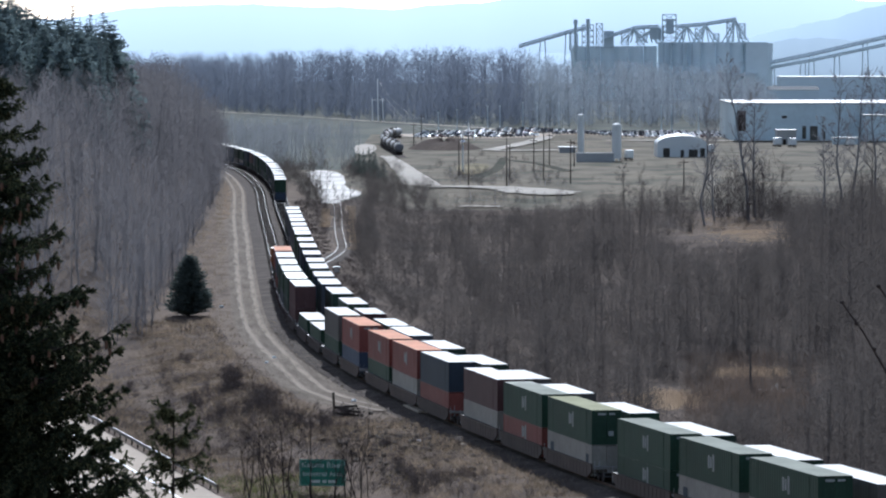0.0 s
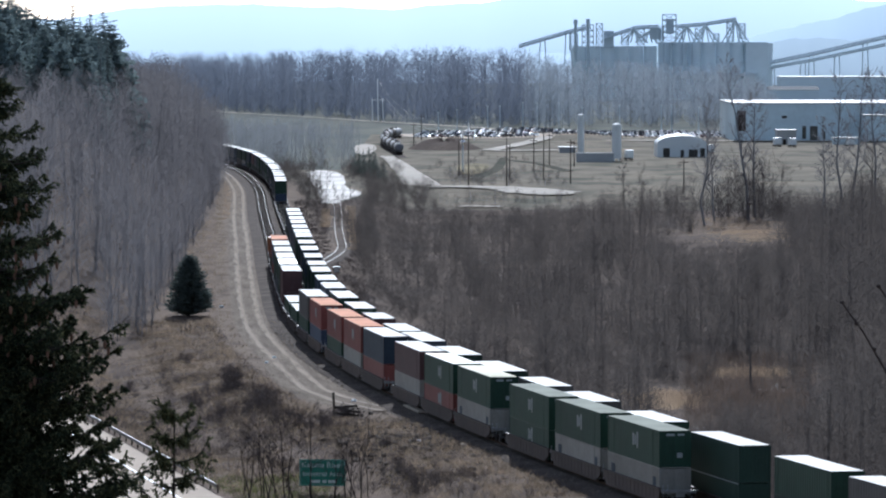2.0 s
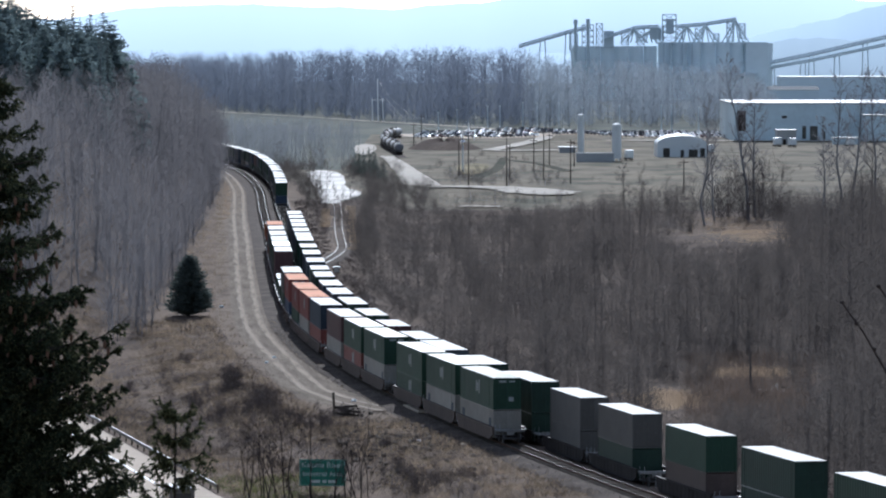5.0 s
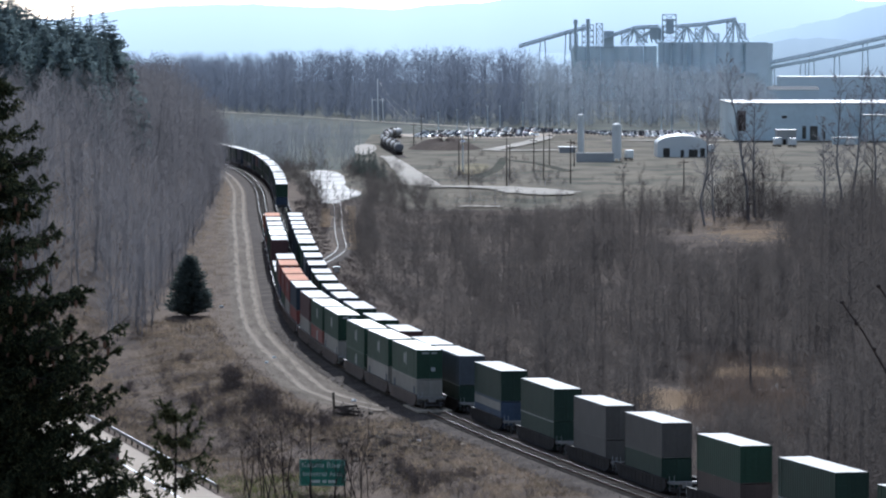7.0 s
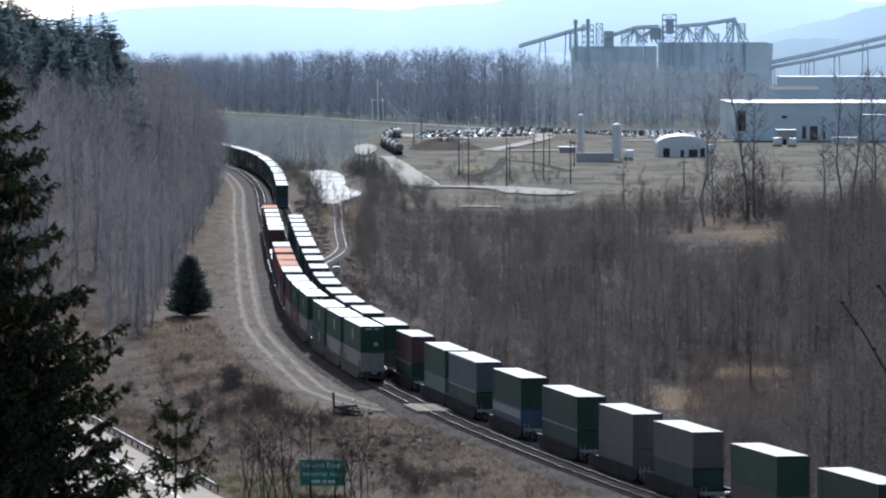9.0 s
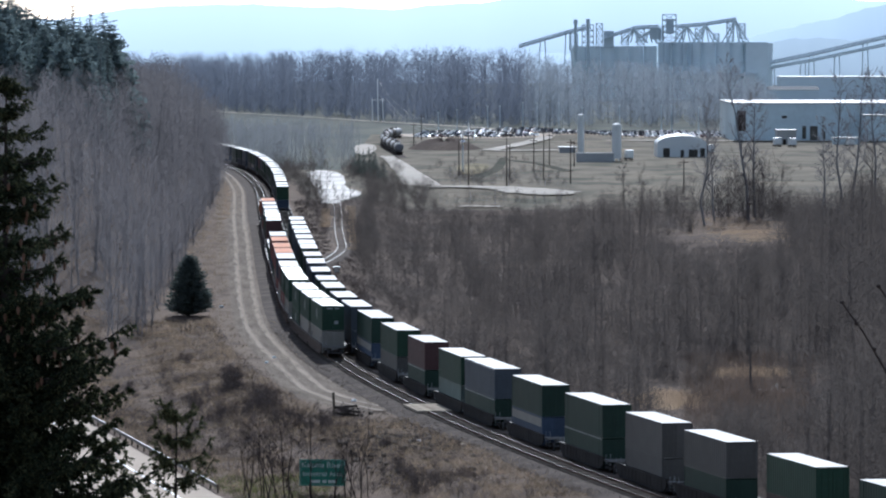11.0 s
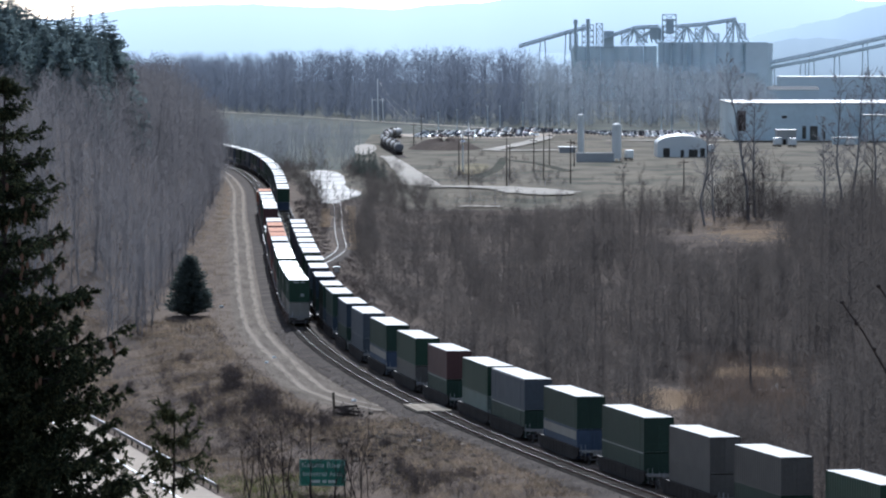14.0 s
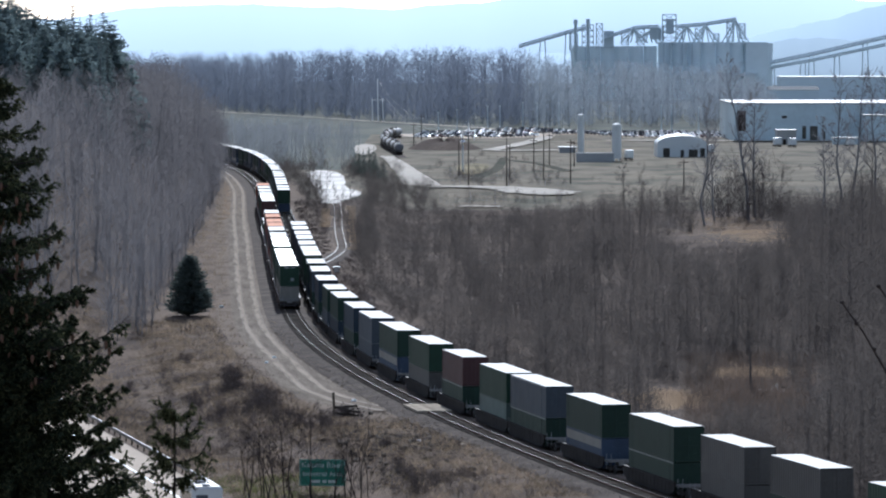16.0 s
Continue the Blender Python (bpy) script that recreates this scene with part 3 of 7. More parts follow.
def tree_thing(name, trunk, crown, m, label, group="", bark=None, leaf=None, category="tree"):
    root = empty(name, m, label, category, group)
    for nm, g, mt in (("trunk", trunk, bark or BARK), ("crown", crown, leaf or TWIG)):
        piece(nm, mesh_np(nm, *g, [mt]), root, Matrix())
    return root


def woods(name, spots, variants, label, bark, twig, rng, kind="stuff", category="trees"):
    """Many trees joined into one sheet of wood: spots are x, y, scale rows."""
    vs, ts, ix, k = [], [], [], 0
    zs = height([q[0] for q in spots], [q[1] for q in spots])
    for (x, y, s), z in zip(spots, zs):
        (tv, tt), (cv, ct) = variants[rng.integers(len(variants))]
        a = rng.uniform(0, 2 * np.pi)
        c, n = math.cos(a), math.sin(a)
        for v, t, mi in ((tv, tt, 0), (cv, ct, 1)):
            w = np.stack([(v[:, 0] * c - v[:, 1] * n) * s + x, (v[:, 0] * n + v[:, 1] * c) * s + y, v[:, 2] * s + z], 1)
            vs.append(w)
            ts.append(t + k)
            ix.append(np.full(len(t), mi))
            k += len(v)
    ob = new(name, mesh_np(name, np.concatenate(vs), np.concatenate(ts), [bark, twig], np.concatenate(ix)))
    return tagged(ob, label, category, kind=kind)


# ---------------------------------------------------------------- setting
build_ground()
build_track(NEAR, "near_track", "bright steel rails on dark ballast beside a dirt road")
build_track(FAR, "far_track", "steel rails on ballast beneath the oncoming stack train")

_yy = np.arange(440.0, 1430.0, 2.5)
_off = np.interp(_yy, (440, 462, 472, 482, 492, 508, 530, 560, 640, 960, 1280, 1430), (-6.0, -2.0, 0.5, 3.4, 5.8, 7.0, 6.4, 5.6, 5.4, 5.3, 4.9, 4.6))
_half = np.interp(_yy, (440, 470, 480, 490, 505, 560, 960, 1300, 1430), (2.0, 2.4, 3.4, 4.4, 4.2, 3.1, 2.8, 2.4, 2.0))
ribbon("dirt_road", line_x(_yy[16:]) - _off[16:], _yy[16:], _half[16:] + 0.5, 0.09, DIRT, "grey dirt access road with pale wheel ruts", wobble=0.3, edge=0.2)

# highway
_yh = np.arange(200.0, 1000.0, 8.0)
ribbon("highway", road_x(_yh) - 11.5, _yh, 11.0, 0.05, ASPHALT, "pale worn concrete highway beside the railway", zfix=-2.0)
ribbon("edge_line", road_x(_yh) - 4.0, _yh, 0.11, 0.075, PAINT_W, "solid white painted edge line on the highway", "road marking", zfix=-2.0)
ribbon("edge_line", road_x(_yh) - 19.5, _yh, 0.11, 0.075, PAINT_W, "solid white painted edge line on the highway", "road marking", zfix=-2.0)
for _y in np.arange(300, 640, 12.2):
    ribbon("lane_dash", road_x(np.array([_y, _y + 1.5, _y + 3.0])) - 7.7, np.array([_y, _y + 1.5, _y + 3.0]), 0.07, 0.075, PAINT_W, "short white painted lane dash on the highway", "road marking", zfix=-2.0)

# flats: roads, yard
def curve_pts(pts, n=40):
    p = np.array(pts, float)
    u = np.concatenate([[0], np.cumsum(np.hypot(*np.diff(p, axis=0).T))])
    q = np.linspace(0, u[-1], n)
    return _spline(u, p[:, 0])(q), _spline(u, p[:, 1])(q)


def flat_patch(name, pts, lift, material, label, category="yard"):
    """An irregular paved or gravelled patch with soft corners."""
    c = np.mean(np.array(pts), 0)
    p = np.array(pts, float)
    for _ in range(2):
        p = np.stack([0.75 * p + 0.25 * np.roll(p, -1, 0), 0.25 * p + 0.75 * np.roll(p, -1, 0)], 1).reshape(-1, 2)
    p = p + np.random.default_rng(len(name)).normal(size=p.shape) * (0.25, 4.0)
    v = np.concatenate([[c], p])
    z = height(v[:, 0], v[:, 1]) + lift
    n = len(p)
    t = np.stack([np.zeros(n, int), 1 + np.arange(n), 1 + (np.arange(n) + 1) % n], 1)
    return tagged(new(name, mesh_np(name, np.column_stack([v, z]), t, [material])), label, category, kind="structure")


flat_patch("gravel_yard", ((-39.5, 1375), (-30.2, 1375), (-26.5, 1290), (-24.9, 1225), (-22, 1195), (-19.4, 1170), (-21.3, 1140), (-24.1, 1100), (-27.1, 1088), (-29.4, 1130), (-30.3, 1174), (-33.2, 1225), (-36.6, 1300)), 0.3, GRAVEL, "pale wet gravel yard glaring in the sun", "yard")
_x, _y = curve_pts(((-19.1, 1603), (-15.0, 1513), (-11.5, 1404), (-8.2, 1316), (-6.9, 1277)))
ribbon("yard_road", _x + np.linspace(0, 1.2, len(_x)), _y, np.linspace(2.0, 5.2, len(_x)), 0.4, LANE, "pale gravel lane curving across the flats", wobble=0.3)
flat_patch("gravel_yard", ((-33.2, 1779), (-25.3, 1799), (-23.2, 1652), (-27.4, 1611), (-30.8, 1669)), 0.4, LANE, "pale gravel lane beside the tank wagons", "yard")
_x, _y = curve_pts(((-5.8, 1266), (2.4, 1269), (9.9, 1266), (17.3, 1258), (23.6, 1241), (29.0, 1219)))
ribbon("yard_road", _x, _y, np.interp(np.arange(len(_x)), (0, 18, 30, len(_x)), (5.0, 7.0, 10.0, 3.0)), 0.4, LANE, "pale gravel road along the edge of the woods", wobble=1.5)
WEEDY = soil("dark_weedy_ditch", (0.05, 0.052, 0.034), (0.075, 0.066, 0.045), (0.04, 0.045, 0.028), 0.05, 0.6)
PALEGRASS = soil("pale_yellow_grass", (0.30, 0.25, 0.15), (0.22, 0.185, 0.115), (0.15, 0.14, 0.08), 0.03, 0.6)
for _p in (((20.4, 1587), (18.2, 1513), (14.8, 1426), (10.7, 1372), (8.2, 1327)), ((18.7, 1564), (26.5, 1534), (32.7, 1485), (37.6, 1420))):
    _x, _y = curve_pts(_p)
    ribbon("ditch", _x, _y, np.linspace(1.6, 2.2, len(_x)), 0.2, WEEDY, "dark weedy ditch winding over the flats", "ditch", wobble=0.3, edge=0.25)
flat_patch("grass_patch", ((3.8, 1471), (10.0, 1513), (15.0, 1499), (12.2, 1407), (7.5, 1377), (4.0, 1395)), 0.3, PALEGRASS, "pale yellow grass on the flats beside the ditch", "grass")


def mound(x, y, rx, ry, h):
    """A low heap of dumped earth with an uneven crest."""
    r = np.random.default_rng(17)
    n, k = 40, 9
    vs, tri = [], []
    for i in range(k):
        u = i / (k - 1)
        for j in range(n):
            a = 2 * math.pi * j / n
            q = 1 - 0.93 * u
            px, py = x + rx * q * math.cos(a) * (1 + 0.1 * math.sin(3 * a)), y + ry * q * math.sin(a)
            vs.append((px, py, float(height(px, py)) - 0.3 + (h + 0.3) * math.sin(u * math.pi / 2) * (1 + 0.22 * math.sin(2.2 * a + 1) + r.normal() * 0.05)))
    for i in range(k - 1):
        for j in range(n):
            a, b = i * n + j, i * n + (j + 1) % n
            tri += [(a, b, b + n), (a, b + n, a + n)]
    tagged(new("earth_mound", mesh_np("earth_mound", np.array(vs), np.array(tri), [LITTER])), "long low mound of dark brown earth on the flats", "mound")


mound(0.5, 1720, 13.5, 22.0, 3.4)
_x, _y = curve_pts(((4, 1152), (9, 1151), (14.5, 1150)))
ribbon("yard_road", _x, _y, 3.6, 0.4, LANE, "pale strip of wet gravel by the woods")
_x, _y = curve_pts(((16, 1688), (24, 1750), (31, 1812), (41, 1908)))
ribbon("plant_road", _x, _y, 3.2, 0.4, LANE, "pale concrete road past the storage tanks")
_x, _y = curve_pts(((17, 1686), (32, 1690), (48, 1697)))
ribbon("plant_road", _x, _y, 6.0, 0.4, LANE, "pale concrete road past the storage tanks")
_x, _y = curve_pts(((64, 1868), (90, 1860), (150, 1850), (210, 1850)))
ribbon("plant_road", _x, _y, 8.0, 0.4, LANE, "pale concrete road behind the white tent")
_x, _y = curve_pts(((-160, 2680), (-112, 2513), (-75, 2395), (-39, 2258), (11, 2080), (30, 2010)))
ribbon("far_road", _x, _y, 3.0, 0.3, LANE, "pale road on a low embankment before far woods")
_x, _y = curve_pts(((-16, 1955), (60, 1970), (110, 1975), (200, 1985)))
ribbon("car_park", _x, _y, 48.0, 0.12, ASPHALT, "pale asphalt storage lot full of parked cars", "car park")

# spur track that leaves the main line
_sx, _sy = curve_pts(((-20.9, 795), (-19.6, 815), (-18.6, 835), (-18.2, 855), (-19.0, 890), (-21.0, 960), (-23.7, 1074), (-27, 1180), (-32, 1330)), 90)
class _S: pass
SPUR = _S()
SPUR.x, SPUR.y, SPUR.z = _sx, _sy, -0.05
SPUR.s = np.concatenate([[0], np.cumsum(np.hypot(np.diff(_sx), np.diff(_sy)))])
_root = empty("spur_track", Matrix(), "single curved spur track on pale gravel", "railway track", kind="structure")
_b = new("ballast_bed", sweep("ballast_bed", SPUR, 1, SPUR.s[-1] - 1, ((-3.6, -2.4), (-1.9, -0.25), (0, -0.2), (1.9, -0.25), (3.6, -2.4)), BALLAST))
_b.parent = _root
for _c in (-0.755, 0.755):
    _b = new("rail", sweep("rail", SPUR, 1, SPUR.s[-1] - 1, ((_c - 0.04, -0.18), (_c - 0.04, 0), (_c + 0.04, 0), (_c + 0.04, -0.18)), RAIL_BRIGHT))
    _b.parent = _root

# level crossing of timber panels
_s0 = NEAR.s_of_y(477)
_root = empty("level_crossing", NEAR.place(_s0), "pale timber plank crossing laid between the rails", "level crossing", kind="structure")
for _i in range(9):
    _a = -1.75 + _i * 0.385
    if min(abs(_a + 0.19 - 0.755), abs(_a + 0.19 + 0.755)) < 0.1:
        _a += 0.02
    part("plank", boxes((_a, _a + 0.355, -4.6, 4.6, -0.2, 0.015 + 0.008 * (_i % 3)), bevel=0.012), PLANK, _root)

# distance: hills, sky-high and pale, their haze painted in with emission
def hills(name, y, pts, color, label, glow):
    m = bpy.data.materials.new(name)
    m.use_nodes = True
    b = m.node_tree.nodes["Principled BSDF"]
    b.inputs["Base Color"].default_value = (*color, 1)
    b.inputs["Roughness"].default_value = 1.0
    # Emission stands in for sunlit haze; the ridges are no light source.
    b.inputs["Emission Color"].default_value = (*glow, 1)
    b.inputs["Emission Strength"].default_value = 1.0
    xs = np.linspace(pts[0][0], pts[-1][0], 260)
    zs = np.interp(xs, [p[0] for p in pts], [p[1] for p in pts])
    k = np.hanning(9) / np.hanning(9).sum()
    zs = np.convolve(np.pad(zs, 4, "edge"), k, "valid") + 1.2 * np.sin(xs * 0.11) * np.sin(xs * 0.037) + 0.8 * np.sin(xs * 0.29)
    v = np.concatenate([np.column_stack([xs, np.full_like(xs, y - 150), np.full_like(xs, -5)]), np.column_stack([xs, np.full_like(xs, y), zs]), np.column_stack([xs, np.full_like(xs, y + 60), zs - 40])])
    n = len(xs)
    i = np.arange(n - 1)
    t = np.concatenate([np.stack([i + o, i + 1 + o, i + 1 + n + o], 1) for o in (0, n)] + [np.stack([i + o, i + 1 + n + o, i + n + o], 1) for o in (0, n)])
    tagged(new(name, mesh_np(name, v, t, [m])), label, "hills", kind="structure")


def sky_z(py, y):
    """Height at distance y of a line of sight that many thousandths above level."""
    return CAM_H + y * py / 1000.0


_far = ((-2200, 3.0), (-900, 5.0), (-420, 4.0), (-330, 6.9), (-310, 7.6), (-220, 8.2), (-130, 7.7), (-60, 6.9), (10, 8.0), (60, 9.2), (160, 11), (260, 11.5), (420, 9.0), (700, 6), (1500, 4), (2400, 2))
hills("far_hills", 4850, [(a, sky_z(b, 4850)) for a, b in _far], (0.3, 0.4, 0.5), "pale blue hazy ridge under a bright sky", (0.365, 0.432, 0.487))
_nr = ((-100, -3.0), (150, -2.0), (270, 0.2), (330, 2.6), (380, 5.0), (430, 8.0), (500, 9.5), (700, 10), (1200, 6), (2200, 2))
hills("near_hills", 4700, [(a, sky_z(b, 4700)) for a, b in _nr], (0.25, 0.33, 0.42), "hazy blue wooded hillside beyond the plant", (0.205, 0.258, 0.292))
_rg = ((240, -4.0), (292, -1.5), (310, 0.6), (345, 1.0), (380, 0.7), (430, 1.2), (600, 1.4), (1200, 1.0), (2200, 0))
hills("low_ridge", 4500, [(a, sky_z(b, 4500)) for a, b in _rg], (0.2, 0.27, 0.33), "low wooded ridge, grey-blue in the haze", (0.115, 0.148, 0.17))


# ---------------------------------------------------------------- containers and cars
def container_mesh(L, H, W=2.59):
    """Corrugated side walls, folded in and out."""
    bm = bmesh.new()
    n = int(L / 0.28)
    for sx in (-1, 1):
        prev = None
        for i in range(n + 1):
            y = -L / 2 + 0.12 + (L - 0.24) * i / n
            x = sx * (W / 2 - (0.036 if i % 2 else 0.006))
            a, b = bm.verts.new((x, y, 0.12)), bm.verts.new((x, y, H - 0.1))
            if prev:
                bm.faces.new((prev[0], a, b, prev[1]) if sx > 0 else (a, prev[0], prev[1], b))
            prev = (a, b)
    box(bm, -W / 2 + 0.05, W / 2 - 0.05, -L / 2 + 0.04, L / 2 - 0.04, 0.02, 0.13)
    return bm


_made = {}


def container(color, L, H, roof, doors_near=True, mark=""):
    """One freight container: frame, corrugated shell, ribbed roof, two doors with lock rods."""
    key = (color, L, H, roof, doors_near, mark)
    if key in _made:
        return copy_thing(_made[key], Matrix())
    m, W = CONTAINER[color], 2.59
    names = dict(green="green", deep="dark green", white="dirty white", red="faded red", maroon="dark maroon", navy="dark navy", blue="dull blue", slate="slate blue", grey="grey", brown="brown", sage="pale green")
    root = empty("container", Matrix(), "%s corrugated steel container with a %s roof" % (names[color], {"white": "pale", "orange": "red-orange", "cream": "cream", "mint": "pale green"}[roof]), "container", "containers on the trains")
    part("shell", container_mesh(L, H), m, root)
    f = bmesh.new()
    for x in (-W / 2, W / 2 - 0.14):
        for y in (-L / 2, L / 2 - 0.14):
            box(f, x, x + 0.14, y, y + 0.14, 0, H - 0.03)
        box(f, x, x + 0.14, -L / 2 + 0.14, L / 2 - 0.14, 0.0, 0.13)
        box(f, x + 0.01, x + 0.13, -L / 2 + 0.14, L / 2 - 0.14, H - 0.12, H - 0.03)
        if L > 13:
            for y in (-6.1, 6.0):
                box(f, x - 0.003, x + 0.143, y, y + 0.12, 0.13, H - 0.12)
    part("frame", f, m, root)
    r = bmesh.new()
    n = 2 * int(L / 0.4)
    prev = None
    for i in range(n + 1):
        y = -L / 2 + 0.02 + (L - 0.04) * i / n
        z = H - ((0.002 if roof in ("mint", "cream") else 0.016) if i % 2 else 0.0)
        q = [r.verts.new((x, y, zz)) for x, zz in ((-W / 2 + 0.02, H - 0.06), (-W / 2 + 0.02, z), (W / 2 - 0.02, z), (W / 2 - 0.02, H - 0.06))]
        if prev:
            for k in range(3):
                r.faces.new((prev[k], prev[k + 1], q[k + 1], q[k])).material_index = 0 if k == 1 else 1
        else:
            r.faces.new(q).material_index = 1
        prev = q
    r.faces.new(prev[::-1]).material_index = 1
    part("roof", r, ROOF[roof], root).data.materials.append(m)
    e = -1 if doors_near else 1
    for sx in (-1, 1):
        d = bmesh.new()
        x0, x1 = (-W / 2 + 0.14, -0.01) if sx < 0 else (0.01, W / 2 - 0.14)
        box(d, x0, x1, e * (L / 2 - 0.07) - 0.02, e * (L / 2 - 0.07) + 0.02, 0.13, H - 0.12)
        for k in range(4):
            z = 0.35 + k * (H - 0.7) / 3.4
            box(d, x0 + 0.08, x1 - 0.08, e * (L / 2 - 0.035) - 0.015, e * (L / 2 - 0.035) + 0.015, z, z + 0.32)
        dr = part("door", d, m, root)
        part("lock_rod", tubes(*(((x, e * (L / 2 - 0.008), 0.15), (x, e * (L / 2 - 0.008), H - 0.14), 0.014) for x in (x0 + 0.3, x1 - 0.3)), n=4), m, dr)
    b = bmesh.new()
    box(b, -W / 2 + 0.14, W / 2 - 0.14, -e * (L / 2 - 0.05) - 0.02, -e * (L / 2 - 0.05) + 0.02, 0.13, H - 0.1)
    part("end_wall", b, m, root)
    if mark == "logo":
        for sx in (-1, 1):
            x = sx * (W / 2 + 0.004)
            for y, w, q in ((-1.6, 0.5, 0.0), (-0.9, 0.4, 0.25), (-0.35, 0.5, 0.15)):
                part("marking", boxes((x - 0.006, x + 0.006, y, y + w, 1.0 + q, 2.3 - q)), MARK, root, "faded pale marking bar")
        y = e * (L / 2 + 0.012)
        for x0, x1, z0, z1 in ((-0.75, -0.05, H - 0.42, H - 0.22), (0.2, 0.75, H - 0.4, H - 0.24), (0.15, 0.6, 0.75, 1.15)):
            part("marking", boxes((x0, x1, y - 0.006, y + 0.006, z0, z1)), MARK, root, "small pale marking bar")
    elif mark == "band":
        for sx in (-1, 1):
            x = sx * (W / 2 + 0.004)
            part("band", boxes((x - 0.006, x + 0.006, -L / 2 + 0.2, L / 2 - 0.2, H - 0.95, H - 0.18)), CONTAINER["white"], root, "white band along the top")
    elif mark == "panel":
        for sx in (-1, 1):
            x = sx * (W / 2 + 0.004)
            for y0, y1 in ((-L / 2 + 1.0, -L / 2 + 2.0), (L / 2 - 2.4, L / 2 - 1.2)):
                part("marking", boxes((x - 0.006, x + 0.006, y0, y1, 0.8, 1.75)), CONTAINER["navy"], root, "dark panel")
    elif mark == "line":
        for sx in (-1, 1):
            x = sx * (W / 2 + 0.004)
            part("top_rail", boxes((x - 0.008, x + 0.008, -L / 2 + 0.1, L / 2 - 0.1, H - 0.16, H - 0.06)), MARK, root, "pale top rail")
    _made[key] = root
    return root


def well_car(color, L, front=True):
    """A low well wagon for a stack of containers: side sills, floor, end platforms, bogies with wheels."""
    key = ("well", color, L, front)
    if key in _made:
        return copy_thing(_made[key], Matrix())
    m = {"red": WELL_RED, "tan": WELL_TAN, "dark": STEEL_DARK, "empty": STEEL_DARK}[color]
    root = empty("well_car", Matrix(), "low %s steel well wagon on bogies" % {"red": "dark red-brown", "tan": "dusty tan", "dark": "dark", "empty": "dark empty"}[color], "rail wagon", "wagons of the trains")
    for sx in (-1, 1):
        s = bmesh.new()
        x = sx * 1.45
        vs = [s.verts.new((x + dx, y, z)) for dx in (-0.06, 0.06) for y, z in ((-L / 2 - 0.6, 0.75), (-L / 2 - 0.6, 1.3), (L / 2 + 0.6, 1.3), (L / 2 + 0.6, 0.75), (L / 2 - 0.6, 0.28), (-L / 2 + 0.6, 0.28))]
        s.faces.new(vs[:6]), s.faces.new(vs[6:][::-1])
        for i in range(6):
            s.faces.new((vs[i], vs[i + 6], vs[(i + 1) % 6 + 6], vs[(i + 1) % 6]))
        box(s, x - 0.13, x + 0.13, -L / 2 - 0.6, L / 2 + 0.6, 1.3, 1.38)
        box(s, x - 0.13, x + 0.13, -L / 2 + 0.6, L / 2 - 0.6, 0.2, 0.28)
        for k in range(int(L / 1.2)):
            y = -L / 2 + 0.9 + k * 1.2
            box(s, x + sx * 0.06 - 0.03, x + sx * 0.06 + 0.03, y, y + 0.08, 0.28, 1.3)
        part("side_sill", s, m, root)
    part("floor", boxes((-1.38, 1.38, -L / 2, -L / 2 + 1.6, 0.2, 0.32), (-1.38, 1.38, L / 2 - 1.6, L / 2, 0.2, 0.32), (-1.38, 1.38, -0.5, 0.5, 0.2, 0.32), (-1.38, -1.1, -L / 2, L / 2, 0.2, 0.3), (1.1, 1.38, -L / 2, L / 2, 0.2, 0.3)), STEEL_DARK, root)
    for sy in ((-1, 1) if front else (-1,)):
        a, b = sorted((sy * (L / 2 + 0.15), sy * (L / 2 + 1.5)))
        # Near platforms are coloured pale for sun glints; the others stay dark.
        pl = part("end_platform", boxes((-1.3, 1.3, a, b, 1.0, 1.16), (-0.35, 0.35, a, b, 0.7, 1.0), (-1.5, 1.5, sy * (L / 2 + 1.3) - 0.12, sy * (L / 2 + 1.3) + 0.12, 1.16, 1.24), bevel=0.02), PLATFORM if sy < 0 and color != "empty" else STEEL_DARK, root, "end platform coloured pale for its sun glint" if sy < 0 and color != "empty" else "")
        part("ladder", tubes(*(((-1.35, sy * (L / 2 + 1.2), 0.5 + 0.25 * k), (-0.95, sy * (L / 2 + 1.2), 0.5 + 0.25 * k), 0.018) for k in range(4)), ((-1.35, sy * (L / 2 + 1.2), 0.4), (-1.35, sy * (L / 2 + 1.2), 1.7), 0.02), ((-0.95, sy * (L / 2 + 1.2), 0.4), (-0.95, sy * (L / 2 + 1.2), 1.7), 0.02), n=4), STEEL_DARK if color == "empty" else GALV, pl)
        yb = sy * (L / 2 + 1.05)
        bg = part("bogie", boxes((-1.15, -1.0, yb - 1.2, yb + 1.2, 0.4, 0.62), (1.0, 1.15, yb - 1.2, yb + 1.2, 0.4, 0.62), (-1.1, 1.1, yb - 0.2, yb + 0.2, 0.42, 0.68), bevel=0.03), STEEL_DARK, root)
        for dy in (-0.88, 0.88):
            part("wheelset", tubes(((-0.83, yb + dy, 0.42), (-0.7, yb + dy, 0.42), 0.42), ((0.7, yb + dy, 0.42), (0.83, yb + dy, 0.42), 0.42), ((-0.7, yb + dy, 0.42), (0.7, yb + dy, 0.42), 0.08), n=12), WHEEL, bg)
    _made[key] = root
    return root


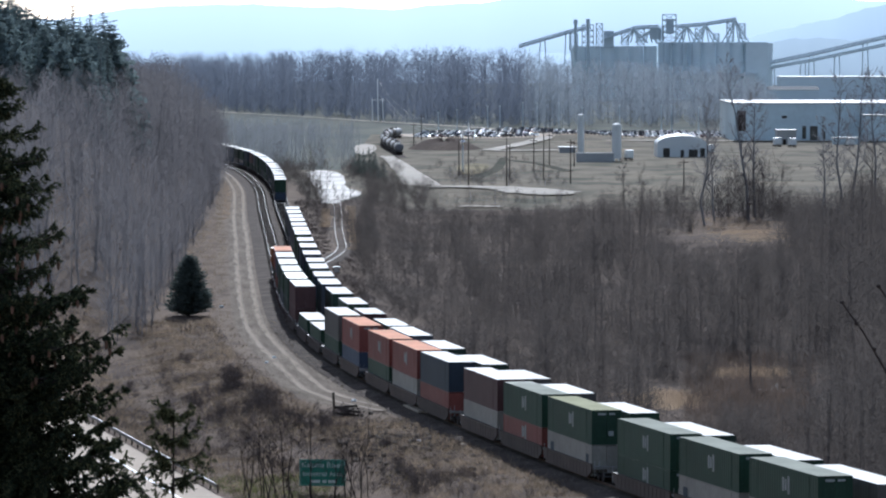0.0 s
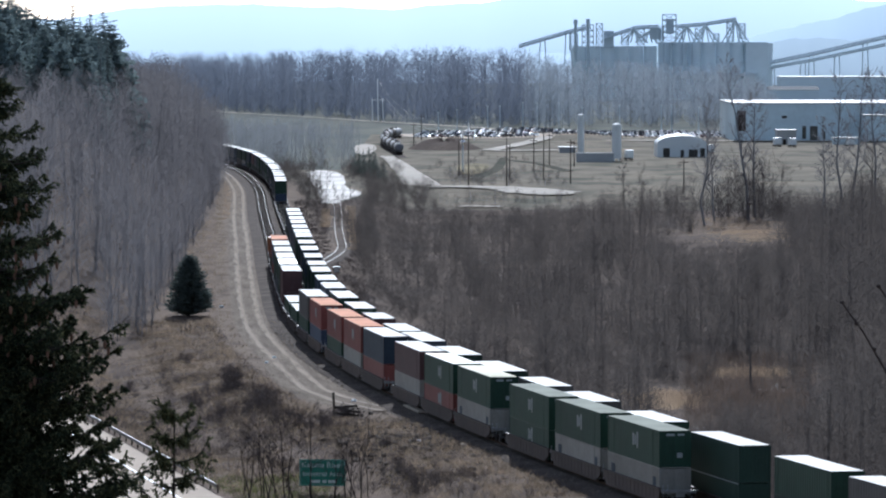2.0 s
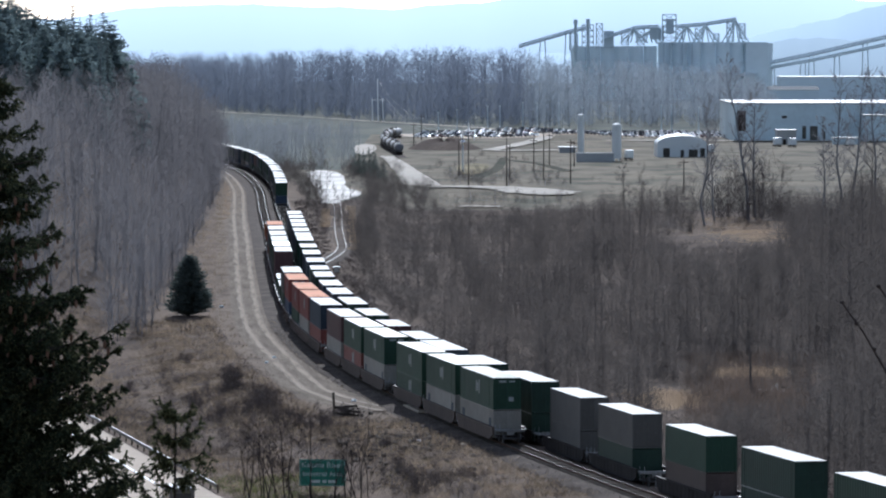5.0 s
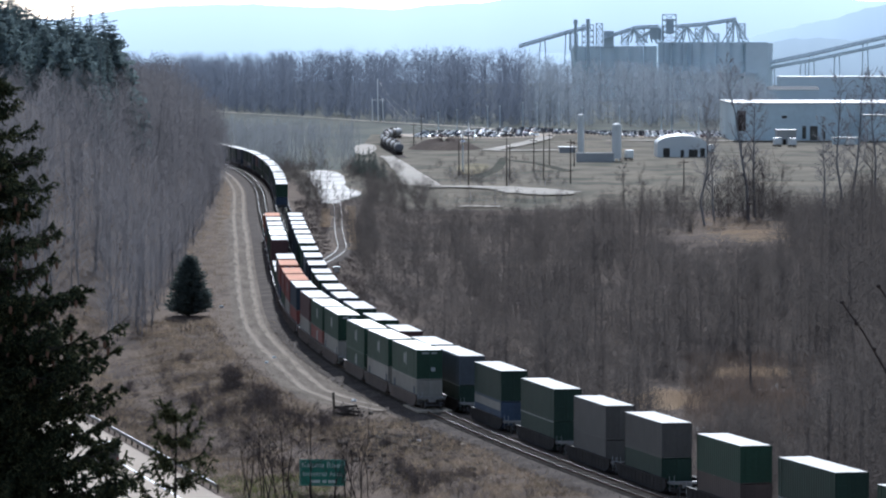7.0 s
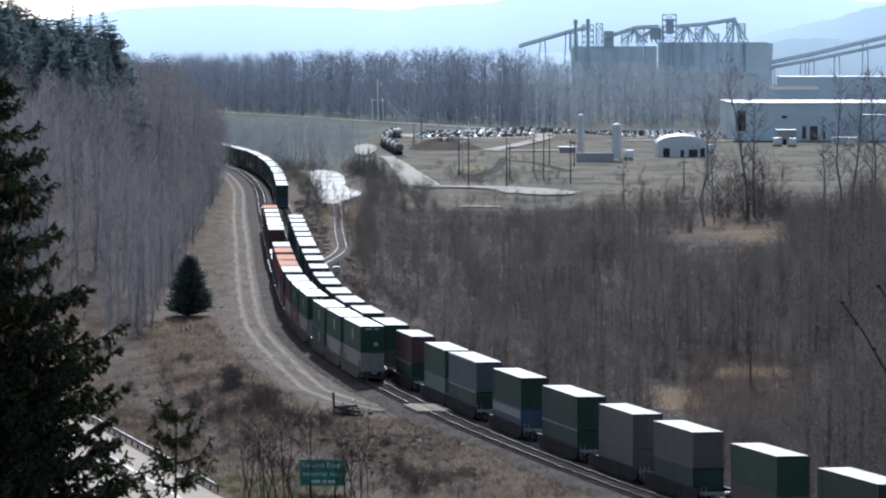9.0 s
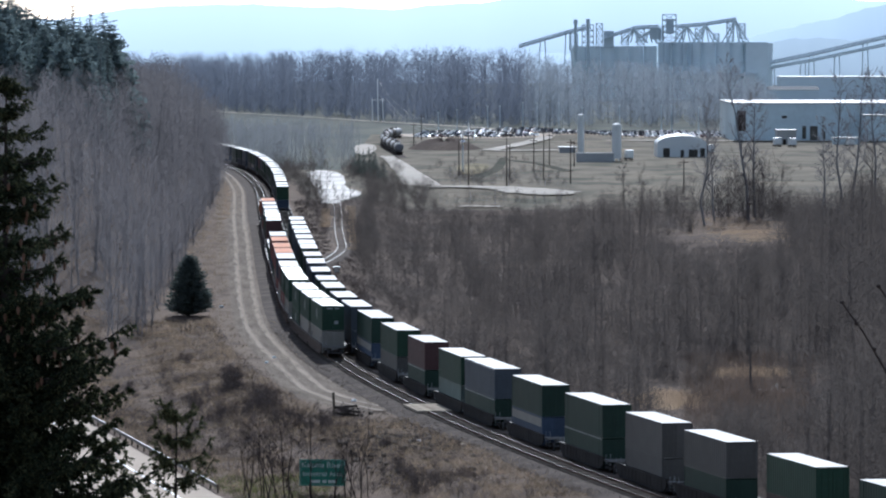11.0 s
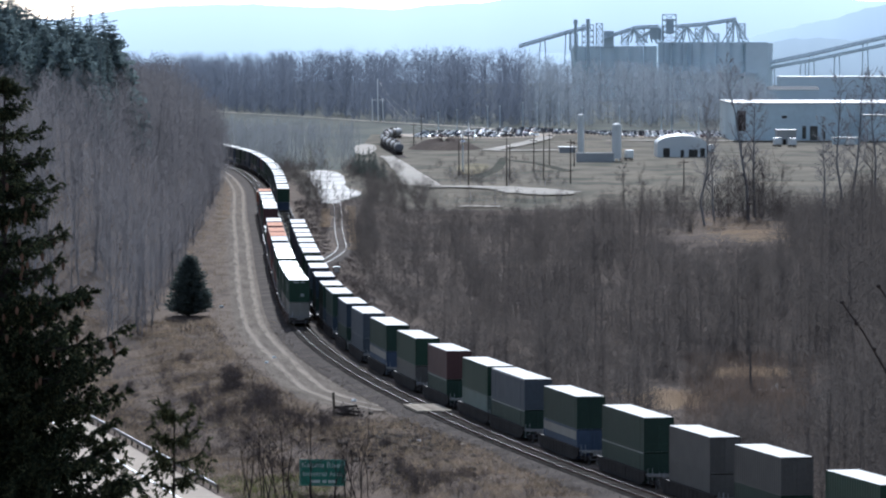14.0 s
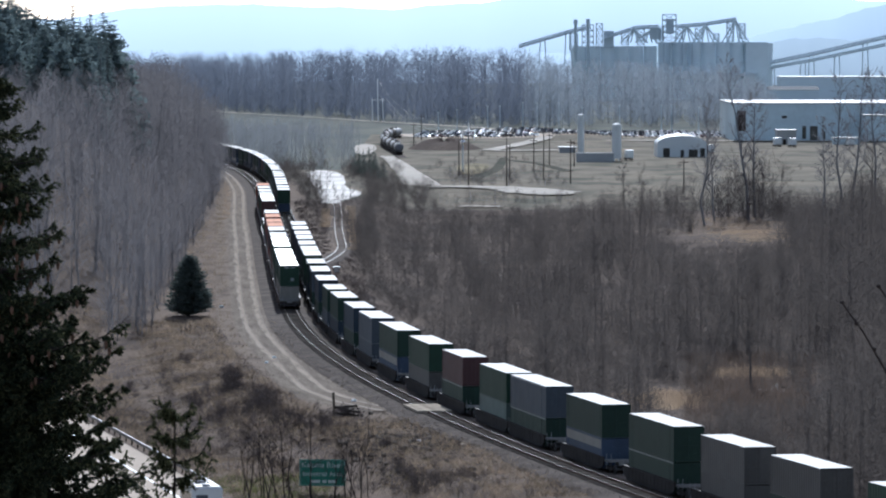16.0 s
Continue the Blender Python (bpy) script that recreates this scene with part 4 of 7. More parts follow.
# near train: from its last wagon forward; (gap before it, lower, upper, roof); v = 20.27 m/s
V_NEAR, V_FAR = 20.27, -4.79
S_END = NEAR.s_of_y(475.9) - V_NEAR * 7.0      # rear face of the last stack at 0 s
STACK_NEAR = (
    (0.0, ("white", "panel"), ("green", "logo"), "mint"), (18.7, ("white", "panel"), ("green", "logo"), "mint"), (18.7, ("green", "logo"), ("green", "logo"), "mint"),
    (24.8, ("white", "panel"), ("green", "logo"), "cream"), (18.4, ("red", "logo"), ("green", "logo"), "mint"), (18.9, ("white", ""), ("maroon", ""), "white"),
    (24.0, ("red", ""), ("navy", ""), "white"), (18.1, ("white", ""), ("red", "logo"), "orange"), (18.4, ("green", ""), ("red", "logo"), "orange"), (23.6, ("blue", ""), ("red", "logo"), "orange"), (20.0, ("green", ""), ("grey", ""), "white"),
    (21.0, ("green", ""), None, "white"), (20.0, ("green", ""), None, "white"),
    (23.5, ("maroon", ""), ("maroon", ""), "white"), (20.2, ("deep", ""), ("green", ""), "cream"), (19.8, ("slate", ""), ("green", ""), "white"), (20.4, ("deep", ""), ("deep", ""), "white"), (22.0, ("red", ""), ("slate", ""), "white"), (21.0, ("deep", ""), ("red", ""), "orange"))

LOADS = []       # (thing, track, offset along the train, height above rail, speed, span)
_s = 0.0
for _i, (_gap, _lo, _up, _roof) in enumerate(STACK_NEAR):
    _s += _gap
    _next = STACK_NEAR[_i + 1][0] if _i + 1 < len(STACK_NEAR) else 30
    mid = S_END + _s + 16.15 / 2
    LOADS.append((well_car("tan" if _s < 190 else "red", 16.4, _next > 20), NEAR, mid, 0.0, V_NEAR))
    LOADS.append((container(_lo[0], 16.15, 2.59, "white" if _up else _roof, mark=_lo[1]), NEAR, mid, 0.33, V_NEAR))
    if _up:
        LOADS.append((container(_up[0], 16.15, 2.9, _roof, mark=_up[1]), NEAR, mid, 0.33 + 2.59, V_NEAR))
NEAR_HEAD = S_END + _s + 16.15 + 2.4


def locomotive():
    root = empty("locomotive", Matrix(), "dark green and orange diesel locomotive leading the train", "locomotive")
    part("frame", boxes((-1.5, 1.5, -11, 11, 1.1, 1.55), bevel=0.05), STEEL_DARK, root)
    part("hood", boxes((-0.95, 0.95, -10.2, 5.6, 1.55, 4.3), (-1.25, 1.25, -10.0, -6.0, 3.7, 4.5), bevel=0.12), LOCO, root)
    part("cab", boxes((-1.5, 1.5, 5.6, 8.4, 1.55, 4.7), bevel=0.15), LOCO_O, root)
    part("nose", boxes((-0.9, 0.9, 8.4, 10.4, 1.55, 3.3), bevel=0.15), LOCO_O, root)
    part("fuel_tank", boxes((-1.3, 1.3, -3.4, 3.4, 0.3, 1.1), bevel=0.15), STEEL_DARK, root)
    for yb in (-7.2, 7.2):
        bg = part("bogie", boxes((-1.2, -1.0, yb - 2.4, yb + 2.4, 0.45, 0.95), (1.0, 1.2, yb - 2.4, yb + 2.4, 0.45, 0.95), (-1, 1, yb - 0.3, yb + 0.3, 0.5, 1.1), bevel=0.05), STEEL_DARK, root)
        for dy in (-1.9, 0, 1.9):
            part("wheelset", tubes(((-0.83, yb + dy, 0.5), (-0.7, yb + dy, 0.5), 0.5), ((0.7, yb + dy, 0.5), (0.83, yb + dy, 0.5), 0.5), ((-0.7, yb + dy, 0.5), (0.7, yb + dy, 0.5), 0.09), n=14), WHEEL, bg)
    for sx in (-1, 1):
        part("handrail", tubes(((sx * 1.45, -10.6, 2.55), (sx * 1.45, 5.4, 2.55), 0.025), *(((sx * 1.45, y, 1.55), (sx * 1.45, y, 2.55), 0.02) for y in np.arange(-10.6, 5.5, 2.0)), n=5), GALV, root)
    return root


LOADS.append((locomotive(), NEAR, NEAR_HEAD + 11.2, 0.0, V_NEAR))

# far train: faces towards the camera at 16 s; (place along the view, length, lower, upper)
FAR_FRONT = (388.5, 412.2, 434.0, 451.9, 474.7, 495.3, 518.8, 542.2, 563.1, 585.7, 605.9, 629.0, 654.0, 677.5, 702.8)
_f16 = [FAR.s_of_y(y) for y in FAR_FRONT]
_ahead = [_f16[0] - a for a in (20.3, 39.3, 62.3, 85.9, 108.9, 129.0)]
FAR_LOAD = [(_ahead[5], 16.15, ("grey", ""), ("grey", ""), "white"), (_ahead[4], 13.7, ("deep", ""), ("green", ""), "white"), (_ahead[3], 13.7, ("deep", "line"), ("deep", ""), "white"),
            (_ahead[2], 12.19, ("brown", ""), ("green", ""), "white"), (_ahead[1], 12.19, ("deep", ""), ("grey", ""), "white"), (_ahead[0], 12.19, ("grey", ""), ("grey", ""), "white")]
FAR_LEN = (14.6, 13.7, 16.15, 13.7, 12.19, 14.6, 16.15, 14.6, 13.7, 14.6, 12.19, 13.7, 14.6, 13.7, 16.15)
_cols = ((("deep", "line"), ("deep", "")), (("blue", "band"), ("deep", "")), (("deep", "line"), ("slate", "line")), (("sage", ""), ("green", "")), (("deep", "line"), ("maroon", "")), (("grey", ""), ("green", "")), (("blue", "band"), ("deep", "")),
         (("slate", ""), ("slate", "line")), (("deep", ""), ("navy", "")), (("navy", ""), ("deep", "")), (("slate", ""), ("deep", "")), (("deep", ""), ("navy", "")), (("deep", ""), ("slate", "")), (("navy", ""), ("deep", "")), (("deep", ""), ("green", "")))
for _f, _L, (_lo, _up) in zip(_f16, FAR_LEN, _cols):
    FAR_LOAD.append((_f, _L, _lo, _up, "white"))
_f = _f16[-1]
for _k, _g in enumerate((17.6, 20.3, 21.4, 18.0, 21.3, 20.0)):
    _f += _g
    FAR_LOAD.append((_f, 14.6, _cols[(_k * 3) % 15][0], _cols[(_k * 5 + 2) % 15][1], "white"))
for _k in range(8):
    _f += 22.0
    FAR_LOAD.append((_f, 16.15, None, None, "white"))
for _k in range(36):
    _f += (18.4, 18.4, 23.8)[_k % 3]
    FAR_LOAD.append((_f, 15.0, _cols[(_k * 4 + 1) % 15][0], _cols[(_k * 7 + 3) % 15][1], "white"))
for _f, _L, _lo, _up, _roof in FAR_LOAD:
    mid = _f + _L / 2 - V_FAR * 16
    LOADS.append((well_car("dark" if _lo else "empty", 15.4), FAR, mid, 0.0, V_FAR))
    if _lo:
        LOADS.append((container(_lo[0], _L, 2.59, "white", mark=_lo[1]), FAR, mid, 0.33, V_FAR))
        LOADS.append((container(_up[0], _L, 2.9, _roof, mark=_up[1]), FAR, mid, 0.33 + 2.59, V_FAR))


# ---------------------------------------------------------------- woods
rng = np.random.default_rng(7)
W_LOW = [puff_tree(rng, 6.0, 18, 9, 0.052, 0.36, 0.04, 3, 0.75, 0.17, 0.006) for _ in range(8)]
W_MID = [puff_tree(rng, 12.0, 26, 13, 0.055, 0.27, 0.12, 1, 0.7, 0.12, 0.008) for _ in range(6)] + [bare_tree(rng, 12.0, 0.26, 14, 4, 4, tw=0.036, low=0.12, light=True) for _ in range(2)]
W_HILL = [puff_tree(rng, 17.0, 24, 16, 0.06, 0.16, 0.14, 1, 0.9, 0.085, 0.006) for _ in range(7)] + [bare_tree(rng, 17.0, 0.2, 10, 3, 4, tw=0.06, low=0.2, light=True) for _ in range(2)]
W_FAR = [puff_tree(rng, 26.0, 21, 13, 0.17, 0.2, 0.06, 1, 1.5, 0.085, 0.006) for _ in range(8)]
W_THIN = [puff_tree(rng, 17.0, 14, 8, 0.1, 0.13, 0.15, 1, 0.9, 0.09, 0.006) for _ in range(6)]

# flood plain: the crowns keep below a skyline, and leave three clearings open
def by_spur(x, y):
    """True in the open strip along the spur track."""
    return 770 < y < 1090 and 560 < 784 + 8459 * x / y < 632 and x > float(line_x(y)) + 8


def cap(x, y, tall, ytop):
    """Largest scale at which a tree of that height stays below a given line of sight."""
    return (CAM_H - (ytop - 76.3) * y / 8459 - float(height(x, y))) / tall


def skyline(x, y):
    b = 784 + 8459 * x / y + rng.normal() * 16
    y = y + rng.normal() * 9
    t = float(np.interp(b, (600, 700, 800, 1000, 1080, 1250, 1330, 1420, 1480, 1568), (345, 328, 352, 352, 325, 302, 292, 345, 300, 268)))
    if 1175 < b < 1400 and y < 985:
        t = 422
    if 1145 < b < 1250 and y < 545:
        t = max(t, 722 if y < 520 else 690)
    if 1285 < b < 1400 and y < 590:
        t = max(t, 672 if y < 565 else 645)
    if 1235 < b < 1430 and y < 560:
        t = max(t, 696)
    return t + rng.uniform(0, 22)


spots = []
for _ in range(3400):
    y = 395 + 740 * rng.uniform() ** 0.85
    x = rng.uniform(float(line_x(y)) + 14, 0.098 * y + 8)
    if (x - 64) ** 2 / 150 + (y - 1025) ** 2 / 2200 < 1 and rng.uniform() < 0.93:
        continue
    lump = 0.92 + 0.5 * float(wob(x * 1.9, y * 0.55, 0.21, 5.0))
    spots.append((x, y, max(0.3, lump) * rng.uniform(0.75, 1.15) * (0.7 + 0.5 * min(1, max(0, x / 80)))))
low = [(x, y, min(s, cap(x, y, 6.0, skyline(x, y)))) for x, y, s in spots[:1750]]
low = [q for q in low if q[2] > 0.18]
tall = [(x, y, min(s * 0.78, cap(x, y, 12.0, skyline(x, y)))) for x, y, s in spots[2000:]]
tall = [q for q in tall if q[2] > 0.3]
woods("thicket", low, W_LOW, "tangle of bare grey-brown shrubs on the flood plain", BARK, TWIG, rng, category="bushes")
woods("bare_woods", tall[260:], W_MID, "leafless grey-brown woods beside the railway", BARK, TWIG, rng)
W_OBJ = [tree_thing("bare_tree", *g, pose(*tall[i][:2], float(height(*tall[i][:2])), 0, 0, 40 * i), "leafless grey-brown tree in the flood-plain woods", "bare trees on the flood plain") for i, g in enumerate(W_MID)]
for i, (x, y, s) in enumerate(tall[8:260]):
    c = copy_thing(W_OBJ[i % 8], pose(x, y, float(height(x, y)), 0, 0, rng.uniform(0, 360)))
    c.scale = (s, s, s)

# tall narrow cottonwoods on the flood plain
for x, y, h in ((68, 1066, 37), (70.5, 1080, 30), (57, 1040, 29), (60, 1055, 22), (87, 1050, 33), (91, 1060, 33.5), (97, 1070, 34), (83, 1040, 24), (101, 1075, 33), (38, 1000, 16), (41, 990, 14), (94, 1045, 20), (30, 610, 11), (36, 560, 12), (35.2, 545, 10)):
    g = bare_tree(rng, h, 0.17, 26, 5, 7, tw=0.075 if h > 20 else 0.035, low=0.26, girth=0.0105)
    # Those above 20 m take the haze-paled bark and twigs.
    tree_thing("cottonwood", *g, pose(x, y, float(height(x, y))), "tall slender leafless cottonwood rising above the thicket", "tall cottonwoods", *((BARK_HILL, TWIG_HILL) if h > 20 else (None, None)))

# dense dark trees round the foot of the tall cottonwoods
for x, y, h in ((64.5, 1050, 12), (67, 1060, 17), (69.5, 1068, 19), (72, 1062, 16), (74.5, 1070, 12), (66, 1078, 15), (70.5, 1082, 18), (62, 1064, 9), (76.5, 1062, 9)):
    g = puff_tree(rng, h, 30, 18, 0.07, 0.2, 0.03, 2, 0.8, 0.12, 0.007)
    tree_thing("bare_tree", *g, pose(x, y, float(height(x, y))), "dense dark leafless tree at the foot of the cottonwoods", "trees round the cottonwoods", BRAMBLE, BRAMBLE)

# wooded hill beside the line
spots = []
for _ in range(1450):
    y = 600 + 1150 * rng.uniform() ** 0.9
    a, b = float(line_x(y)) - float(woods_edge(y)), max(float(road_x(y)) + 2, -0.118 * y)
    if a <= b:
        continue
    u = rng.uniform() ** 1.3
    x = a + (b - a) * u
    top = (112 if x / y < -0.066 else 91) + rng.uniform(-6, 40)
    s = min(cap(x, y, 17.0, top), 2.1, rng.uniform(0.75, 1.2) * (0.65 + 0.4 * min(1, u * 3)) * (1 + 0.85 * float(sstep(800, 1300, y))))
    if s > 0.25:
        spots.append((x, y, s))
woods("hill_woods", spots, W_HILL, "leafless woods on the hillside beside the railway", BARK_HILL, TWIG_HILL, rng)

# dark conifers on top of the hill
W_CON = [conifer(rng, 26.0, 0.17, 30, 12, 0.1, 0.15, 8, 0.9, 0.3), conifer(rng, 26.0, 0.3, 26, 13, 0.05, 0.1, 8, 0.5, 0.3), conifer(rng, 26.0, 0.26, 26, 13, 0.05, 0.12, 8, 0.6, 0.3)]
k = 0
for bear, top, y in ((-654, 0, 1000), (-780, 6, 1010), (-750, 14, 1000), (-624, 14, 1010), (-765, 4, 1030), (-735, 14, 1020), (-601, 8, 1000), (-720, 32, 1000), (-700, 30, 1015), (-642, 30, 990), (-680, 40, 1000), (-668, 32, 1010), (-614, 36, 1005), (-632, 48, 1010), (-588, 40, 1000),
                     (-609, 42, 990), (-584, 66, 1010), (-580, 84, 1000), (-594, 68, 980), (-770, 36, 960), (-745, 42, 980), (-725, 56, 970), (-705, 56, 960), (-685, 60, 980), (-665, 56, 975), (-645, 60, 970), (-625, 62, 985), (-605, 66, 980),
                     (-790, 30, 950), (-755, 70, 945), (-715, 76, 950), (-675, 80, 945), (-635, 84, 950), (-606, 90, 960), (-798, 4, 1010)):
    x = bear * y / 8459
    g = float(height(x, y)) - 0.5
    s = (CAM_H - (top + (-8 if k % 3 == 0 else -9) - 76.3) * y / 8459 - g) / 26.0
    m = pose(x, y, g, 0, 0, 70 * k)
    if k < 3:
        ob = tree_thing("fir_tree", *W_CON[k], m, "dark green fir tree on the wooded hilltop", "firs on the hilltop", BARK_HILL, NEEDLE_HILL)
        W_CON[k] = ob
    else:
        ob = copy_thing(W_CON[k % 3], m)
    ob.scale = (s, s, s)
    k += 1
_g = conifer(rng, 8.3, 0.34, 40, 34, 0.02, -0.15, 10, 0.46, 0.11)
tree_thing("fir_tree", *_g, pose(-34.4, 648, float(height(-34.4, 648))), "single dense dark fir beside the dirt road", bark=BARK, leaf=NEEDLE_MID)

# country between the railway and the far road
spots = []
for _ in range(2500):
    y = rng.uniform(1400, 2350)
    x = rng.uniform(-0.052 * y, -0.0165 * y - 2)
    if y < 1800 and x > -46 and rng.uniform() < 0.3 or -41 < x < -14 and y < 1410:
        continue
    if y < 1700 and line_x(y) - 9 < x < line_x(y) + 11 or y > 2080 - 3.54 * x or (y > 1850 and abs(x / y * 8459 + 115) < 14):
        continue
    b = 784 + 8459 * x / y
    top = float(np.interp(b, (300, 400, 577, 654, 782), (190, 199, 206, 212, 222))) + rng.uniform(0, 24)
    spots.append((x, y, min(rng.uniform(0.5, 0.95) * (1 if x < -45 else 0.55), cap(x, y, 17.0, top))))
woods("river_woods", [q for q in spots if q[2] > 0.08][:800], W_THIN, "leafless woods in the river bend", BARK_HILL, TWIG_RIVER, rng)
spots = []
for _ in range(1450):
    x = rng.uniform(-330, 300)
    y0 = max(2116 - 3.54 * x + 60, 2130)
    deep = rng.uniform()
    yy = min(y0, 2900) + 450 * deep
    line = float(np.interp(784 + 8459 * x / yy, (235, 400, 600, 900, 960, 1300, 1345, 1385, 1600), (90, 92, 80, 77, 96, 112, 135, 180, 182))) + rng.uniform(-4, 24)
    spots.append((x, yy, min(cap(x, yy, 26.0, line), 1.45, rng.uniform(1.0, 1.35) * (1.1 if deep > 0.25 else rng.uniform(0.4, 0.9)) * 1.12)))
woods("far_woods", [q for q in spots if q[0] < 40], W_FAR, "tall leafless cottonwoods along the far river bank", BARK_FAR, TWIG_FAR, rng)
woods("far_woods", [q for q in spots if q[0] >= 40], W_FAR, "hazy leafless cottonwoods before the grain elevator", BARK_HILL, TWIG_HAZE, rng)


# ---------------------------------------------------------------- undergrowth
def tufts(name, n, area, h, w, material, label, lean=0.35, clump=1, category="grass"):
    """Loose blades of grass or stalks standing on the ground."""
    c = np.repeat(np.array([area() for _ in range(n // clump)]), clump, 0)
    c = c + rng.normal(size=c.shape) * (0.35, 0.6) * (clump > 1)
    hh = h * rng.uniform(0.5, 1.2, (len(c), 1))
    p = np.column_stack([c, height(c[:, 0], c[:, 1]) - 0.05])
    q = p + np.column_stack([rng.normal(size=c.shape) * lean * hh, hh])
    g = blades(p, q, np.full(len(p), w), rng)
    tagged(new(name, mesh_np(name, *g, [material])), label, category, kind="stuff")


def slope():
    while True:
        y = rng.uniform(388, 640)
        x = rng.uniform(float(road_x(y)) + 0.8, float(line_x(y)) - 2.5)
        d = float(line_x(y)) - x
        if not (3.0 < d < 10.5 and y > 470) and (wob(x, y, 0.13, 3.0) > -1.15 or rng.uniform() < 0.6):
            return x, y


def verge():
    y = rng.uniform(560, 1350)
    return float(line_x(y)) - rng.uniform(8.5, float(woods_edge(y)) + 6), y


def clearing():
    cx, cy, sx, sy = ((64, 1000, 10, 40), (24.6, 524, 3.2, 11), (37.7, 572, 4.6, 10), (25.6, 530, 3.4, 10), (64, 1045, 10, 40), (37.9, 574, 4.2, 5), (64, 975, 9, 30))[rng.integers(7)]
    return cx + rng.normal() * sx * 0.55, cy + rng.normal() * sy * 0.55


TANGRASS = mat("tall_tan_grass", (0.42, 0.32, 0.225), 0.9, vary=0.2, scale=0.1, fine=1.0, island=0.3, through_light=0.55)
tufts("dead_weeds", 45000, slope, 0.65, 0.03, BRAMBLE, "dead brown weed stalks on the bank", 0.45, 4, "weeds")
def hollow():
    y = rng.uniform(446, 512)
    return rng.uniform(float(road_x(y)) + 2.0, float(line_x(y)) - 13.0), y


def cess():
    y = rng.uniform(640, 1120)
    while True:
        x = float(line_x(y)) + 4.3 + rng.uniform(3.0, 14.0)
        if abs(x - float(np.interp(y, SPUR.y, SPUR.x))) > 2.2:
            return x, y


tufts("dead_weeds", 11000, hollow, 0.6, 0.03, BRAMBLE, "dark dead weeds filling the hollow of the bank", 0.5, 6, "weeds")
tufts("dead_weeds", 16000, cess, 0.5, 0.06, BRAMBLE, "dead weeds between the railway and the spur", 0.6, 6, "weeds")
tufts("dry_grass", 75000, slope, 0.4, 0.035, DRYGRASS, "dry winter grass on the bank beside the railway", 0.7, 5)
tufts("verge_grass", 12000, verge, 0.5, 0.07, DRYGRASS, "dry grass verge below the woods", clump=5)
def plain():
    while True:
        y = 395 + 740 * rng.uniform() ** 0.85
        x = rng.uniform(float(line_x(y)) + 11, 0.098 * y + 4)
        b, v = 784 + 8459 * x / y + rng.normal() * 16, y + rng.normal() * 7
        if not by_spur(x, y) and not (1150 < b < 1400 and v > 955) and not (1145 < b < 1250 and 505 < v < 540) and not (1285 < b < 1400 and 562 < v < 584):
            return x, y


def spur_edge():
    if rng.uniform() < 0.35:
        y = rng.uniform(960, 1066)
        return float(np.interp(y, SPUR.y, SPUR.x)) - rng.uniform(1.9, 3.4), y
    y = rng.uniform(855, 1085)
    return float(np.interp(y, SPUR.y, SPUR.x)) + rng.uniform(1.9, 3.8), y


def road_edge():
    y = rng.uniform(1000, 1300)
    return float(line_x(y)) - rng.uniform(3.6, 8.5), y


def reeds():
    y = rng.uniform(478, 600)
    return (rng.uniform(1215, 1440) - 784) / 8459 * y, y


RUSSET = mat("russet_canes", (0.155, 0.118, 0.095), 0.9, vary=0.3, scale=0.2, fine=1.0, island=0.35, through_light=0.45)
tufts("pale_tufts", 20000, slope, 0.5, 0.036, TANGRASS, "pale bleached grass tufts on the bank", 0.6, 9)
tufts("spur_grass", 5000, spur_edge, 0.3, 0.12, TANGRASS, "pale dry grass along the spur track", 0.8, 6)
# Blades added in place of the speckled glare on the road's gravel.
tufts("pale_tufts", 5000, road_edge, 0.22, 0.12, TANGRASS, "pale blades added to brighten the dirt road's far shoulder", 0.9, 6)
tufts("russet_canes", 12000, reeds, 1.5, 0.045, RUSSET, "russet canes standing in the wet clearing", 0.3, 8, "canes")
tufts("cane_brush", 56000, plain, 1.25, 0.05, TWIG, "dense bare canes and brush on the flood plain", 0.85, 4, "brush")
tufts("clearing_grass", 18000, clearing, 0.6, 0.07, TANGRASS, "tall tan grass in clearings of the flood plain", clump=6)
tufts("roadside_grass", 9000, lambda: ((lambda y: (float(road_x(y)) + rng.uniform(0.7, 10.5), y))(rng.uniform(388, 425))), 0.35, 0.05, GREENGRASS, "green grass beside the guard rail", clump=5)


CANES = {}


def bramble(x, y, r, h, n, label="dark tangle of leafless brambles on the bank"):
    """A heap of arching canes."""
    a, rr = rng.uniform(0, 2 * np.pi, n), r * np.sqrt(rng.uniform(size=n))
    bx, by = x + rr * np.cos(a), y + rr * 1.6 * np.sin(a)
    top = h * (1 - (rr / r) ** 2) * rng.uniform(0.4, 1.1, n) + 0.1
    z0 = height(bx, by) + top * rng.uniform(0, 0.7, n) - 0.05
    p = np.column_stack([bx, by, z0])
    q = p + np.column_stack([rng.normal(size=(n, 2)) * 0.45, top * rng.uniform(0.2, 0.8, n)])
    CANES.setdefault(label, []).append(blades(p, q, np.full(n, 0.045), rng))


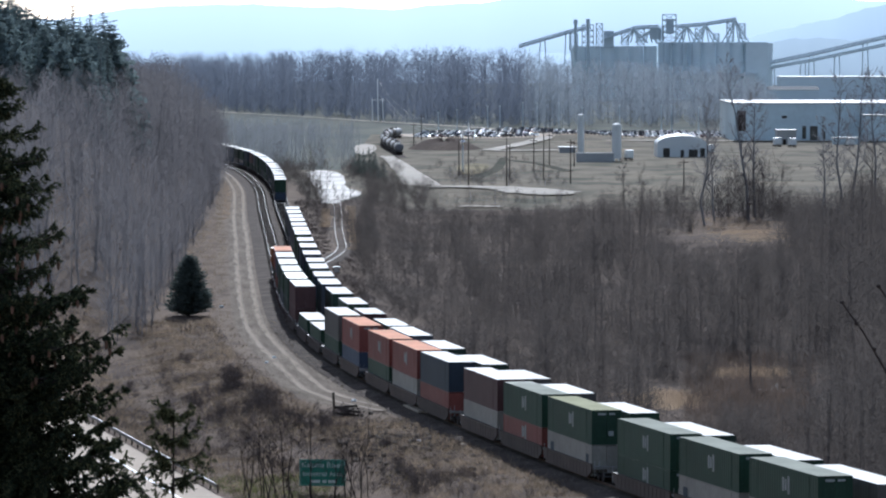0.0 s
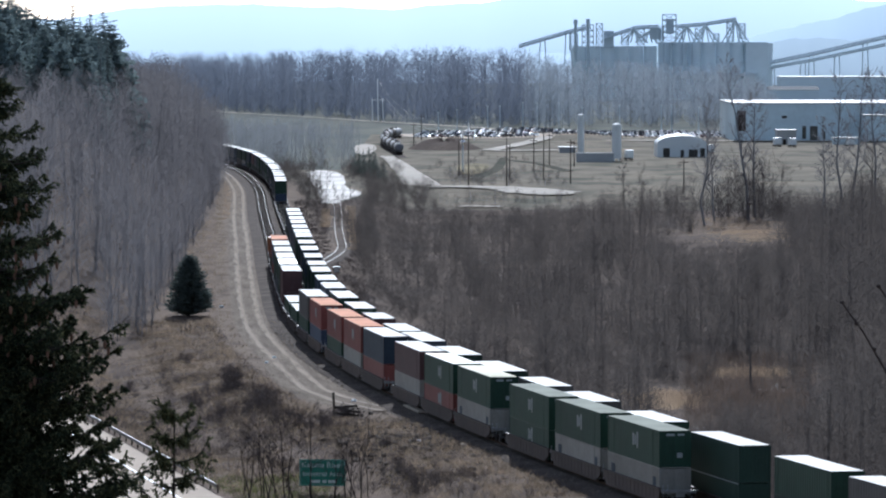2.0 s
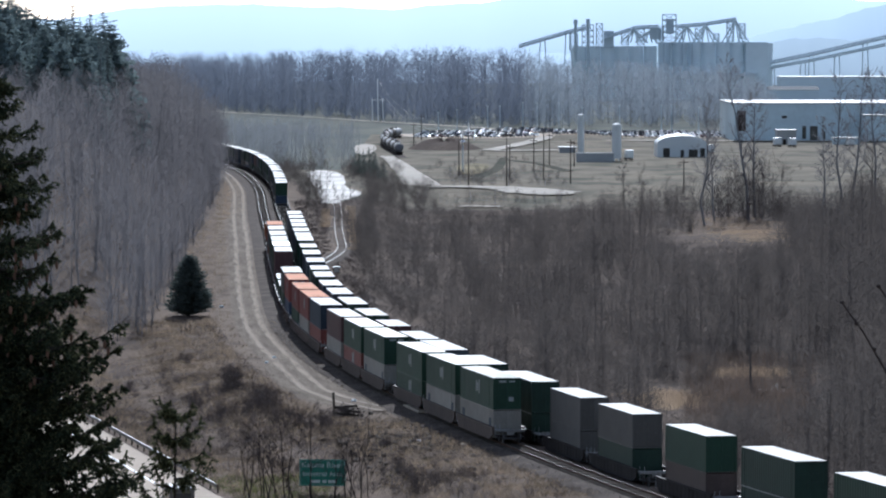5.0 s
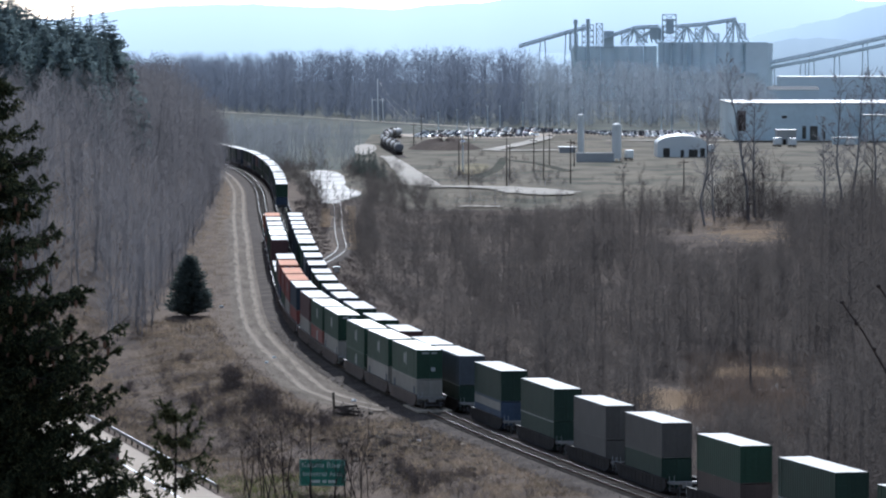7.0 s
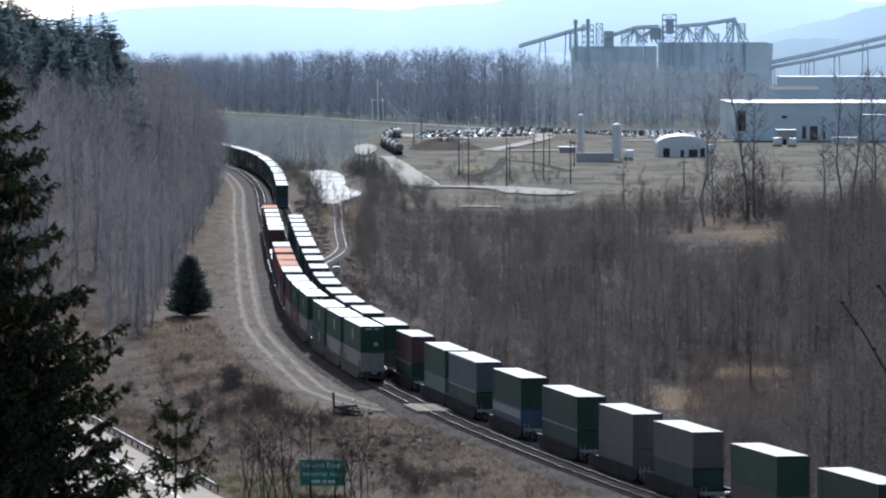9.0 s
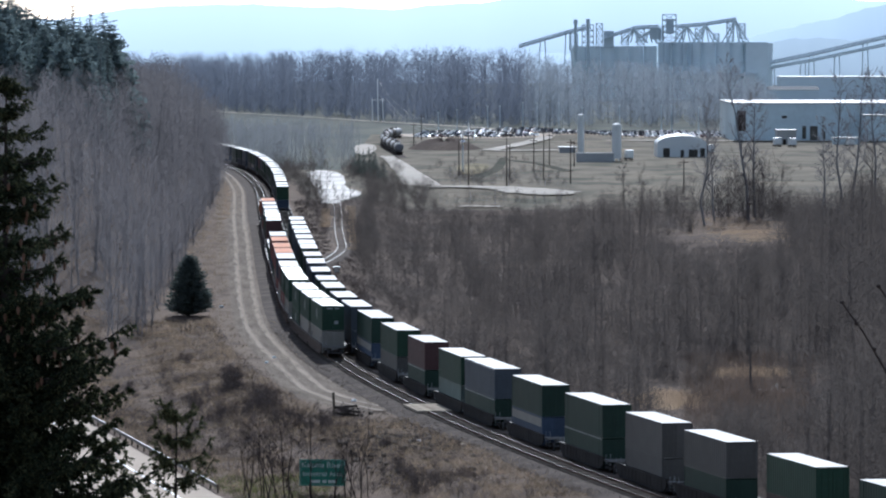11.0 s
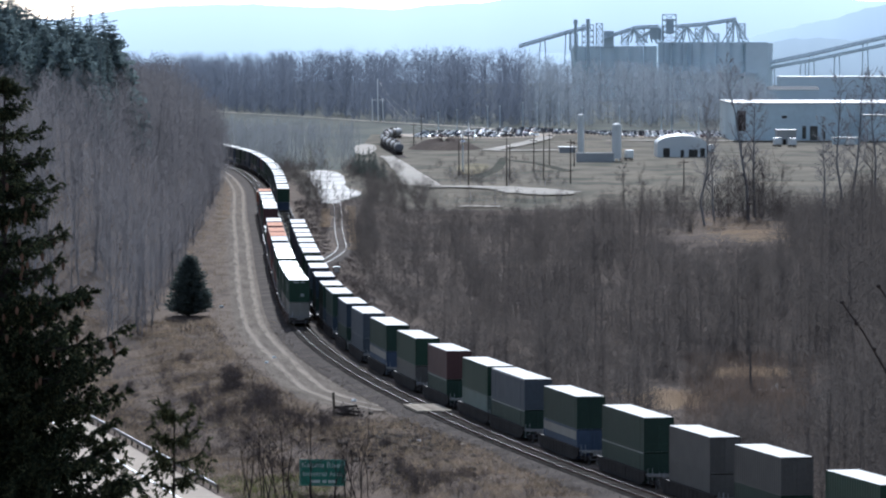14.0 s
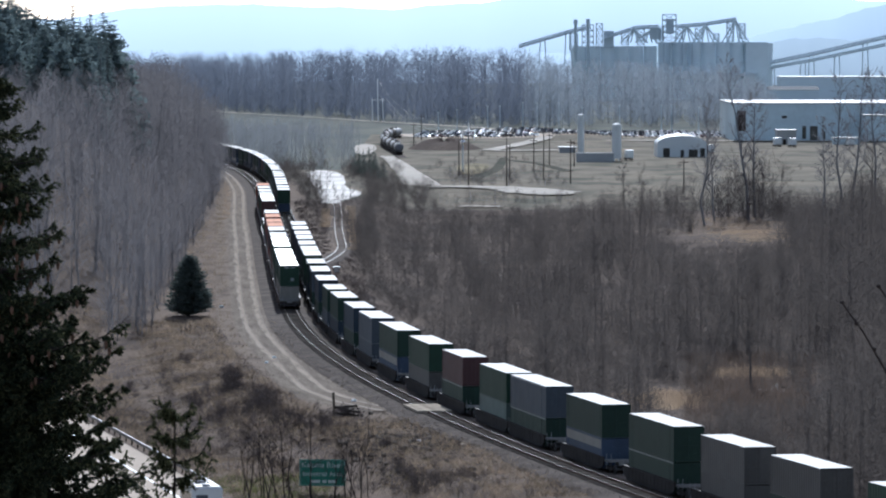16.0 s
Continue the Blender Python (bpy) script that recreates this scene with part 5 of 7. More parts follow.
_bush = [puff_tree(rng, 2.0, 22, 16, 0.042, 0.36, 0.03, 4, 0.8, 0.17, 0.006) for _ in range(4)]
_first = []
for x, y, n, sp, s in ((-19.5, 488, 14, 2.2, 1.2), (-22.5, 480, 8, 2.2, 1.0), (-12.5, 458, 9, 2.6, 0.75), (-17, 455, 8, 2.4, 0.8), (-20.5, 458, 6, 2.2, 0.7), (-27, 482, 7, 2.6, 0.75), (-29, 505, 6, 2.6, 0.9), (-15, 436, 6, 2.4, 0.7), (-6, 410, 8, 2.0, 0.75), (-2.5, 404, 7, 1.6, 0.7), (1.5, 399, 4, 1.6, 0.55), (-10, 430, 6, 2.4, 0.6), (-24, 445, 6, 2.6, 0.7), (-33, 525, 8, 3.0, 1.0), (-5.0, 430, 5, 2.0, 0.55), (-30, 560, 6, 3.0, 0.8), (-22.6, 511, 5, 0.8, 1.7), (-10.0, 472.5, 5, 0.5, 0.85), (-16, 468, 6, 3.0, 0.9), (-12, 464, 6, 2.4, 0.9), (-20, 470, 5, 2.6, 0.8), (-25, 500, 6, 2.4, 0.8), (-3, 414, 9, 2.0, 0.9), (2, 404, 7, 1.8, 0.8), (-24.6, 470, 4, 2.4, 0.7)):
    for _ in range(n):
        a, b = x + rng.normal() * sp * 0.6, y + rng.normal() * sp * 2.2
        if a < road_x(b) + 1:
            continue
        m = pose(a, b, float(height(a, b)), 0, 0, rng.uniform(0, 360))
        i = int(rng.integers(4))
        if len(_first) < 4:
            ob = tree_thing("bank_bush", *_bush[len(_first)], m, "dark leafless bush on the bank above the highway", "bushes on the bank", BRAMBLE, BRAMBLE, "bush")
            _first.append(ob)
        else:
            ob = copy_thing(_first[i], m)
        k = s * rng.uniform(0.45, 0.95)
        ob.scale = (k, k, k)
for x, y, r, h in ((-23.9, 527, 2.6, 0.9), (-20.8, 511, 2.6, 1.1), (-18.2, 503, 2.0, 1.0), (-24.4, 510, 2.8, 0.9), (-20.3, 486, 3.0, 1.0), (-26.1, 508, 2.4, 0.8), (-22.4, 480, 2.8, 1.0), (-10.0, 460, 2.4, 0.8), (-7.3, 432, 2.6, 0.9), (-1.2, 408, 2.2, 1.0), (-27.5, 530, 2.6, 0.8), (-13.5, 470, 2.2, 0.7), (-17.5, 474, 2.6, 0.9), (-30.0, 560, 2.6, 0.8)):
    bramble(x, y, r * 1.15, h * 0.65, 380)
for y in np.arange(430, 1050, 17.0):
    x = float(line_x(y)) + 4.3 + rng.uniform(6, 9)
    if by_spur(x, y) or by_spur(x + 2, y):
        continue
    bramble(x, y, rng.uniform(1.5, 2.6), rng.uniform(1.0, 2.0), 260, "low leafless brush along the railway bank")


def edge_bushes():
    """Dark small firs and scrub beside the gravel lane."""
    tr, cr = conifer(rng, 9.0, 0.24, 22, 9, 0.05, 0.1, 6)
    first = None
    for x, y, s in ((-20.5, 1330, 1.0), (-22.5, 1350, 0.8), (-18.5, 1310, 0.75), (-19.6, 1352, 0.9), (-17.2, 1290, 0.5), (-24, 1365, 0.6), (-21.6, 1316, 0.7), (-23.6, 1335, 0.9), (-16.4, 1300, 0.6), (-25.0, 1350, 0.7), (-19.0, 1296, 0.6), (-15.2, 1270, 0.45)):
        m = pose(x, y, float(height(x, y)), 0, 0, 50 * x)
        if first is None:
            ob = first = tree_thing("fir_tree", tr, cr, m, "small dark fir beside the gravel lane", "small firs by the lane", BARK, NEEDLE_MID)
        else:
            ob = copy_thing(first, m)
        ob.scale = (s, s, s)


edge_bushes()
spots = []
for _ in range(420):
    y = rng.uniform(1170, 1420)
    x = rng.uniform(-14.5, 34)
    if 1195 < y < 1275 or (x < 0 and y > 1290 and x > -17):
        continue
    spots.append((x, y, rng.uniform(0.25, 0.6) if y > 1275 else rng.uniform(0.4, 0.8)))
woods("flats_scrub", spots[:160], W_LOW, "low leafless scrub on the flats", BARK_FAR, TWIG, rng, category="bushes")

POOL = mat("still_water", (0.05, 0.055, 0.06), 0.08, vary=0.1, spec=0.5)
for _p in (((24.5, 487), (31.0, 487), (33.0, 491), (29.5, 495), (25.0, 494)), ((34.2, 540), (39.0, 540), (40.0, 545), (36.0, 548)), ((41.5, 533), (45.0, 533), (45.5, 537), (42.0, 538))):
    flat_patch("pool", _p, 0.12, POOL, "shallow pool glinting between the canes", "pool")

# brush round the gravel yard and the spur
spots = []
for _ in range(900):
    y = rng.uniform(830, 1460)
    x = rng.uniform(float(line_x(y)) + 12, -12)
    sx = float(np.interp(y, SPUR.y, SPUR.x))
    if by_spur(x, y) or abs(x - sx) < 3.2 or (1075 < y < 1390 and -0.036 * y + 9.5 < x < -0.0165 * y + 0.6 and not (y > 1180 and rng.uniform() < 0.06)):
        continue
    spots.append((x, y, rng.uniform(0.3, 0.8) * (1.0 if y > 1080 else 0.75)))
spots = spots[:260]
for _ in range(150):
    y = rng.uniform(1105, 1265)
    spots.append(((rng.uniform(640, 770) - 784) / 8459 * y, y, rng.uniform(0.45, 0.85)))
for _ in range(60):
    y = rng.uniform(1270, 1420)
    spots.append(((rng.uniform(606, 664) - 784) / 8459 * y, y, rng.uniform(0.35, 0.75)))
woods("yard_brush", spots, W_LOW, "leafless brush round the gravel yard and spur", BARK, TWIG, rng, category="bushes")
for x, y, h in ((-28.2, 1098, 15), (-33, 1190, 12), (-26.6, 1085, 11), (-38.5, 1150, 13), (-36.5, 1120, 10), (-30.5, 1079, 8), (-24.5, 1078, 6), (-21.5, 1110, 7), (-31.5, 1105, 9), (-34.0, 1260, 11), (-22.6, 1090, 5)):
    tree_thing("bare_tree", *bare_tree(rng, h, 0.2, 16, 4, 5, tw=0.045, low=0.25, girth=0.008), pose(x, y, float(height(x, y))), "slender leafless tree beside the gravel yard", "trees by the yard")

# low dark scrub lines on the flats
spots = []
for x0, y0, x1, y1, n in ((-12, 1760, 8, 1700, 40), (-10, 1800, 10, 1770, 40), (14, 1560, 12, 1690, 16), (12, 1560, 4, 1470, 20), (18, 1600, 40, 1500, 30), (60, 1480, 110, 1440, 40), (-4, 1420, 0, 1520, 24), (40, 1330, 100, 1320, 60), (60, 1240, 110, 1235, 60)):
    for u in rng.uniform(0, 1, n):
        spots.append((x0 + (x1 - x0) * u + rng.normal() * 0.8, y0 + (y1 - y0) * u + rng.normal() * 6, rng.uniform(0.2, 0.45)))
woods("hedge_scrub", spots[::2], W_LOW, "dark scrub along ditches on the flats", BARK, TWIG, rng, category="bushes")
spots = []
for _ in range(150):
    y = rng.uniform(1050, 1750)
    spots.append((float(line_x(y)) + 4.3 + rng.uniform(5.5, 10.5 if y < 1400 else 24), y, rng.uniform(0.45, 0.95)))
woods("lineside_brush", spots, W_LOW, "dark leafless brush between the railway and the gravel yard", BARK, TWIG, rng, category="bushes")
spots = []
for cx, cy in ((5, 590), (12, 645), (31, 528), (45, 700), (60, 620), (20, 760), (55, 860), (70, 760), (33, 600), (8, 700), (48, 590), (30, 880)):
    for _ in range(8):
        x, y = cx + rng.normal() * 2.5, cy + rng.normal() * 9
        spots.append((x, y, min(rng.uniform(0.45, 0.85), max(0.2, cap(x, y, 6.0, skyline(x, y))))))
woods("dark_thicket", spots, W_LOW, "darker clumps of bare shrubs on the flood plain", BRAMBLE, BRAMBLE, rng, category="bushes")
for _label, _heaps in CANES.items():
    tagged(new("brambles", mesh_np("brambles", *join_np(_heaps), [BRAMBLE])), _label, "bushes", kind="stuff")


# ---------------------------------------------------------------- beside the highway
def guard_rail():
    root = empty("guard_rail", Matrix(), "galvanised steel guard rail on wooden posts beside the highway", "guard rail")
    ys = np.arange(411.0, 640.0, 3.8)
    prof = ((0.0, 0.42), (0.05, 0.48), (0.0, 0.54), (0.0, 0.60), (0.05, 0.66), (0.0, 0.73), (-0.02, 0.73), (-0.02, 0.42))
    v = np.stack([np.stack([road_x(ys) - a, ys, np.full_like(ys, -2.0 + b)], 1) for a, b in prof], 1).reshape(-1, 3)
    k, n = len(prof), len(ys)
    i = (np.arange(n - 1)[:, None] * k + np.arange(k)[None, :]).ravel()
    j = (np.arange(n - 1)[:, None] * k + (np.arange(k)[None, :] + 1) % k).ravel()
    t = np.concatenate([np.stack([i, j, j + k], 1), np.stack([i, j + k, i + k], 1)])
    piece("beam", mesh_np("beam", v, t, [GUARD]), root, Matrix())
    # A brighter strip along the beam paints the sun's highlight on its top.
    edge = ((0.03, 0.735), (0.03, 0.762), (0.0, 0.775), (-0.05, 0.762), (-0.05, 0.735))
    v = np.stack([np.stack([road_x(ys) - a, ys, np.full_like(ys, -2.0 + b)], 1) for a, b in edge], 1).reshape(-1, 3)
    k = len(edge)
    i = (np.arange(n - 1)[:, None] * k + np.arange(k)[None, :]).ravel()
    j = (np.arange(n - 1)[:, None] * k + (np.arange(k)[None, :] + 1) % k).ravel()
    piece("top_edge", mesh_np("top_edge", v, np.concatenate([np.stack([i, j, j + k], 1), np.stack([i, j + k, i + k], 1)]), [GALV]), root, Matrix())
    post = mesh_from_bm("post", boxes((-0.08, 0.08, -0.08, 0.08, -0.3, 0.75), bevel=0.01), POST)
    for y in ys:
        piece("post", post, root, pose(float(road_x(y)) + 0.11, y, -2.0))


def mesh_from_bm(name, bm, material):
    me = bpy.data.meshes.new(name)
    bm.to_mesh(me)
    bm.free()
    me.materials.append(material)
    return me


guard_rail()


def words(text, size, m, parent, material):
    cu = bpy.data.curves.new("lettering", "FONT")
    cu.body, cu.size, cu.align_x, cu.extrude = text, size, "CENTER", 0.004
    ob = new("lettering", cu)
    ob.parent = parent
    ob.matrix_basis = m
    cu.materials.append(material)
    return ob


def road_sign():
    x, y = -10.37, 410.0
    root = empty("road_sign", pose(x, y, -1.12, 0, 0, -6), "green highway exit sign with white lettering on two posts", "road sign")
    part("panel", boxes((-2.0, 2.0, -0.02, 0.02, -0.2, 2.1), bevel=0.015), SIGN_G, root)
    b = bmesh.new()
    for q in ((-1.94, 1.94, 2.02, 2.045), (-1.94, 1.94, -0.15, -0.125), (-1.94, -1.91, -0.12, 2.02), (1.91, 1.94, -0.12, 2.02)):
        box(b, q[0], q[1], -0.027, -0.021, q[2], q[3])
    part("border", b, LETTER, root, "thin white border")
    g = float(height(x, y)) + 1.12
    for px in (-1.1, 1.1):
        part("post", boxes((px - 0.06, px + 0.06, 0.02, 0.14, g - 0.3, 1.9)), POST, root)
    words("Kalama River", 0.68, pose(0, -0.03, 1.4, 90), root, LETTER)
    words("Industrial Area", 0.58, pose(0, -0.03, 0.66, 90), root, LETTER)
    for k, (a, c) in enumerate(((-1.1, -0.2), (0.0, 0.35), (0.5, 1.2))):
        part("lettering_bar", boxes((a, c, -0.028, -0.021, 0.06, 0.32)), LETTER, root, "faint unreadable line of lettering")


road_sign()

# saplings that stand in front of the sign
_r = np.random.default_rng(44)
for x, top in ((-16.9, 770), (-16.2, 725), (-15.4, 735), (-14.6, 715), (-14.0, 730), (-13.3, 700), (-12.7, 745), (-11.2, 690), (-8.9, 720), (-7.9, 735), (-7.2, 700), (-6.6, 740)):
    y = 403 + _r.uniform(-2, 2)
    g0 = float(height(x, y))
    h = CAM_H - (top - 76.3) * y / 8459 - g0
    g = bare_tree(_r, h, 0.3, 8, 4, 3, stems=2, tw=0.027, low=0.12, girth=0.0075)
    tree_thing("sapling", *g, pose(x, y, g0, 0, 0, 90 * x), "thin leafless alder sapling beside the guard rail", "saplings by the sign", leaf=SAPLING, bark=SAPLING)


# ---------------------------------------------------------------- traffic on the highway
def van(name, label, body, L, W, H, roofbox=False):
    root = empty(name, Matrix(), label, "van")
    part("body", boxes((-W / 2, W / 2, -L / 2, L / 2 - 1.2, 0.45, H), (-W / 2 + 0.05, W / 2 - 0.05, L / 2 - 1.6, L / 2, 0.45, H * 0.5), bevel=0.12), body, root)
    part("roof", boxes((-W / 2 + 0.12, W / 2 - 0.12, -L / 2 + 0.12, L / 2 - 1.5, H, H + 0.06), bevel=0.02), WHITE_ROOF, root, "white roof")
    part("rear_window", boxes((-W / 2 + 0.3, W / 2 - 0.3 - 0.9 * roofbox, -L / 2 - 0.012, -L / 2 + 0.01, H * (0.58 + 0.08 * roofbox), H * 0.82)), CONTAINER["slate"] if roofbox else GLASS_DARK, root)
    for sx in (-1, 1):
        part("tail_light", boxes((sx * (W / 2 - 0.16) - 0.08, sx * (W / 2 - 0.16) + 0.08, -L / 2 - 0.015, -L / 2 + 0.01, 0.85, 1.15)), CONTAINER["red"], root, "red tail light")
        part("side_window", boxes((sx * (W / 2) - 0.01, sx * (W / 2) + 0.01, -L / 2 + 0.6, L / 2 - 1.6, H * 0.58, H * 0.85)), GLASS_DARK, root)
        for y in (-L / 2 + 1.0, L / 2 - 0.9):
            part("wheel", tubes(((sx * (W / 2 - 0.22), y, 0.36), (sx * (W / 2 + 0.01), y, 0.36), 0.36), n=16), TYRE, root)
    part("bumper", boxes((-W / 2 + 0.05, W / 2 - 0.05, -L / 2 - 0.1, -L / 2 + 0.02, 0.42, 0.62), bevel=0.03), STEEL_DARK, root)
    if roofbox:
        part("roof_vent", boxes((-0.4, 0.4, -0.6, 0.5, H + 0.06, H + 0.3), bevel=0.06), WHITE_ROOF, root, "white roof vent")
        part("roof_vent", boxes((-0.3, 0.3, -L / 2 + 0.5, -L / 2 + 1.2, H + 0.06, H + 0.24), bevel=0.06), WHITE_ROOF, root, "white roof vent")
    return root


VAN = van("van", "grey van with a pale roof driving away on the highway", CONTAINER["grey"], 5.6, 2.05, 2.2)
MOTORHOME = van("motorhome", "white motorhome with roof vents driving away on the highway", WHITE_TANK, 7.6, 2.45, 3.25, True)


# ---------------------------------------------------------------- by the crossing
def lineside():
    root = empty("brush_pile", pose(-9.6, 473, float(height(-9.6, 473))), "dark pile of rotten sleepers and brush by the crossing", "brush pile")
    for i in range(6):
        part("timber", boxes((-1.2, 1.2, -0.12, 0.12, 0, 0.22), bevel=0.02), TIE, root, m=pose(rng.uniform(-0.3, 0.6), rng.uniform(-0.8, 0.8), 0.05 + 0.16 * i, rng.uniform(-12, 12), rng.uniform(-14, 14), rng.uniform(-60, 60)))
    p = np.column_stack([rng.normal(size=(260, 2)) * (0.8, 0.9), rng.uniform(0, 0.7, 260)])
    piece("branches", mesh_np("branches", *blades(p, p + rng.normal(size=(260, 3)) * 0.4 + (0, 0, 0.2), np.full(260, 0.05), rng), [BRAMBLE]), root, Matrix())
    for x, y, h, w in ((-10.8, 474, 2.3, 0.22), (1.3, 390.5, 1.6, 0.06), (-33.5, 611, 1.6, 0.09), (-33.0, 613, 1.8, 0.09), (-32.2, 607, 1.5, 0.08)):
        part("fence_post", boxes((-w / 2, w / 2, -w / 2, w / 2, -0.3, h), (-w / 2 - 0.02, w / 2 + 0.02, -w / 2 - 0.02, w / 2 + 0.02, h - 0.12, h + 0.02), bevel=0.012), POST, None, "weathered grey wooden post standing in the grass", pose(x, y, float(height(x, y)), 2, -3, 10))["category"] = "post"
    x, y = -17.2, 773
    cab = empty("relay_cabinet", pose(x, y, float(height(x, y))), "small dark relay cabinet with a white lid", "cabinet")
    part("body", boxes((-0.45, 0.45, -0.4, 0.4, 0, 0.8), bevel=0.03), STEEL_DARK, cab)
    part("lid", boxes((-0.6, 0.6, -0.5, 0.5, 0.8, 0.98), bevel=0.03), WHITE_TANK, cab, "white lid")
    part("door", boxes((-0.38, 0.38, -0.42, -0.4, 0.1, 0.72)), GALV, cab)
    for x, y, s in ((-9.2, 492, 0.32), (-19.8, 560, 0.3), (-31.0, 668, 0.35), (-2.2, 433, 0.22), (-20.4, 552, 0.25)):
        part("white_stone", ball(s), WHITE_TANK, None, "pale boulder lying beside the dirt road", pose(x, y, float(height(x, y)) + s * 0.3))["category"] = "stone"


def ball(r):
    bm = bmesh.new()
    bmesh.ops.create_icosphere(bm, subdivisions=2, radius=r)
    for v in bm.verts:
        v.co *= 1 + 0.18 * noise.noise(v.co * 3.1 / r)
        v.co.z *= 0.7
    return bm


lineside()


def rubble():
    """Loose stones of a spoil heap beside the crossing."""
    r = np.random.default_rng(12)
    b = bmesh.new()
    bmesh.ops.create_icosphere(b, subdivisions=1, radius=1.0)
    base = np.array([v.co[:] for v in b.verts])
    b.faces.ensure_lookup_table()
    tri = np.array([[v.index for v in f.verts] for f in b.faces])
    b.free()
    vs, ts = [], []
    for i in range(900):
        if i % 2:
            x, y, s = -4 + r.normal() * 3.4, 440 + r.normal() * 11, r.uniform(0.08, 0.3)
        else:
            y = r.uniform(400, 640)
            x, s = float(line_x(y)) - r.uniform(2.6, 12), r.uniform(0.05, 0.14)
        v = base * (1 + 0.3 * r.normal(size=(len(base), 1))) * (s, s, s * 0.7)
        vs.append(v + (x, y, float(height(x, y)) + s * 0.2))
        ts.append(tri + i * len(base))
    tagged(new("rubble", mesh_np("rubble", np.concatenate(vs), np.concatenate(ts), [STONE])), "loose grey-brown stones and clods on the bank", "stones", kind="stuff")


def ballast_stones():
    """Loose broken stone on the shoulders of the near track."""
    r = np.random.default_rng(31)
    base = np.array([(1, 0, 0), (-1, 0, 0), (0, 1, 0), (0, -1, 0), (0, 0, 1), (0, 0, -1)], float)
    tri = np.array([(0, 2, 4), (2, 1, 4), (1, 3, 4), (3, 0, 4), (2, 0, 5), (1, 2, 5), (3, 1, 5), (0, 3, 5)])
    n = 5200
    ss = r.uniform(NEAR.s_of_y(372), NEAR.s_of_y(620), n)
    x, y = np.interp(ss, NEAR.s, NEAR.x), np.interp(ss, NEAR.s, NEAR.y)
    off = np.where(r.uniform(size=n) < 0.75, -r.uniform(0.9, 5.2, n), r.uniform(0.9, 2.4, n))
    x = x + off
    z = np.interp(np.abs(off), (0.9, 1.75, 3.2, 4.2, 6), (0.1, 0.07, -0.08, -0.22, -0.24))
    sz = r.uniform(0.03, 0.085, n)
    v = base[None] * (1 + 0.3 * r.normal(size=(n, 6, 1))) * sz[:, None, None] * (1, 1, 0.8) + np.stack([x, y, z + sz * 0.3], 1)[:, None]
    t = tri[None] + 6 * np.arange(n)[:, None, None]
    tagged(new("ballast_stones", mesh_np("ballast_stones", v.reshape(-1, 3), t.reshape(-1, 3), [STONE])), "loose broken ballast stones on the track's shoulder", "stones", kind="stuff")


STONE = mat("grey_brown_stone", (0.2, 0.17, 0.14), 0.9, vary=0.3, island=0.4)
rubble()
ballast_stones()


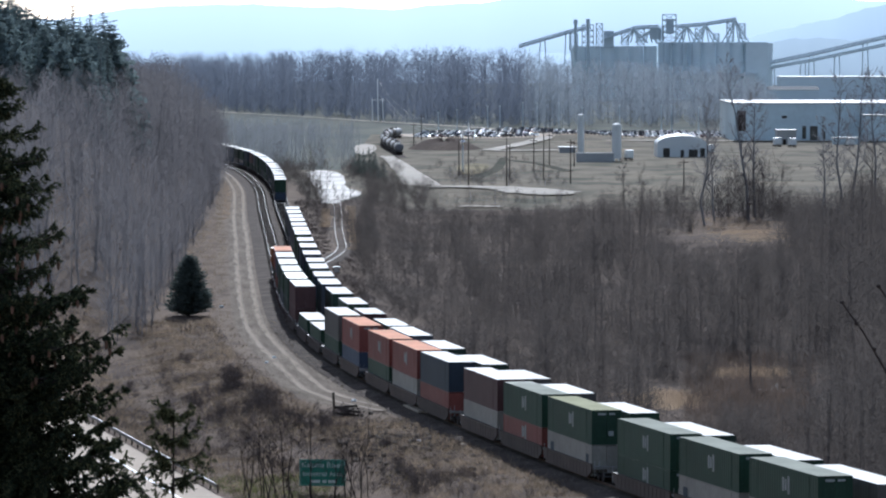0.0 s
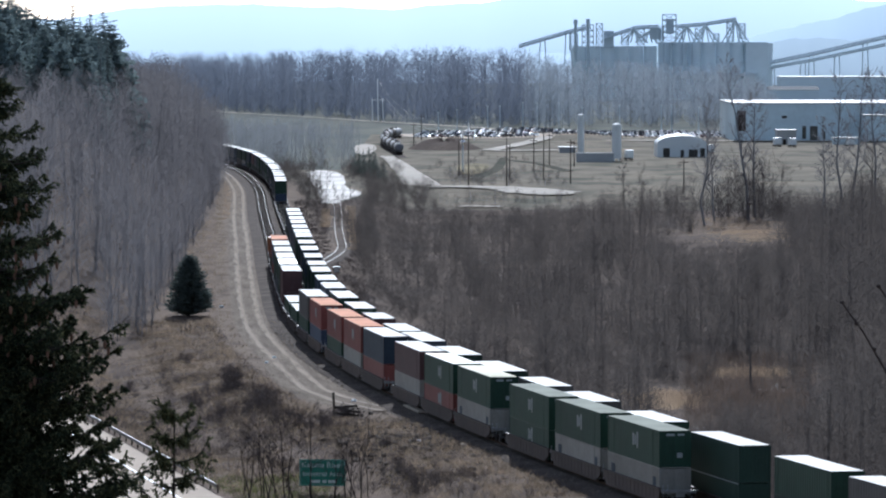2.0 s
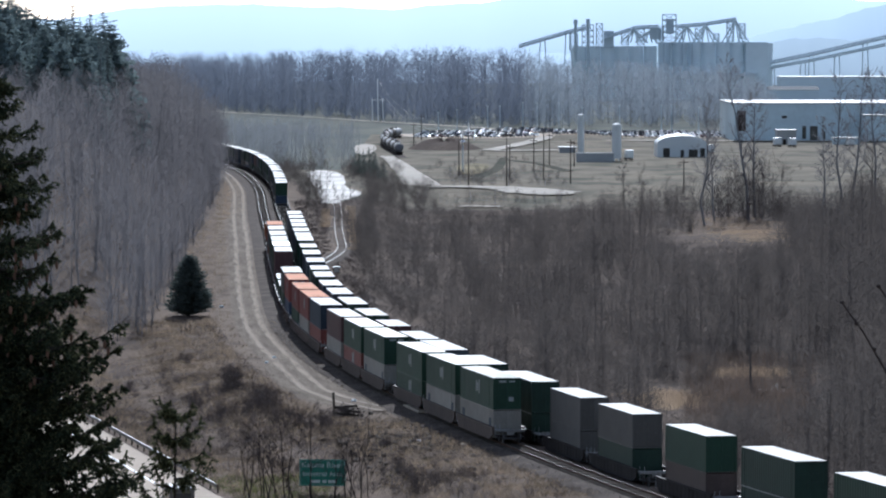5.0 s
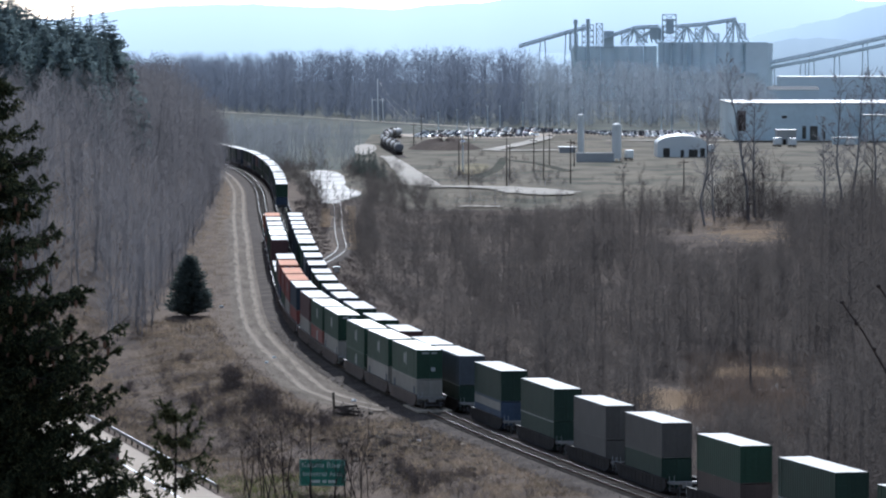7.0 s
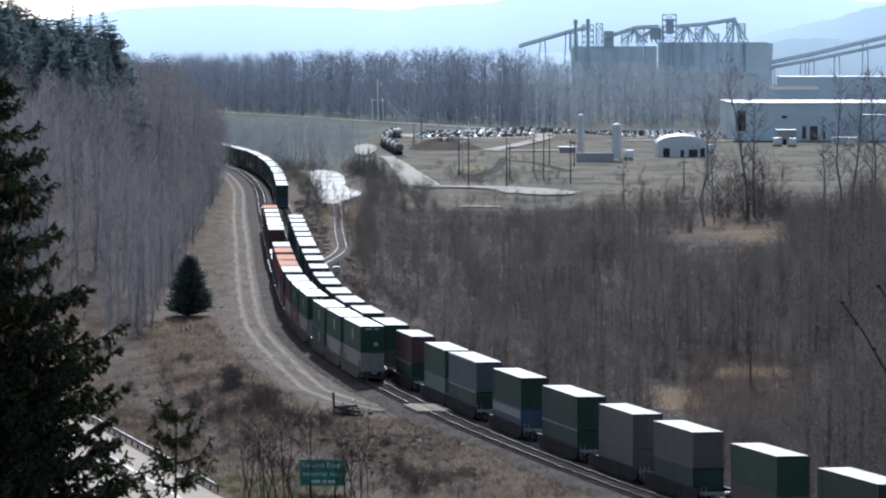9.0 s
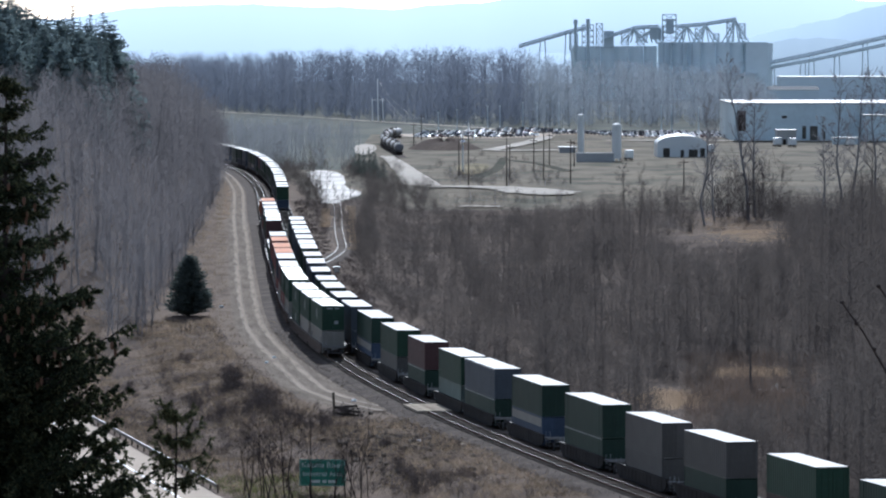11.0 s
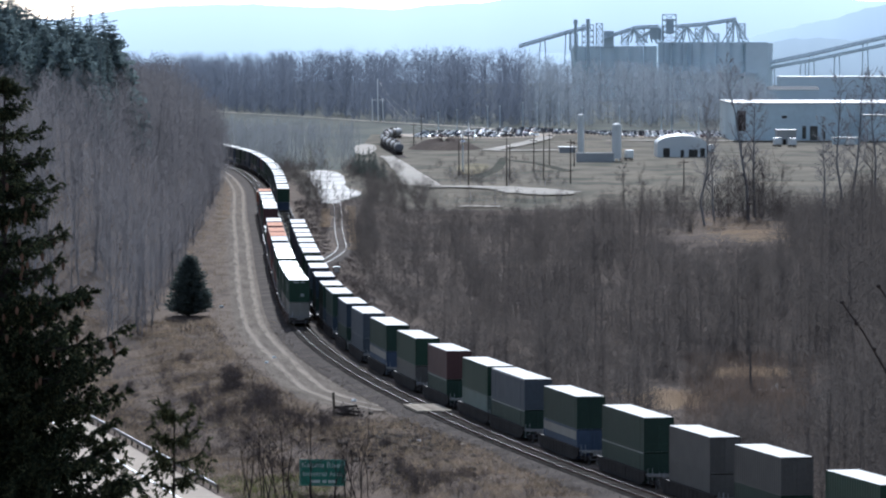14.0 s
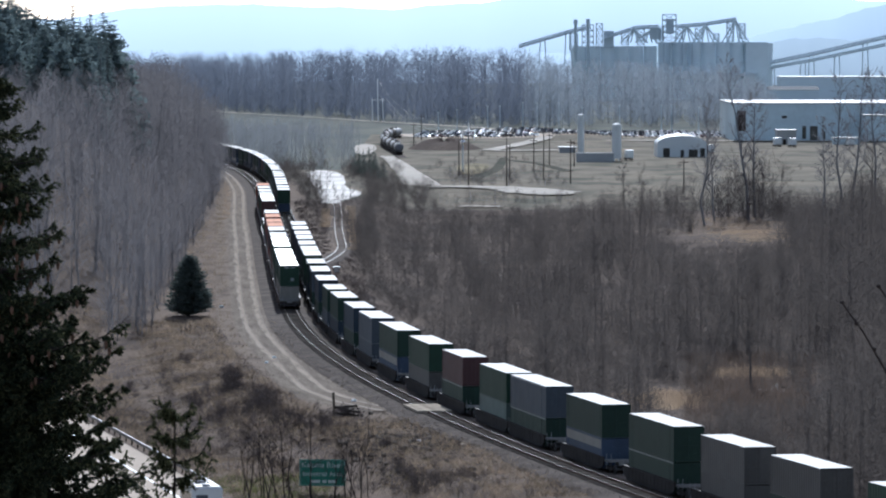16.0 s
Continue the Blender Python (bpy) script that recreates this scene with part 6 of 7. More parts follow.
# ---------------------------------------------------------------- fir and twig close to the camera
def slope_fir(x0, y0, top, seed, label, deep, spread, cap, whorl, young, upturn, cones, dense=6.5):
    """A fir with drooping boughs that turn up at their tips, hung with cones."""
    g = float(height(x0, y0))
    H = top - g
    root = empty("fir_tree", pose(x0, y0, g), label, "tree")
    r = np.random.default_rng(seed)
    piece("trunk", mesh_np("trunk", *join_np([tube_np((0, 0, -0.4), (0.02, 0, H * 0.6), 0.11 * cap, 0.05 * cap, 8), tube_np((0.02, 0, H * 0.6), (0.05, 0, H), 0.05 * cap, 0.008, 8)]), [SAPLING]), root, Matrix())
    wood, npt, nqt, nw, cp = [], [], [], [], []

    def spray(a, b, k, ln):
        """Needles all round a twig from a to b."""
        d = b - a
        u = r.uniform(0, 1, k)
        base = a + d * u[:, None]
        dirs = r.normal(size=(k, 3))
        dirs -= d * (dirs @ d / max(1e-9, d @ d))[:, None]
        dirs /= np.linalg.norm(dirs, axis=1, keepdims=True) + 1e-9
        q = base + dirs * ln + d / np.linalg.norm(d) * ln * 0.9
        npt.append(base), nqt.append(q), nw.append(np.where(H - base[:, 2] > 2.6, 0.031, 0.02))

    z = H - 0.12
    while z > H - deep:
        down = H - z
        L0 = min(0.28 + spread * down ** 0.85, cap) * float(np.interp(down, (4.0, 4.3, 4.8, 5.2), (1.0, 0.74, 0.78, 1.0)))
        for _ in range(2 * whorl[0] if down < 1 else 2 * whorl[1] if down < 2.5 else 2 * int(whorl[2] * 1.8)):
            az = r.uniform(0, 2 * np.pi)
            L = L0 * (r.uniform(0.75, 1.12) if r.uniform() < 0.45 else r.uniform(0.3, 0.75))
            out = np.array([math.cos(az), math.sin(az), 0])
            pts = [np.array([0.03, 0, z + r.normal() * 0.05])]
            n = 7
            rise0 = 0.25 - 0.16 * min(3.0, down)
            for i in range(n):
                u = (i + 1) / n
                pts.append(pts[-1] + (out + np.array([r.normal() * 0.07, r.normal() * 0.07, rise0 * (1 - u) * 0.9 + upturn * u ** 3])) * L / n)
            for i in range(n):
                wood.append(tube_np(pts[i], pts[i + 1], 0.022 * (1 - i / n) * min(1.2, L) + 0.003, 0.022 * (1 - (i + 1) / n) * min(1.2, L) + 0.002, 4))
                m = max(3, int(L * dense))
                for _k in range(m):
                    a = pts[i] + (pts[i + 1] - pts[i]) * r.uniform()
                    u = (i + r.uniform()) / n
                    side = np.array([-out[1], out[0], 0]) * r.choice((-1, 1))
                    tl = (0.12 + 0.30 * L * (1 - u) * 0.6) * r.uniform(0.5, 1.1)
                    dv = out * 0.55 + side * r.uniform(0.2, 1.0) + np.array([0, 0, r.uniform(-1.15, 0.2)])
                    b = a + dv / np.linalg.norm(dv) * tl
                    spray(a, b, int(14 + 34 * tl), 0.04)
                    if r.uniform() < 0.5 and tl > 0.2:
                        c = a + (b - a) * 0.6
                        spray(c, c + (dv * 0.6 + r.normal(size=3) * 0.4) * tl * 0.6, 18, 0.028)
                    if down > 1.2 and r.uniform() < 0.035:
                        cp.append(b)
            spray(pts[-2], pts[-1], 26, 0.024)
        z -= r.uniform(0.26, 0.36) if down < 1.5 else r.uniform(0.34, 0.46)
    p, q, w = np.concatenate(npt), np.concatenate(nqt), np.concatenate(nw)
    half = r.uniform(size=len(p)) < young
    piece("bough_wood", mesh_np("bough_wood", *join_np(wood), [SAPLING]), root, Matrix())
    for nm, s, mt in (("needles", ~half, NEEDLE), ("young_needles", half, NEEDLE_TIP)):
        piece(nm, mesh_np(nm, *blades(p[s], q[s], w[s], r), [mt]), root, Matrix())
    cm = bmesh.new()
    bmesh.ops.create_uvsphere(cm, u_segments=7, v_segments=6, radius=0.022)
    for v in cm.verts:
        v.co.z *= 2.6
        v.co.x *= 1 + 0.2 * math.sin(v.co.z * 300)
    cone = mesh_from_bm("cone", cm, CONE)
    for c in cp[:cones]:
        piece("cone", cone, root, pose(c[0], c[1], c[2] - 0.055))
    return root


FIR = slope_fir(-5.62, 60.0, 36.3, 21, "dark green fir with upturned bough tips and brown cones", 6.8, 0.425, 1.85, (3, 6, 12), 0.3, 0.75, 200)


YOUNG_FIR = slope_fir(-3.55, 62.0, 36.767 - (725 - 76.3) * 62.0 / 8459, 8, "young fir with thin upturned boughs on the slope", 2.2, 0.26, 0.7, (2, 2, 2), 0.7, 2.0, 0, 2.6)


def near_twig():
    root = empty("bare_shrub", pose(2.2, 15, float(height(2.2, 15))), "leafless budding shrub close beside the viewpoint", "shrub")
    b = bmesh.new()
    z0 = float(height(2.2, 15))
    pts = [(0, 0, -0.2), (-0.15, 0, 34.6 - z0), (-0.62, 0, 35.25 - z0), (-0.81, 0, 35.74 - z0), (-0.88, 0, 35.86 - z0), (-0.948, 0, 35.953 - z0)]
    for i in range(5):
        tube(b, pts[i], pts[i + 1], (0.012, 0.008, 0.0035, 0.0032, 0.003)[i], (0.009, 0.0045, 0.0033, 0.003, 0.0026)[i], n=6)
    q = [(-0.62, 0, 35.25 - z0), (-0.76, 0.02, 35.9 - z0), (-0.828, 0.02, 36.0 - z0)]
    for i in range(2):
        tube(b, q[i], q[i + 1], 0.005, 0.003, n=5)
    part("stem", b, SAPLING, root)
    for p in ((-0.845, 0, 35.805 - z0), (-0.946, 0, 35.952 - z0), (-0.90, 0, 35.885 - z0), (-0.83, 0.02, 36.002 - z0)):
        part("bud", ball(0.008), SAPLING, root, m=pose(*p))


slope_fir(-4.35, 61.0, 36.767 - (775 - 76.3) * 61.0 / 8459, 15, "young fir with thin upturned boughs below the tall fir", 2.0, 0.34, 0.8, (2, 2, 2), 0.6, 1.4, 0, 3.5)
near_twig()


# ---------------------------------------------------------------- the plant on the flats
def pole(x, y, h, lamp=False, arm=True):
    g = float(height(x, y))
    root = empty("lamp_post" if lamp else "utility_pole", pose(x, y, g), "tall lamp post with a pale lantern" if lamp else "dark wooden utility pole with a crossarm", "lamp post" if lamp else "utility pole", "poles on the flats")
    part("pole", tubes(((0, 0, -0.3), (0, 0, h), 0.2, 0.13), n=7), POLE if not lamp else TRUSS, root)
    if lamp:
        part("lantern", boxes((-0.5, 0.5, -0.3, 0.3, h - 0.1, h + 0.25), bevel=0.08), WHITE_TANK, root, "pale lantern")
    elif arm:
        part("crossarm", boxes((-1.2, 1.2, -0.1, 0.1, h - 0.9, h - 0.7)), POLE, root)


for x, y, h in ((6.8, 1274, 14.5), (17.0, 1276, 14.5), (4.6, 1380, 11.5), (6.0, 1440, 10), (28.2, 1337, 14.0), (34.7, 1300, 12), (27.0, 1420, 10), (18.6, 1330, 10), (33.4, 1500, 10), (-8.6, 1890, 10), (-10.8, 1760, 9), (40.6, 1480, 8), (62.0, 1230, 9)):
    pole(x, y, h)
for x, y, h in ((19.5, 2090, 9.6), (24.9, 2085, 10.0), (34.8, 2080, 12.0), (40.5, 2060, 12.0), (50.5, 2080, 12.0), (77, 2085, 11), (95, 2080, 11), (100, 2090, 11), (122, 2080, 10), (61, 2090, 10), (112, 2095, 10), (6, 2040, 9), (-2, 2050, 8)):
    pole(x, y, h, True)


def floodlight(x, y, h):
    root = empty("floodlight", pose(x, y, float(height(x, y))), "tall mast with a large round white floodlight", "lamp post", "poles on the flats")
    part("mast", tubes(((0, 0, -0.3), (0, 0, h), 0.2, 0.13), n=7), TRUSS, root)
    part("lamp_head", ball(0.85), CHROME, root, "round white lamp head", pose(0, 0, h + 0.3))


floodlight(5.9, 1415, 8.6)


def car(color):
    root = empty("car", Matrix(), "parked %s car in a long row on the lot" % color[0], "car", "cars on the storage lot")
    b = bmesh.new()
    prof = ((-2.2, 0.35), (-2.2, 0.8), (-1.6, 0.95), (-1.1, 1.42), (0.6, 1.42), (1.2, 0.95), (2.1, 0.8), (2.2, 0.35))
    vs = [[b.verts.new((sx * (0.9 if z < 1.2 else 0.72), y, z)) for y, z in prof] for sx in (-1, 1)]
    b.faces.new(vs[0]), b.faces.new(vs[1][::-1])
    for i in range(8):
        b.faces.new((vs[0][i], vs[1][i], vs[1][(i + 1) % 8], vs[0][(i + 1) % 8]))
    bmesh.ops.recalc_face_normals(b, faces=b.faces)
    part("body", b, color[1], root)
    part("windscreen", boxes((-0.66, 0.66, -0.02, 0.02, -0.33, 0.33)), GLASS_DARK, root, m=pose(0, -1.37, 1.2, -42))
    for sx in (-1, 1):
        for y in (-1.35, 1.35):
            part("wheel", tubes(((sx * 0.72, y, 0.32), (sx * 0.92, y, 0.32), 0.32), n=8), TYRE, root)
    return root


def car_lot():
    kinds = [car(c) for c in (("white", WHITE_TANK), ("silver", GALV), ("black", mat("black_car_paint", (0.02, 0.02, 0.022), 0.25)), ("dark red", CONTAINER["maroon"]), ("grey", mat("grey_car_paint", (0.12, 0.125, 0.13), 0.3)))]
    r = np.random.default_rng(3)
    n = 0
    for row, y in enumerate((1926, 1946, 1966, 1986, 2006)):
        for k in range(54):
            x = -10 + 3.1 * k + 0.7 * row + r.uniform(-0.2, 0.2)
            if r.uniform() < 0.12 or (38 < x < 44 and y < 1930):
                continue
            m = pose(x, y + r.uniform(-0.3, 0.3), float(height(x, y)) + 0.12, 0, 0, 35 + r.uniform(-3, 3))
            i = int(r.choice(5, p=(0.2, 0.3, 0.26, 0.08, 0.16)))
            if n < 5:
                kinds[n].matrix_basis = m
            else:
                copy_thing(kinds[i], m)
            n += 1


car_lot()


def tank(x, y, r, h, label):
    g = float(height(x, y))
    root = empty("storage_tank", pose(x, y, g), label, "storage tank")
    part("shell", tubes(((0, 0, 0.8), (0, 0, h - r * 0.35), r), n=24), WHITE_TANK, root, smooth=False)
    part("dome", tubes(((0, 0, h - r * 0.35), (0, 0, h), r * 1.02, r * 0.25), n=24), WHITE_TANK, root)
    for a in range(4):
        part("leg", tubes(((r * 0.8 * math.cos(a * 1.57 + 0.7), r * 0.8 * math.sin(a * 1.57 + 0.7), 0), (r * 0.8 * math.cos(a * 1.57 + 0.7), r * 0.8 * math.sin(a * 1.57 + 0.7), 0.9), 0.15), n=6), TRUSS, root)
    part("ladder", boxes((-0.25, -0.2, -r - 0.15, -r - 0.1, 0.8, h - 0.4), (0.2, 0.25, -r - 0.15, -r - 0.1, 0.8, h - 0.4)), GALV, root)
    return root


tank(45.1, 1564, 1.05, 15.0, "tall slender white cylindrical storage tank")
tank(56.3, 1549, 1.5, 12.3, "stout white cylindrical storage tank")


def block(name, x0, x1, y0, y1, h, wall, roof, label, category, doors=(), over=0.4, pitch=0.0, bands=()):
    """A shed: walls, roof with overhang, doors and window bands on its near side."""
    xm, ym = (x0 + x1) / 2, (y0 + y1) / 2
    g = float(height(xm, ym)) - 0.15
    w, d = (x1 - x0) / 2, (y1 - y0) / 2
    root = empty(name, pose(xm, ym, g), label, category)
    part("wall", boxes((-w, w, -d, d, 0, h)), wall, root)
    r = bmesh.new()
    if pitch:
        vs = [r.verts.new(p) for p in ((-w - over, -d - over, h), (w + over, -d - over, h), (w + over, d + over, h), (-w - over, d + over, h), (-w - over, 0, h + pitch), (w + over, 0, h + pitch))]
        for f in ((0, 1, 5, 4), (2, 3, 4, 5), (0, 4, 3), (1, 2, 5), (3, 2, 1, 0)):
            r.faces.new([vs[i] for i in f])
    else:
        box(r, -w - over, w + over, -d - over, d + over, h, h + 0.5)
    part("roof", r, roof, root, "pale sheet roof")
    for a, b, z0, z1 in doors:
        part("door", boxes((a - xm, b - xm, -d - 0.08, -d + 0.05, z0, z1)), STEEL_DARK, root)
    for a, b, z0, z1 in bands:
        part("window", boxes((a - xm, b - xm, -d - 0.05, -d + 0.05, z0, z1)), GLASS_DARK, root)
    return root


block("retaining_wall", 42.8, 54.8, 1533, 1537, 2.6, CONCRETE, CONCRETE, "low pale concrete containment wall below the tanks", "wall", over=0.02)
block("shed", 40.6, 46.2, 1664, 1672, 1.7, CONCRETE, WHITE_ROOF, "small shed with a bright white roof", "shed")
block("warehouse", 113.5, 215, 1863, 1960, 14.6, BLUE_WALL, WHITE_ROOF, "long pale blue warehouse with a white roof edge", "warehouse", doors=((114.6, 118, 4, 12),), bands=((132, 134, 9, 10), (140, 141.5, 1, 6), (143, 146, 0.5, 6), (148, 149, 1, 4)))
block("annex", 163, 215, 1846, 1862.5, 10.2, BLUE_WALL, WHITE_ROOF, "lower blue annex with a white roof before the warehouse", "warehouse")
block("office", 126, 133, 1800, 1812, 5.2, CONCRETE, WHITE_ROOF, "small pale concrete gatehouse beside the warehouse", "building", doors=((128, 129.2, 0, 2.1),))
block("shed", 147, 157, 1800, 1806, 2.4, BLUE_WALL, WHITE_ROOF, "low shed with a bright white roof by the warehouse", "shed")


def tent():
    """Barrel-roofed storage tent with ribs."""
    x0, x1, y0, y1, h = 71.8, 88.4, 1600, 1625, 7.3
    xm = (x0 + x1) / 2
    root = empty("storage_tent", pose(xm, (y0 + y1) / 2, float(height(xm, y0))), "white barrel-roofed fabric storage tent with dark openings", "tent")
    w, d = (x1 - x0) / 2, (y1 - y0) / 2
    b = bmesh.new()
    prof = [(-w, 0), (-w, 4.4)] + [(w * math.cos(a), 4.4 + (h - 4.4) * math.sin(a)) for a in np.linspace(math.pi * 0.94, math.pi * 0.06, 11)] + [(w, 4.4), (w, 0)]
    ring = [[b.verts.new((x, y, z)) for x, z in prof] for y in (-d, -d / 2, 0, d / 2, d)]
    for i in range(4):
        for j in range(len(prof) - 1):
            b.faces.new((ring[i][j], ring[i][j + 1], ring[i + 1][j + 1], ring[i + 1][j]))
    b.faces.new(ring[0]), b.faces.new(ring[-1][::-1])
    part("cover", b, WHITE_TANK, root)
    # Dark panels on the closed front paint the shade inside its openings.
    for a, c, z in ((-6.4, -4.2, 3.0), (-0.6, 0.6, 2.4), (2.2, 5.2, 2.6), (6.0, 7.6, 3.0)):
        part("shaded_opening", boxes((a, c, -d - 0.1, -d + 0.05, 0.05, z)), GLASS_DARK, root)


tent()


def box_truck(x, y, label, col):
    root = empty("truck", pose(x, y, float(height(x, y)), 0, 0, 4), label, "truck", "trucks at the plant")
    part("box", boxes((-1.2, 1.2, -3, 2, 0.9, 3.4), bevel=0.06), WHITE_TANK, root, "white load box")
    part("cab", boxes((-1.1, 1.1, 2.1, 4.0, 0.5, 2.5), bevel=0.2), col, root)
    part("chassis", boxes((-0.5, 0.5, -3, 4, 0.5, 0.9)), STEEL_DARK, root)
    for sx in (-1, 1):
        for yy in (-2, 3):
            part("wheel", tubes(((sx * 0.8, yy, 0.45), (sx * 1.1, yy, 0.45), 0.45), n=10), TYRE, root)


for x, y, c in ((60.5, 1556, STEEL_DARK), (91.5, 1640, WHITE_TANK), (123, 1760, GALV), (128, 1752, WHITE_TANK), (150, 1760, WHITE_TANK)):
    box_truck(x, y, "small truck with a white load box parked at the plant", c)


def tank_wagon(TANK_P, tone):
    root = empty("tank_wagon", Matrix(), tone + " tank wagon standing on the yard curve", "rail wagon", "tank wagons in the yard")
    part("tank", tubes(((0, -7, 2.6), (0, 7, 2.6), 1.5), ((0, -7.6, 2.6), (0, -7, 2.6), 0.8, 1.5), ((0, 7, 2.6), (0, 7.6, 2.6), 1.5, 0.8), n=18), TANK_P, root)
    part("dome", tubes(((0, 0, 4.0), (0, 0, 4.6), 0.6), n=12), TANK_P, root)
    part("frame", boxes((-1.3, 1.3, -8, 8, 0.9, 1.15)), STEEL_DARK, root)
    for y in (-5.8, 5.8):
        part("bogie", boxes((-1.1, 1.1, y - 1.3, y + 1.3, 0.25, 0.9), bevel=0.1), STEEL_DARK, root)
    return root


TANK_P = mat("grey_tank_paint", (0.17, 0.17, 0.18), 0.5, vary=0.2)
_tx, _ty = curve_pts(((-13.6, 1590), (-16.5, 1660), (-20.5, 1740), (-22.3, 1830), (-20.5, 1890), (-15, 1925), (-6, 1945)), 300)
_ts = np.concatenate([[0], np.cumsum(np.hypot(np.diff(_tx), np.diff(_ty)))])
_w0 = None
for _k in range(17):
    _s = 40 + 17.4 * _k
    if _s > _ts[-1] - 10:
        break
    _a, _b = [(float(np.interp(q, _ts, _tx)), float(np.interp(q, _ts, _ty))) for q in (_s - 5, _s + 5)]
    _m = pose((_a[0] + _b[0]) / 2, (_a[1] + _b[1]) / 2, float(height(_a[0], _a[1])) + 0.1, 0, 0, -math.degrees(math.atan2(_b[0] - _a[0], _b[1] - _a[1])))
    if _k < 2:
        _w = tank_wagon(*((TANK_P, "pale grey"), (STEEL_DARK, "black"))[_k])
        _w.matrix_basis = _m
        _w0 = (_w0 or []) + [_w]
    else:
        copy_thing(_w0[_k % 2], _m)
ribbon("yard_track", _tx, _ty, 1.8, 0.1, BALLAST, "dark ballasted yard track under the tank wagons", "railway track")


# power line
def pylon(x, y, h, lean):
    g = float(height(x, y))
    root = empty("pylon", pose(x, y, g), "pale three-legged timber power pylon", "pylon", "pylons of the power line")
    for dx in (-2.6, 0, 2.4):
        part("leg", tubes(((dx, 0, -0.3), (dx + lean, 0, h * (0.55 if dx else 1.0)), 0.28, 0.2), n=6), PYLON, root)
    part("crossarm", boxes((-3.2, 3.0, -0.15, 0.15, h * 0.5, h * 0.5 + 0.3)), PYLON, root)


PYLON = mat("bright_pylon_steel", (0.8, 0.8, 0.82), 0.35, 0.8, vary=0.05)
pylon(-30.5, 2250, 20, -0.3)
pylon(10, 1900, 6.4, 0.3)
for z0, z1, sag in ((18.4, 5.6, 8.0), (16.2, 4.2, 9.6), (12.6, 3.0, 8.6)):
    cu = bpy.data.curves.new("power_wire", "CURVE")
    cu.dimensions, cu.bevel_depth = "3D", 0.03
    sp = cu.splines.new("POLY")
    sp.points.add(32)
    for i in range(33):
        u = i / 32
        sp.points[i].co = (-30.0 + 40.0 * u, 2250 - 350 * u, z0 + (z1 - z0) * u - sag * 4 * u * (1 - u) * (1.25 - 0.5 * u), 1)
    cu.materials.append(WIRE)
    tagged(new("power_wire", cu), "pale sagging power wire between pylons", "power wire", "wires of the power line")


# ---------------------------------------------------------------- grain elevator beyond the woods
EY, EP = 3200.0, 3200.0 / 8459.0


def ex(px):
    return (px - 784) * EP


def ez(py):
    return CAM_H - (py - 76.3) * EP


def elevator():
    base = float(height(180, EY)) - 0.5
    root = empty("grain_elevator", pose(0, EY, 0), "huge hazy blue-grey grain elevator of concrete silos", "grain elevator")
    xs = np.arange(ex(1012), ex(1352), 9.6)
    for i, x in enumerate(xs):
        top = ez(77 if x > ex(1160) else 82)
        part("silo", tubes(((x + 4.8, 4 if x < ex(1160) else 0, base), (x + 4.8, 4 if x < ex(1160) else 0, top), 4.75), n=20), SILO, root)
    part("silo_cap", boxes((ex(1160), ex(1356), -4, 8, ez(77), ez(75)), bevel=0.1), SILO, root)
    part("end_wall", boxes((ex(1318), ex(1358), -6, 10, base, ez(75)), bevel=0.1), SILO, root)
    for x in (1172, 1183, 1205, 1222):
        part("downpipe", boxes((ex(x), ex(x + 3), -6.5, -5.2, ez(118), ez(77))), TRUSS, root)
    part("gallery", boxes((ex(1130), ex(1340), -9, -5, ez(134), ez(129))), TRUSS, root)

    def lattice(px0, px1, py0, py1, floors):
        x0, x1, z0, z1 = ex(px0), ex(px1), ez(py1), ez(py0)
        b = bmesh.new()
        for x in (x0, x1):
            for y in (-2.5, 2.5):
                tube(b, (x, y, z0), (x, y, z1), 0.28, n=4)
        for k in range(floors + 1):
            z = z0 + (z1 - z0) * k / floors
            for y in (-2.5, 2.5):
                tube(b, (x0, y, z), (x1, y, z), 0.22, n=4)
                if k < floors:
                    zz = z0 + (z1 - z0) * (k + 1) / floors
                    tube(b, (x0, y, z), (x1, y, zz), 0.16, n=4)
                    tube(b, (x1, y, z), (x0, y, zz), 0.16, n=4)
        return b

    for q in ((1172, 1196, 26, 77, 5), (1162, 1174, 48, 77, 3), (1196, 1208, 50, 77, 3), (1230, 1243, 50, 77, 3), (1262, 1272, 60, 77, 2), (1286, 1298, 40, 77, 4), (1308, 1318, 42, 77, 3), (1055, 1066, 42, 85, 4), (1030, 1050, 44, 85, 4), (1008, 1022, 60, 90, 3), (1100, 1112, 55, 80, 2), (1128, 1140, 52, 80, 3)):
        part("lattice_tower", lattice(*q), TRUSS, root)
    part("headhouse", boxes((ex(1178), ex(1192), -2, 2, ez(60), ez(34)), bevel=0.2), TRUSS, root)
    part("headhouse", boxes((ex(1068), ex(1086), -2, 2, ez(85), ez(55)), bevel=0.2), TRUSS, root)
    part("headhouse", boxes((ex(1150), ex(1170), -2, 2, ez(70), ez(50)), bevel=0.2), TRUSS, root)
    for px, top in ((1215, 46), (1248, 44), (1301, 36), (1122, 52), (1148, 55)):
        for d in (-24, -14, -6, 6, 14, 24):
            part("spout", tubes(((ex(px), 0, ez(top)), (ex(px + d), 0, ez(76)), 0.5), n=5), TRUSS, root)
    for px, t, b_ in ((1018, 35, 110), (1040, 34, 120)):
        part("leg_tower", tubes(((ex(px), -5, ez(b_)), (ex(px), -5, ez(t + 8)), 1.0), ((ex(px), -5, ez(t + 8)), (ex(px), -5, ez(t)), 1.5, 1.2), n=8), TRUSS, root)


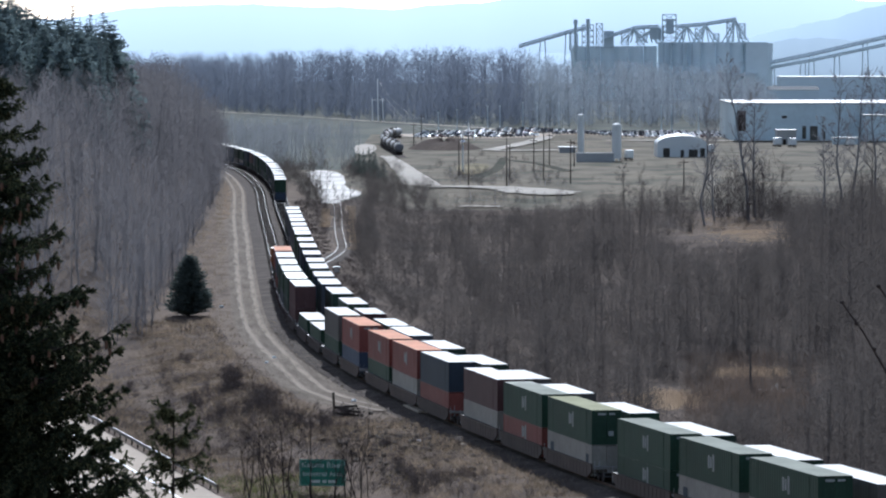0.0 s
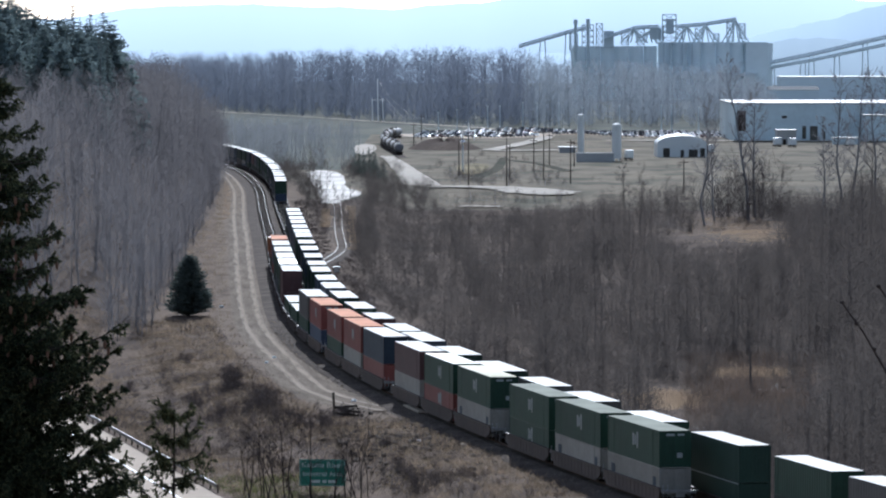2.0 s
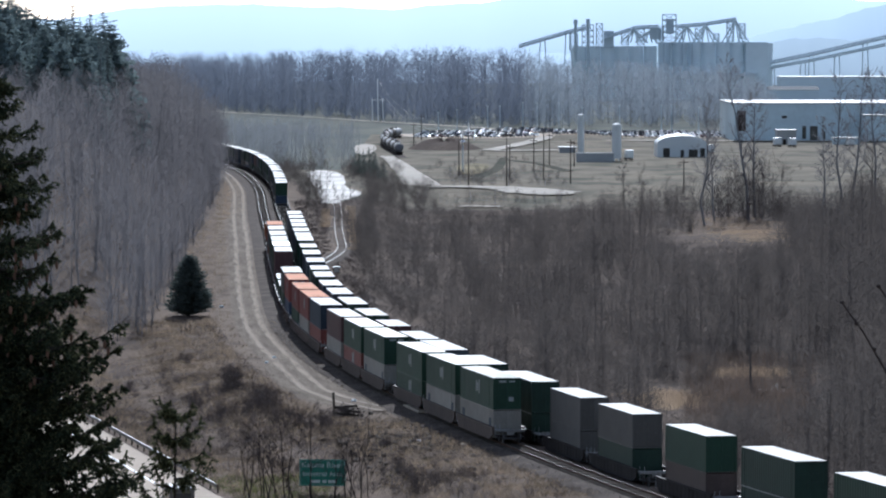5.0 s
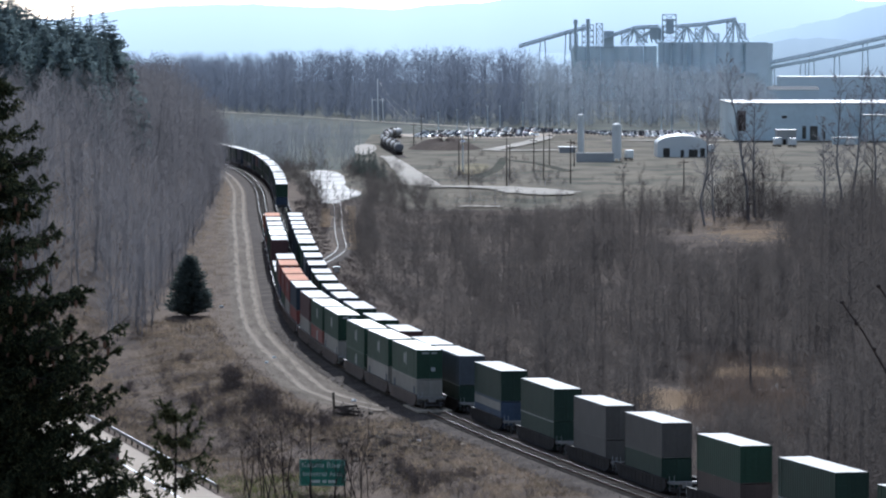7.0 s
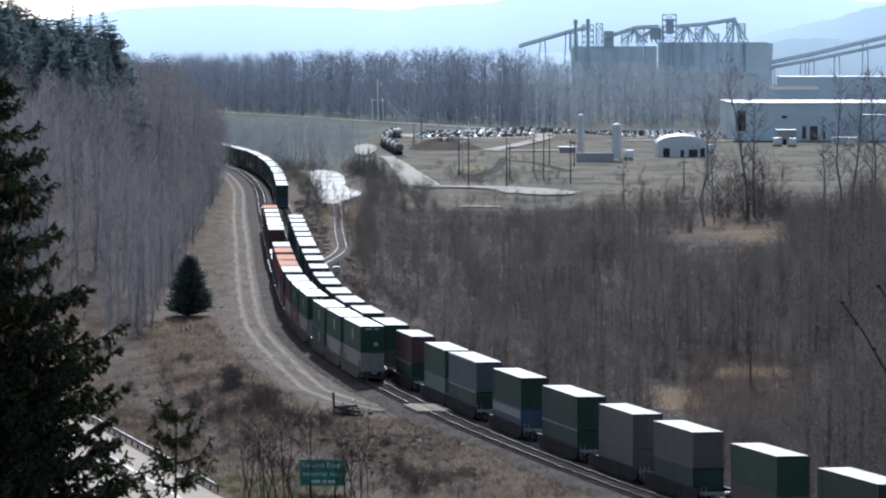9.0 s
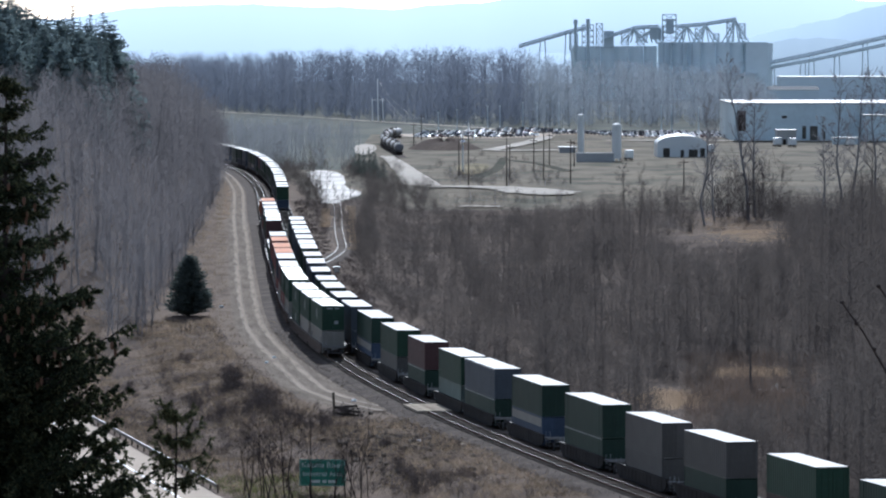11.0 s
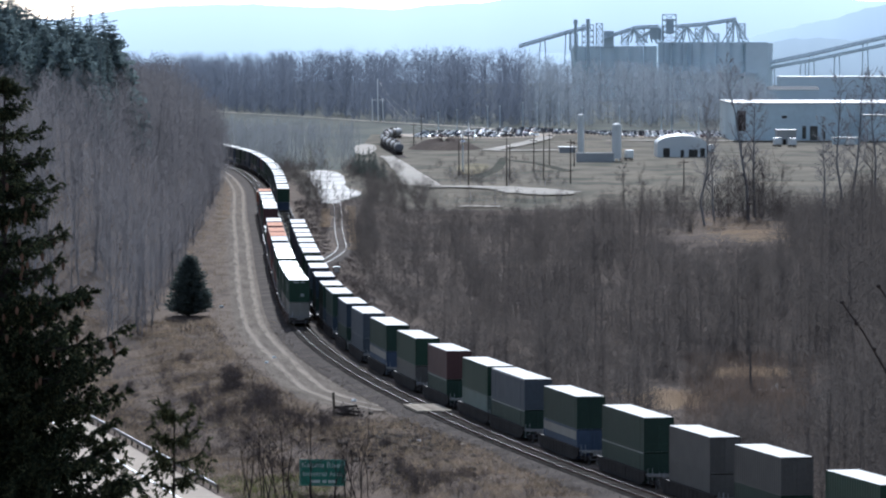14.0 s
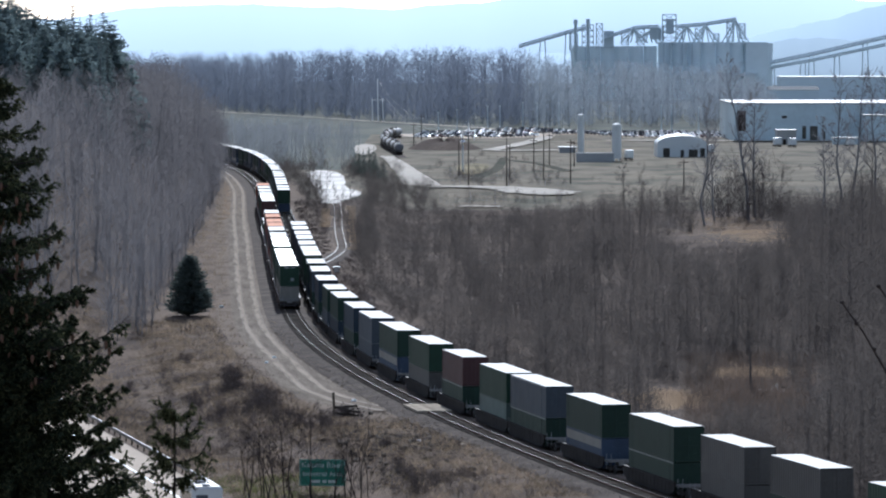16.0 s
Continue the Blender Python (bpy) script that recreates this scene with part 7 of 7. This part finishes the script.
def conveyor(pts, hh, label, legs=()):
    """An inclined covered belt bridge on trestles."""
    root = empty("conveyor", pose(0, EY, 0), label, "conveyor", "belt bridges of the plant")
    for (a, b), (c, d) in zip(pts, pts[1:]):
        p, q = Vector((ex(a), -3, ez(b))), Vector((ex(c), -3, ez(d)))
        bm = bmesh.new()
        for dz in (0, hh):
            for dy in (-1.2, 1.2):
                tube(bm, p + Vector((0, dy, dz)), q + Vector((0, dy, dz)), 0.3, n=4)
        n = max(2, int((q - p).length / 4))
        for i in range(n):
            u, w = p.lerp(q, i / n), p.lerp(q, (i + 1) / n)
            tube(bm, u + Vector((0, -1.2, 0)), w + Vector((0, -1.2, hh)), 0.15, n=4)
        part("truss", bm, TRUSS, root)
        bm = bmesh.new()
        tube(bm, p + Vector((0, 0, hh * 0.35)), q + Vector((0, 0, hh * 0.35)), 0.9, n=6)
        part("belt_cover", bm, SILO, root)
    for a, b, c in legs:
        for dx in (-1.5, 1.5):
            part("trestle_leg", tubes(((ex(a) + dx * 1.6, -3, ez(c)), (ex(a) + dx, -3, ez(b)), 0.4), n=5), TRUSS, root)


elevator()
conveyor(((918, 85), (1005, 60), (1045, 50)), 2.2, "long inclined belt bridge rising to the silos", ((960, 73, 120), (1005, 62, 120)))
conveyor(((1068, 70), (1125, 52), (1165, 50)), 2.0, "inclined belt bridge over the silos")
conveyor(((1196, 50), (1245, 46), (1302, 37)), 2.0, "upper belt bridge along the silo tops")
conveyor(((1362, 114), (1440, 98), (1600, 61)), 2.2, "long inclined belt bridge to the river dock", ((1435, 99, 170), (1530, 78, 170), (1365, 114, 170)))
conveyor(((1362, 122), (1440, 108), (1600, 74)), 1.6, "lower inclined belt bridge to the river dock", ((1420, 112, 170), (1480, 100, 170)))
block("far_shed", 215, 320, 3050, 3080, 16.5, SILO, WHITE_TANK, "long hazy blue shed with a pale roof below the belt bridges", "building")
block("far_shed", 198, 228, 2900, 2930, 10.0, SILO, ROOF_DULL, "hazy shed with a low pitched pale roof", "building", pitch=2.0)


# ---------------------------------------------------------------- what moves
def motions():
    for ob, track, s0, z, v in LOADS:
        n = 17 if v > 10 else 5
        rows = []
        for i in range(n):
            t = 16.0 * i / (n - 1)
            rows.append((t, Matrix.Translation((0, 0, z)) @ track.place(s0 + v * t)))
        walk(ob, rows)
    # two vehicles that drive away on the highway
    for ob, y_ref, t_ref, off in ((VAN, 427.0, 6.6, 6.2), (MOTORHOME, 384.0, 16.0, 5.85)):
        rows = []
        for i in range(9):
            t = 2.0 * i
            y = y_ref + 21.0 * (t - t_ref)
            rows.append((t, pose(float(road_x(y)) - off, y, -1.94, 0, 0, math.degrees(math.atan(0.215)))))
        walk(ob, rows)
    # the firs sway in the wind
    foot, foot2 = FIR.matrix_basis.copy(), YOUNG_FIR.matrix_basis.copy()
    sway = ((0, 0.0), (1.5, -0.14), (3, 0.0), (4, -0.1), (6.5, -0.12), (8, -0.1), (9, 0.0), (10.2, 0.25), (11.5, 0.5), (12.5, 0.66), (13.5, 0.5), (14.5, 0.14), (15.5, 0.0), (16, -0.03))
    walk(FIR, [(t, foot @ pose(0, 0, 0, 0, a, 0)) for t, a in sway])
    walk(YOUNG_FIR, [(t, foot2 @ pose(0, 0, 0, 0, a, 0)) for t, a in ((0, 0), (2, 0.05), (4, 0.12), (9, 0.2), (12, 0.22), (13.5, 0.05), (16, 0.1))])


motions()
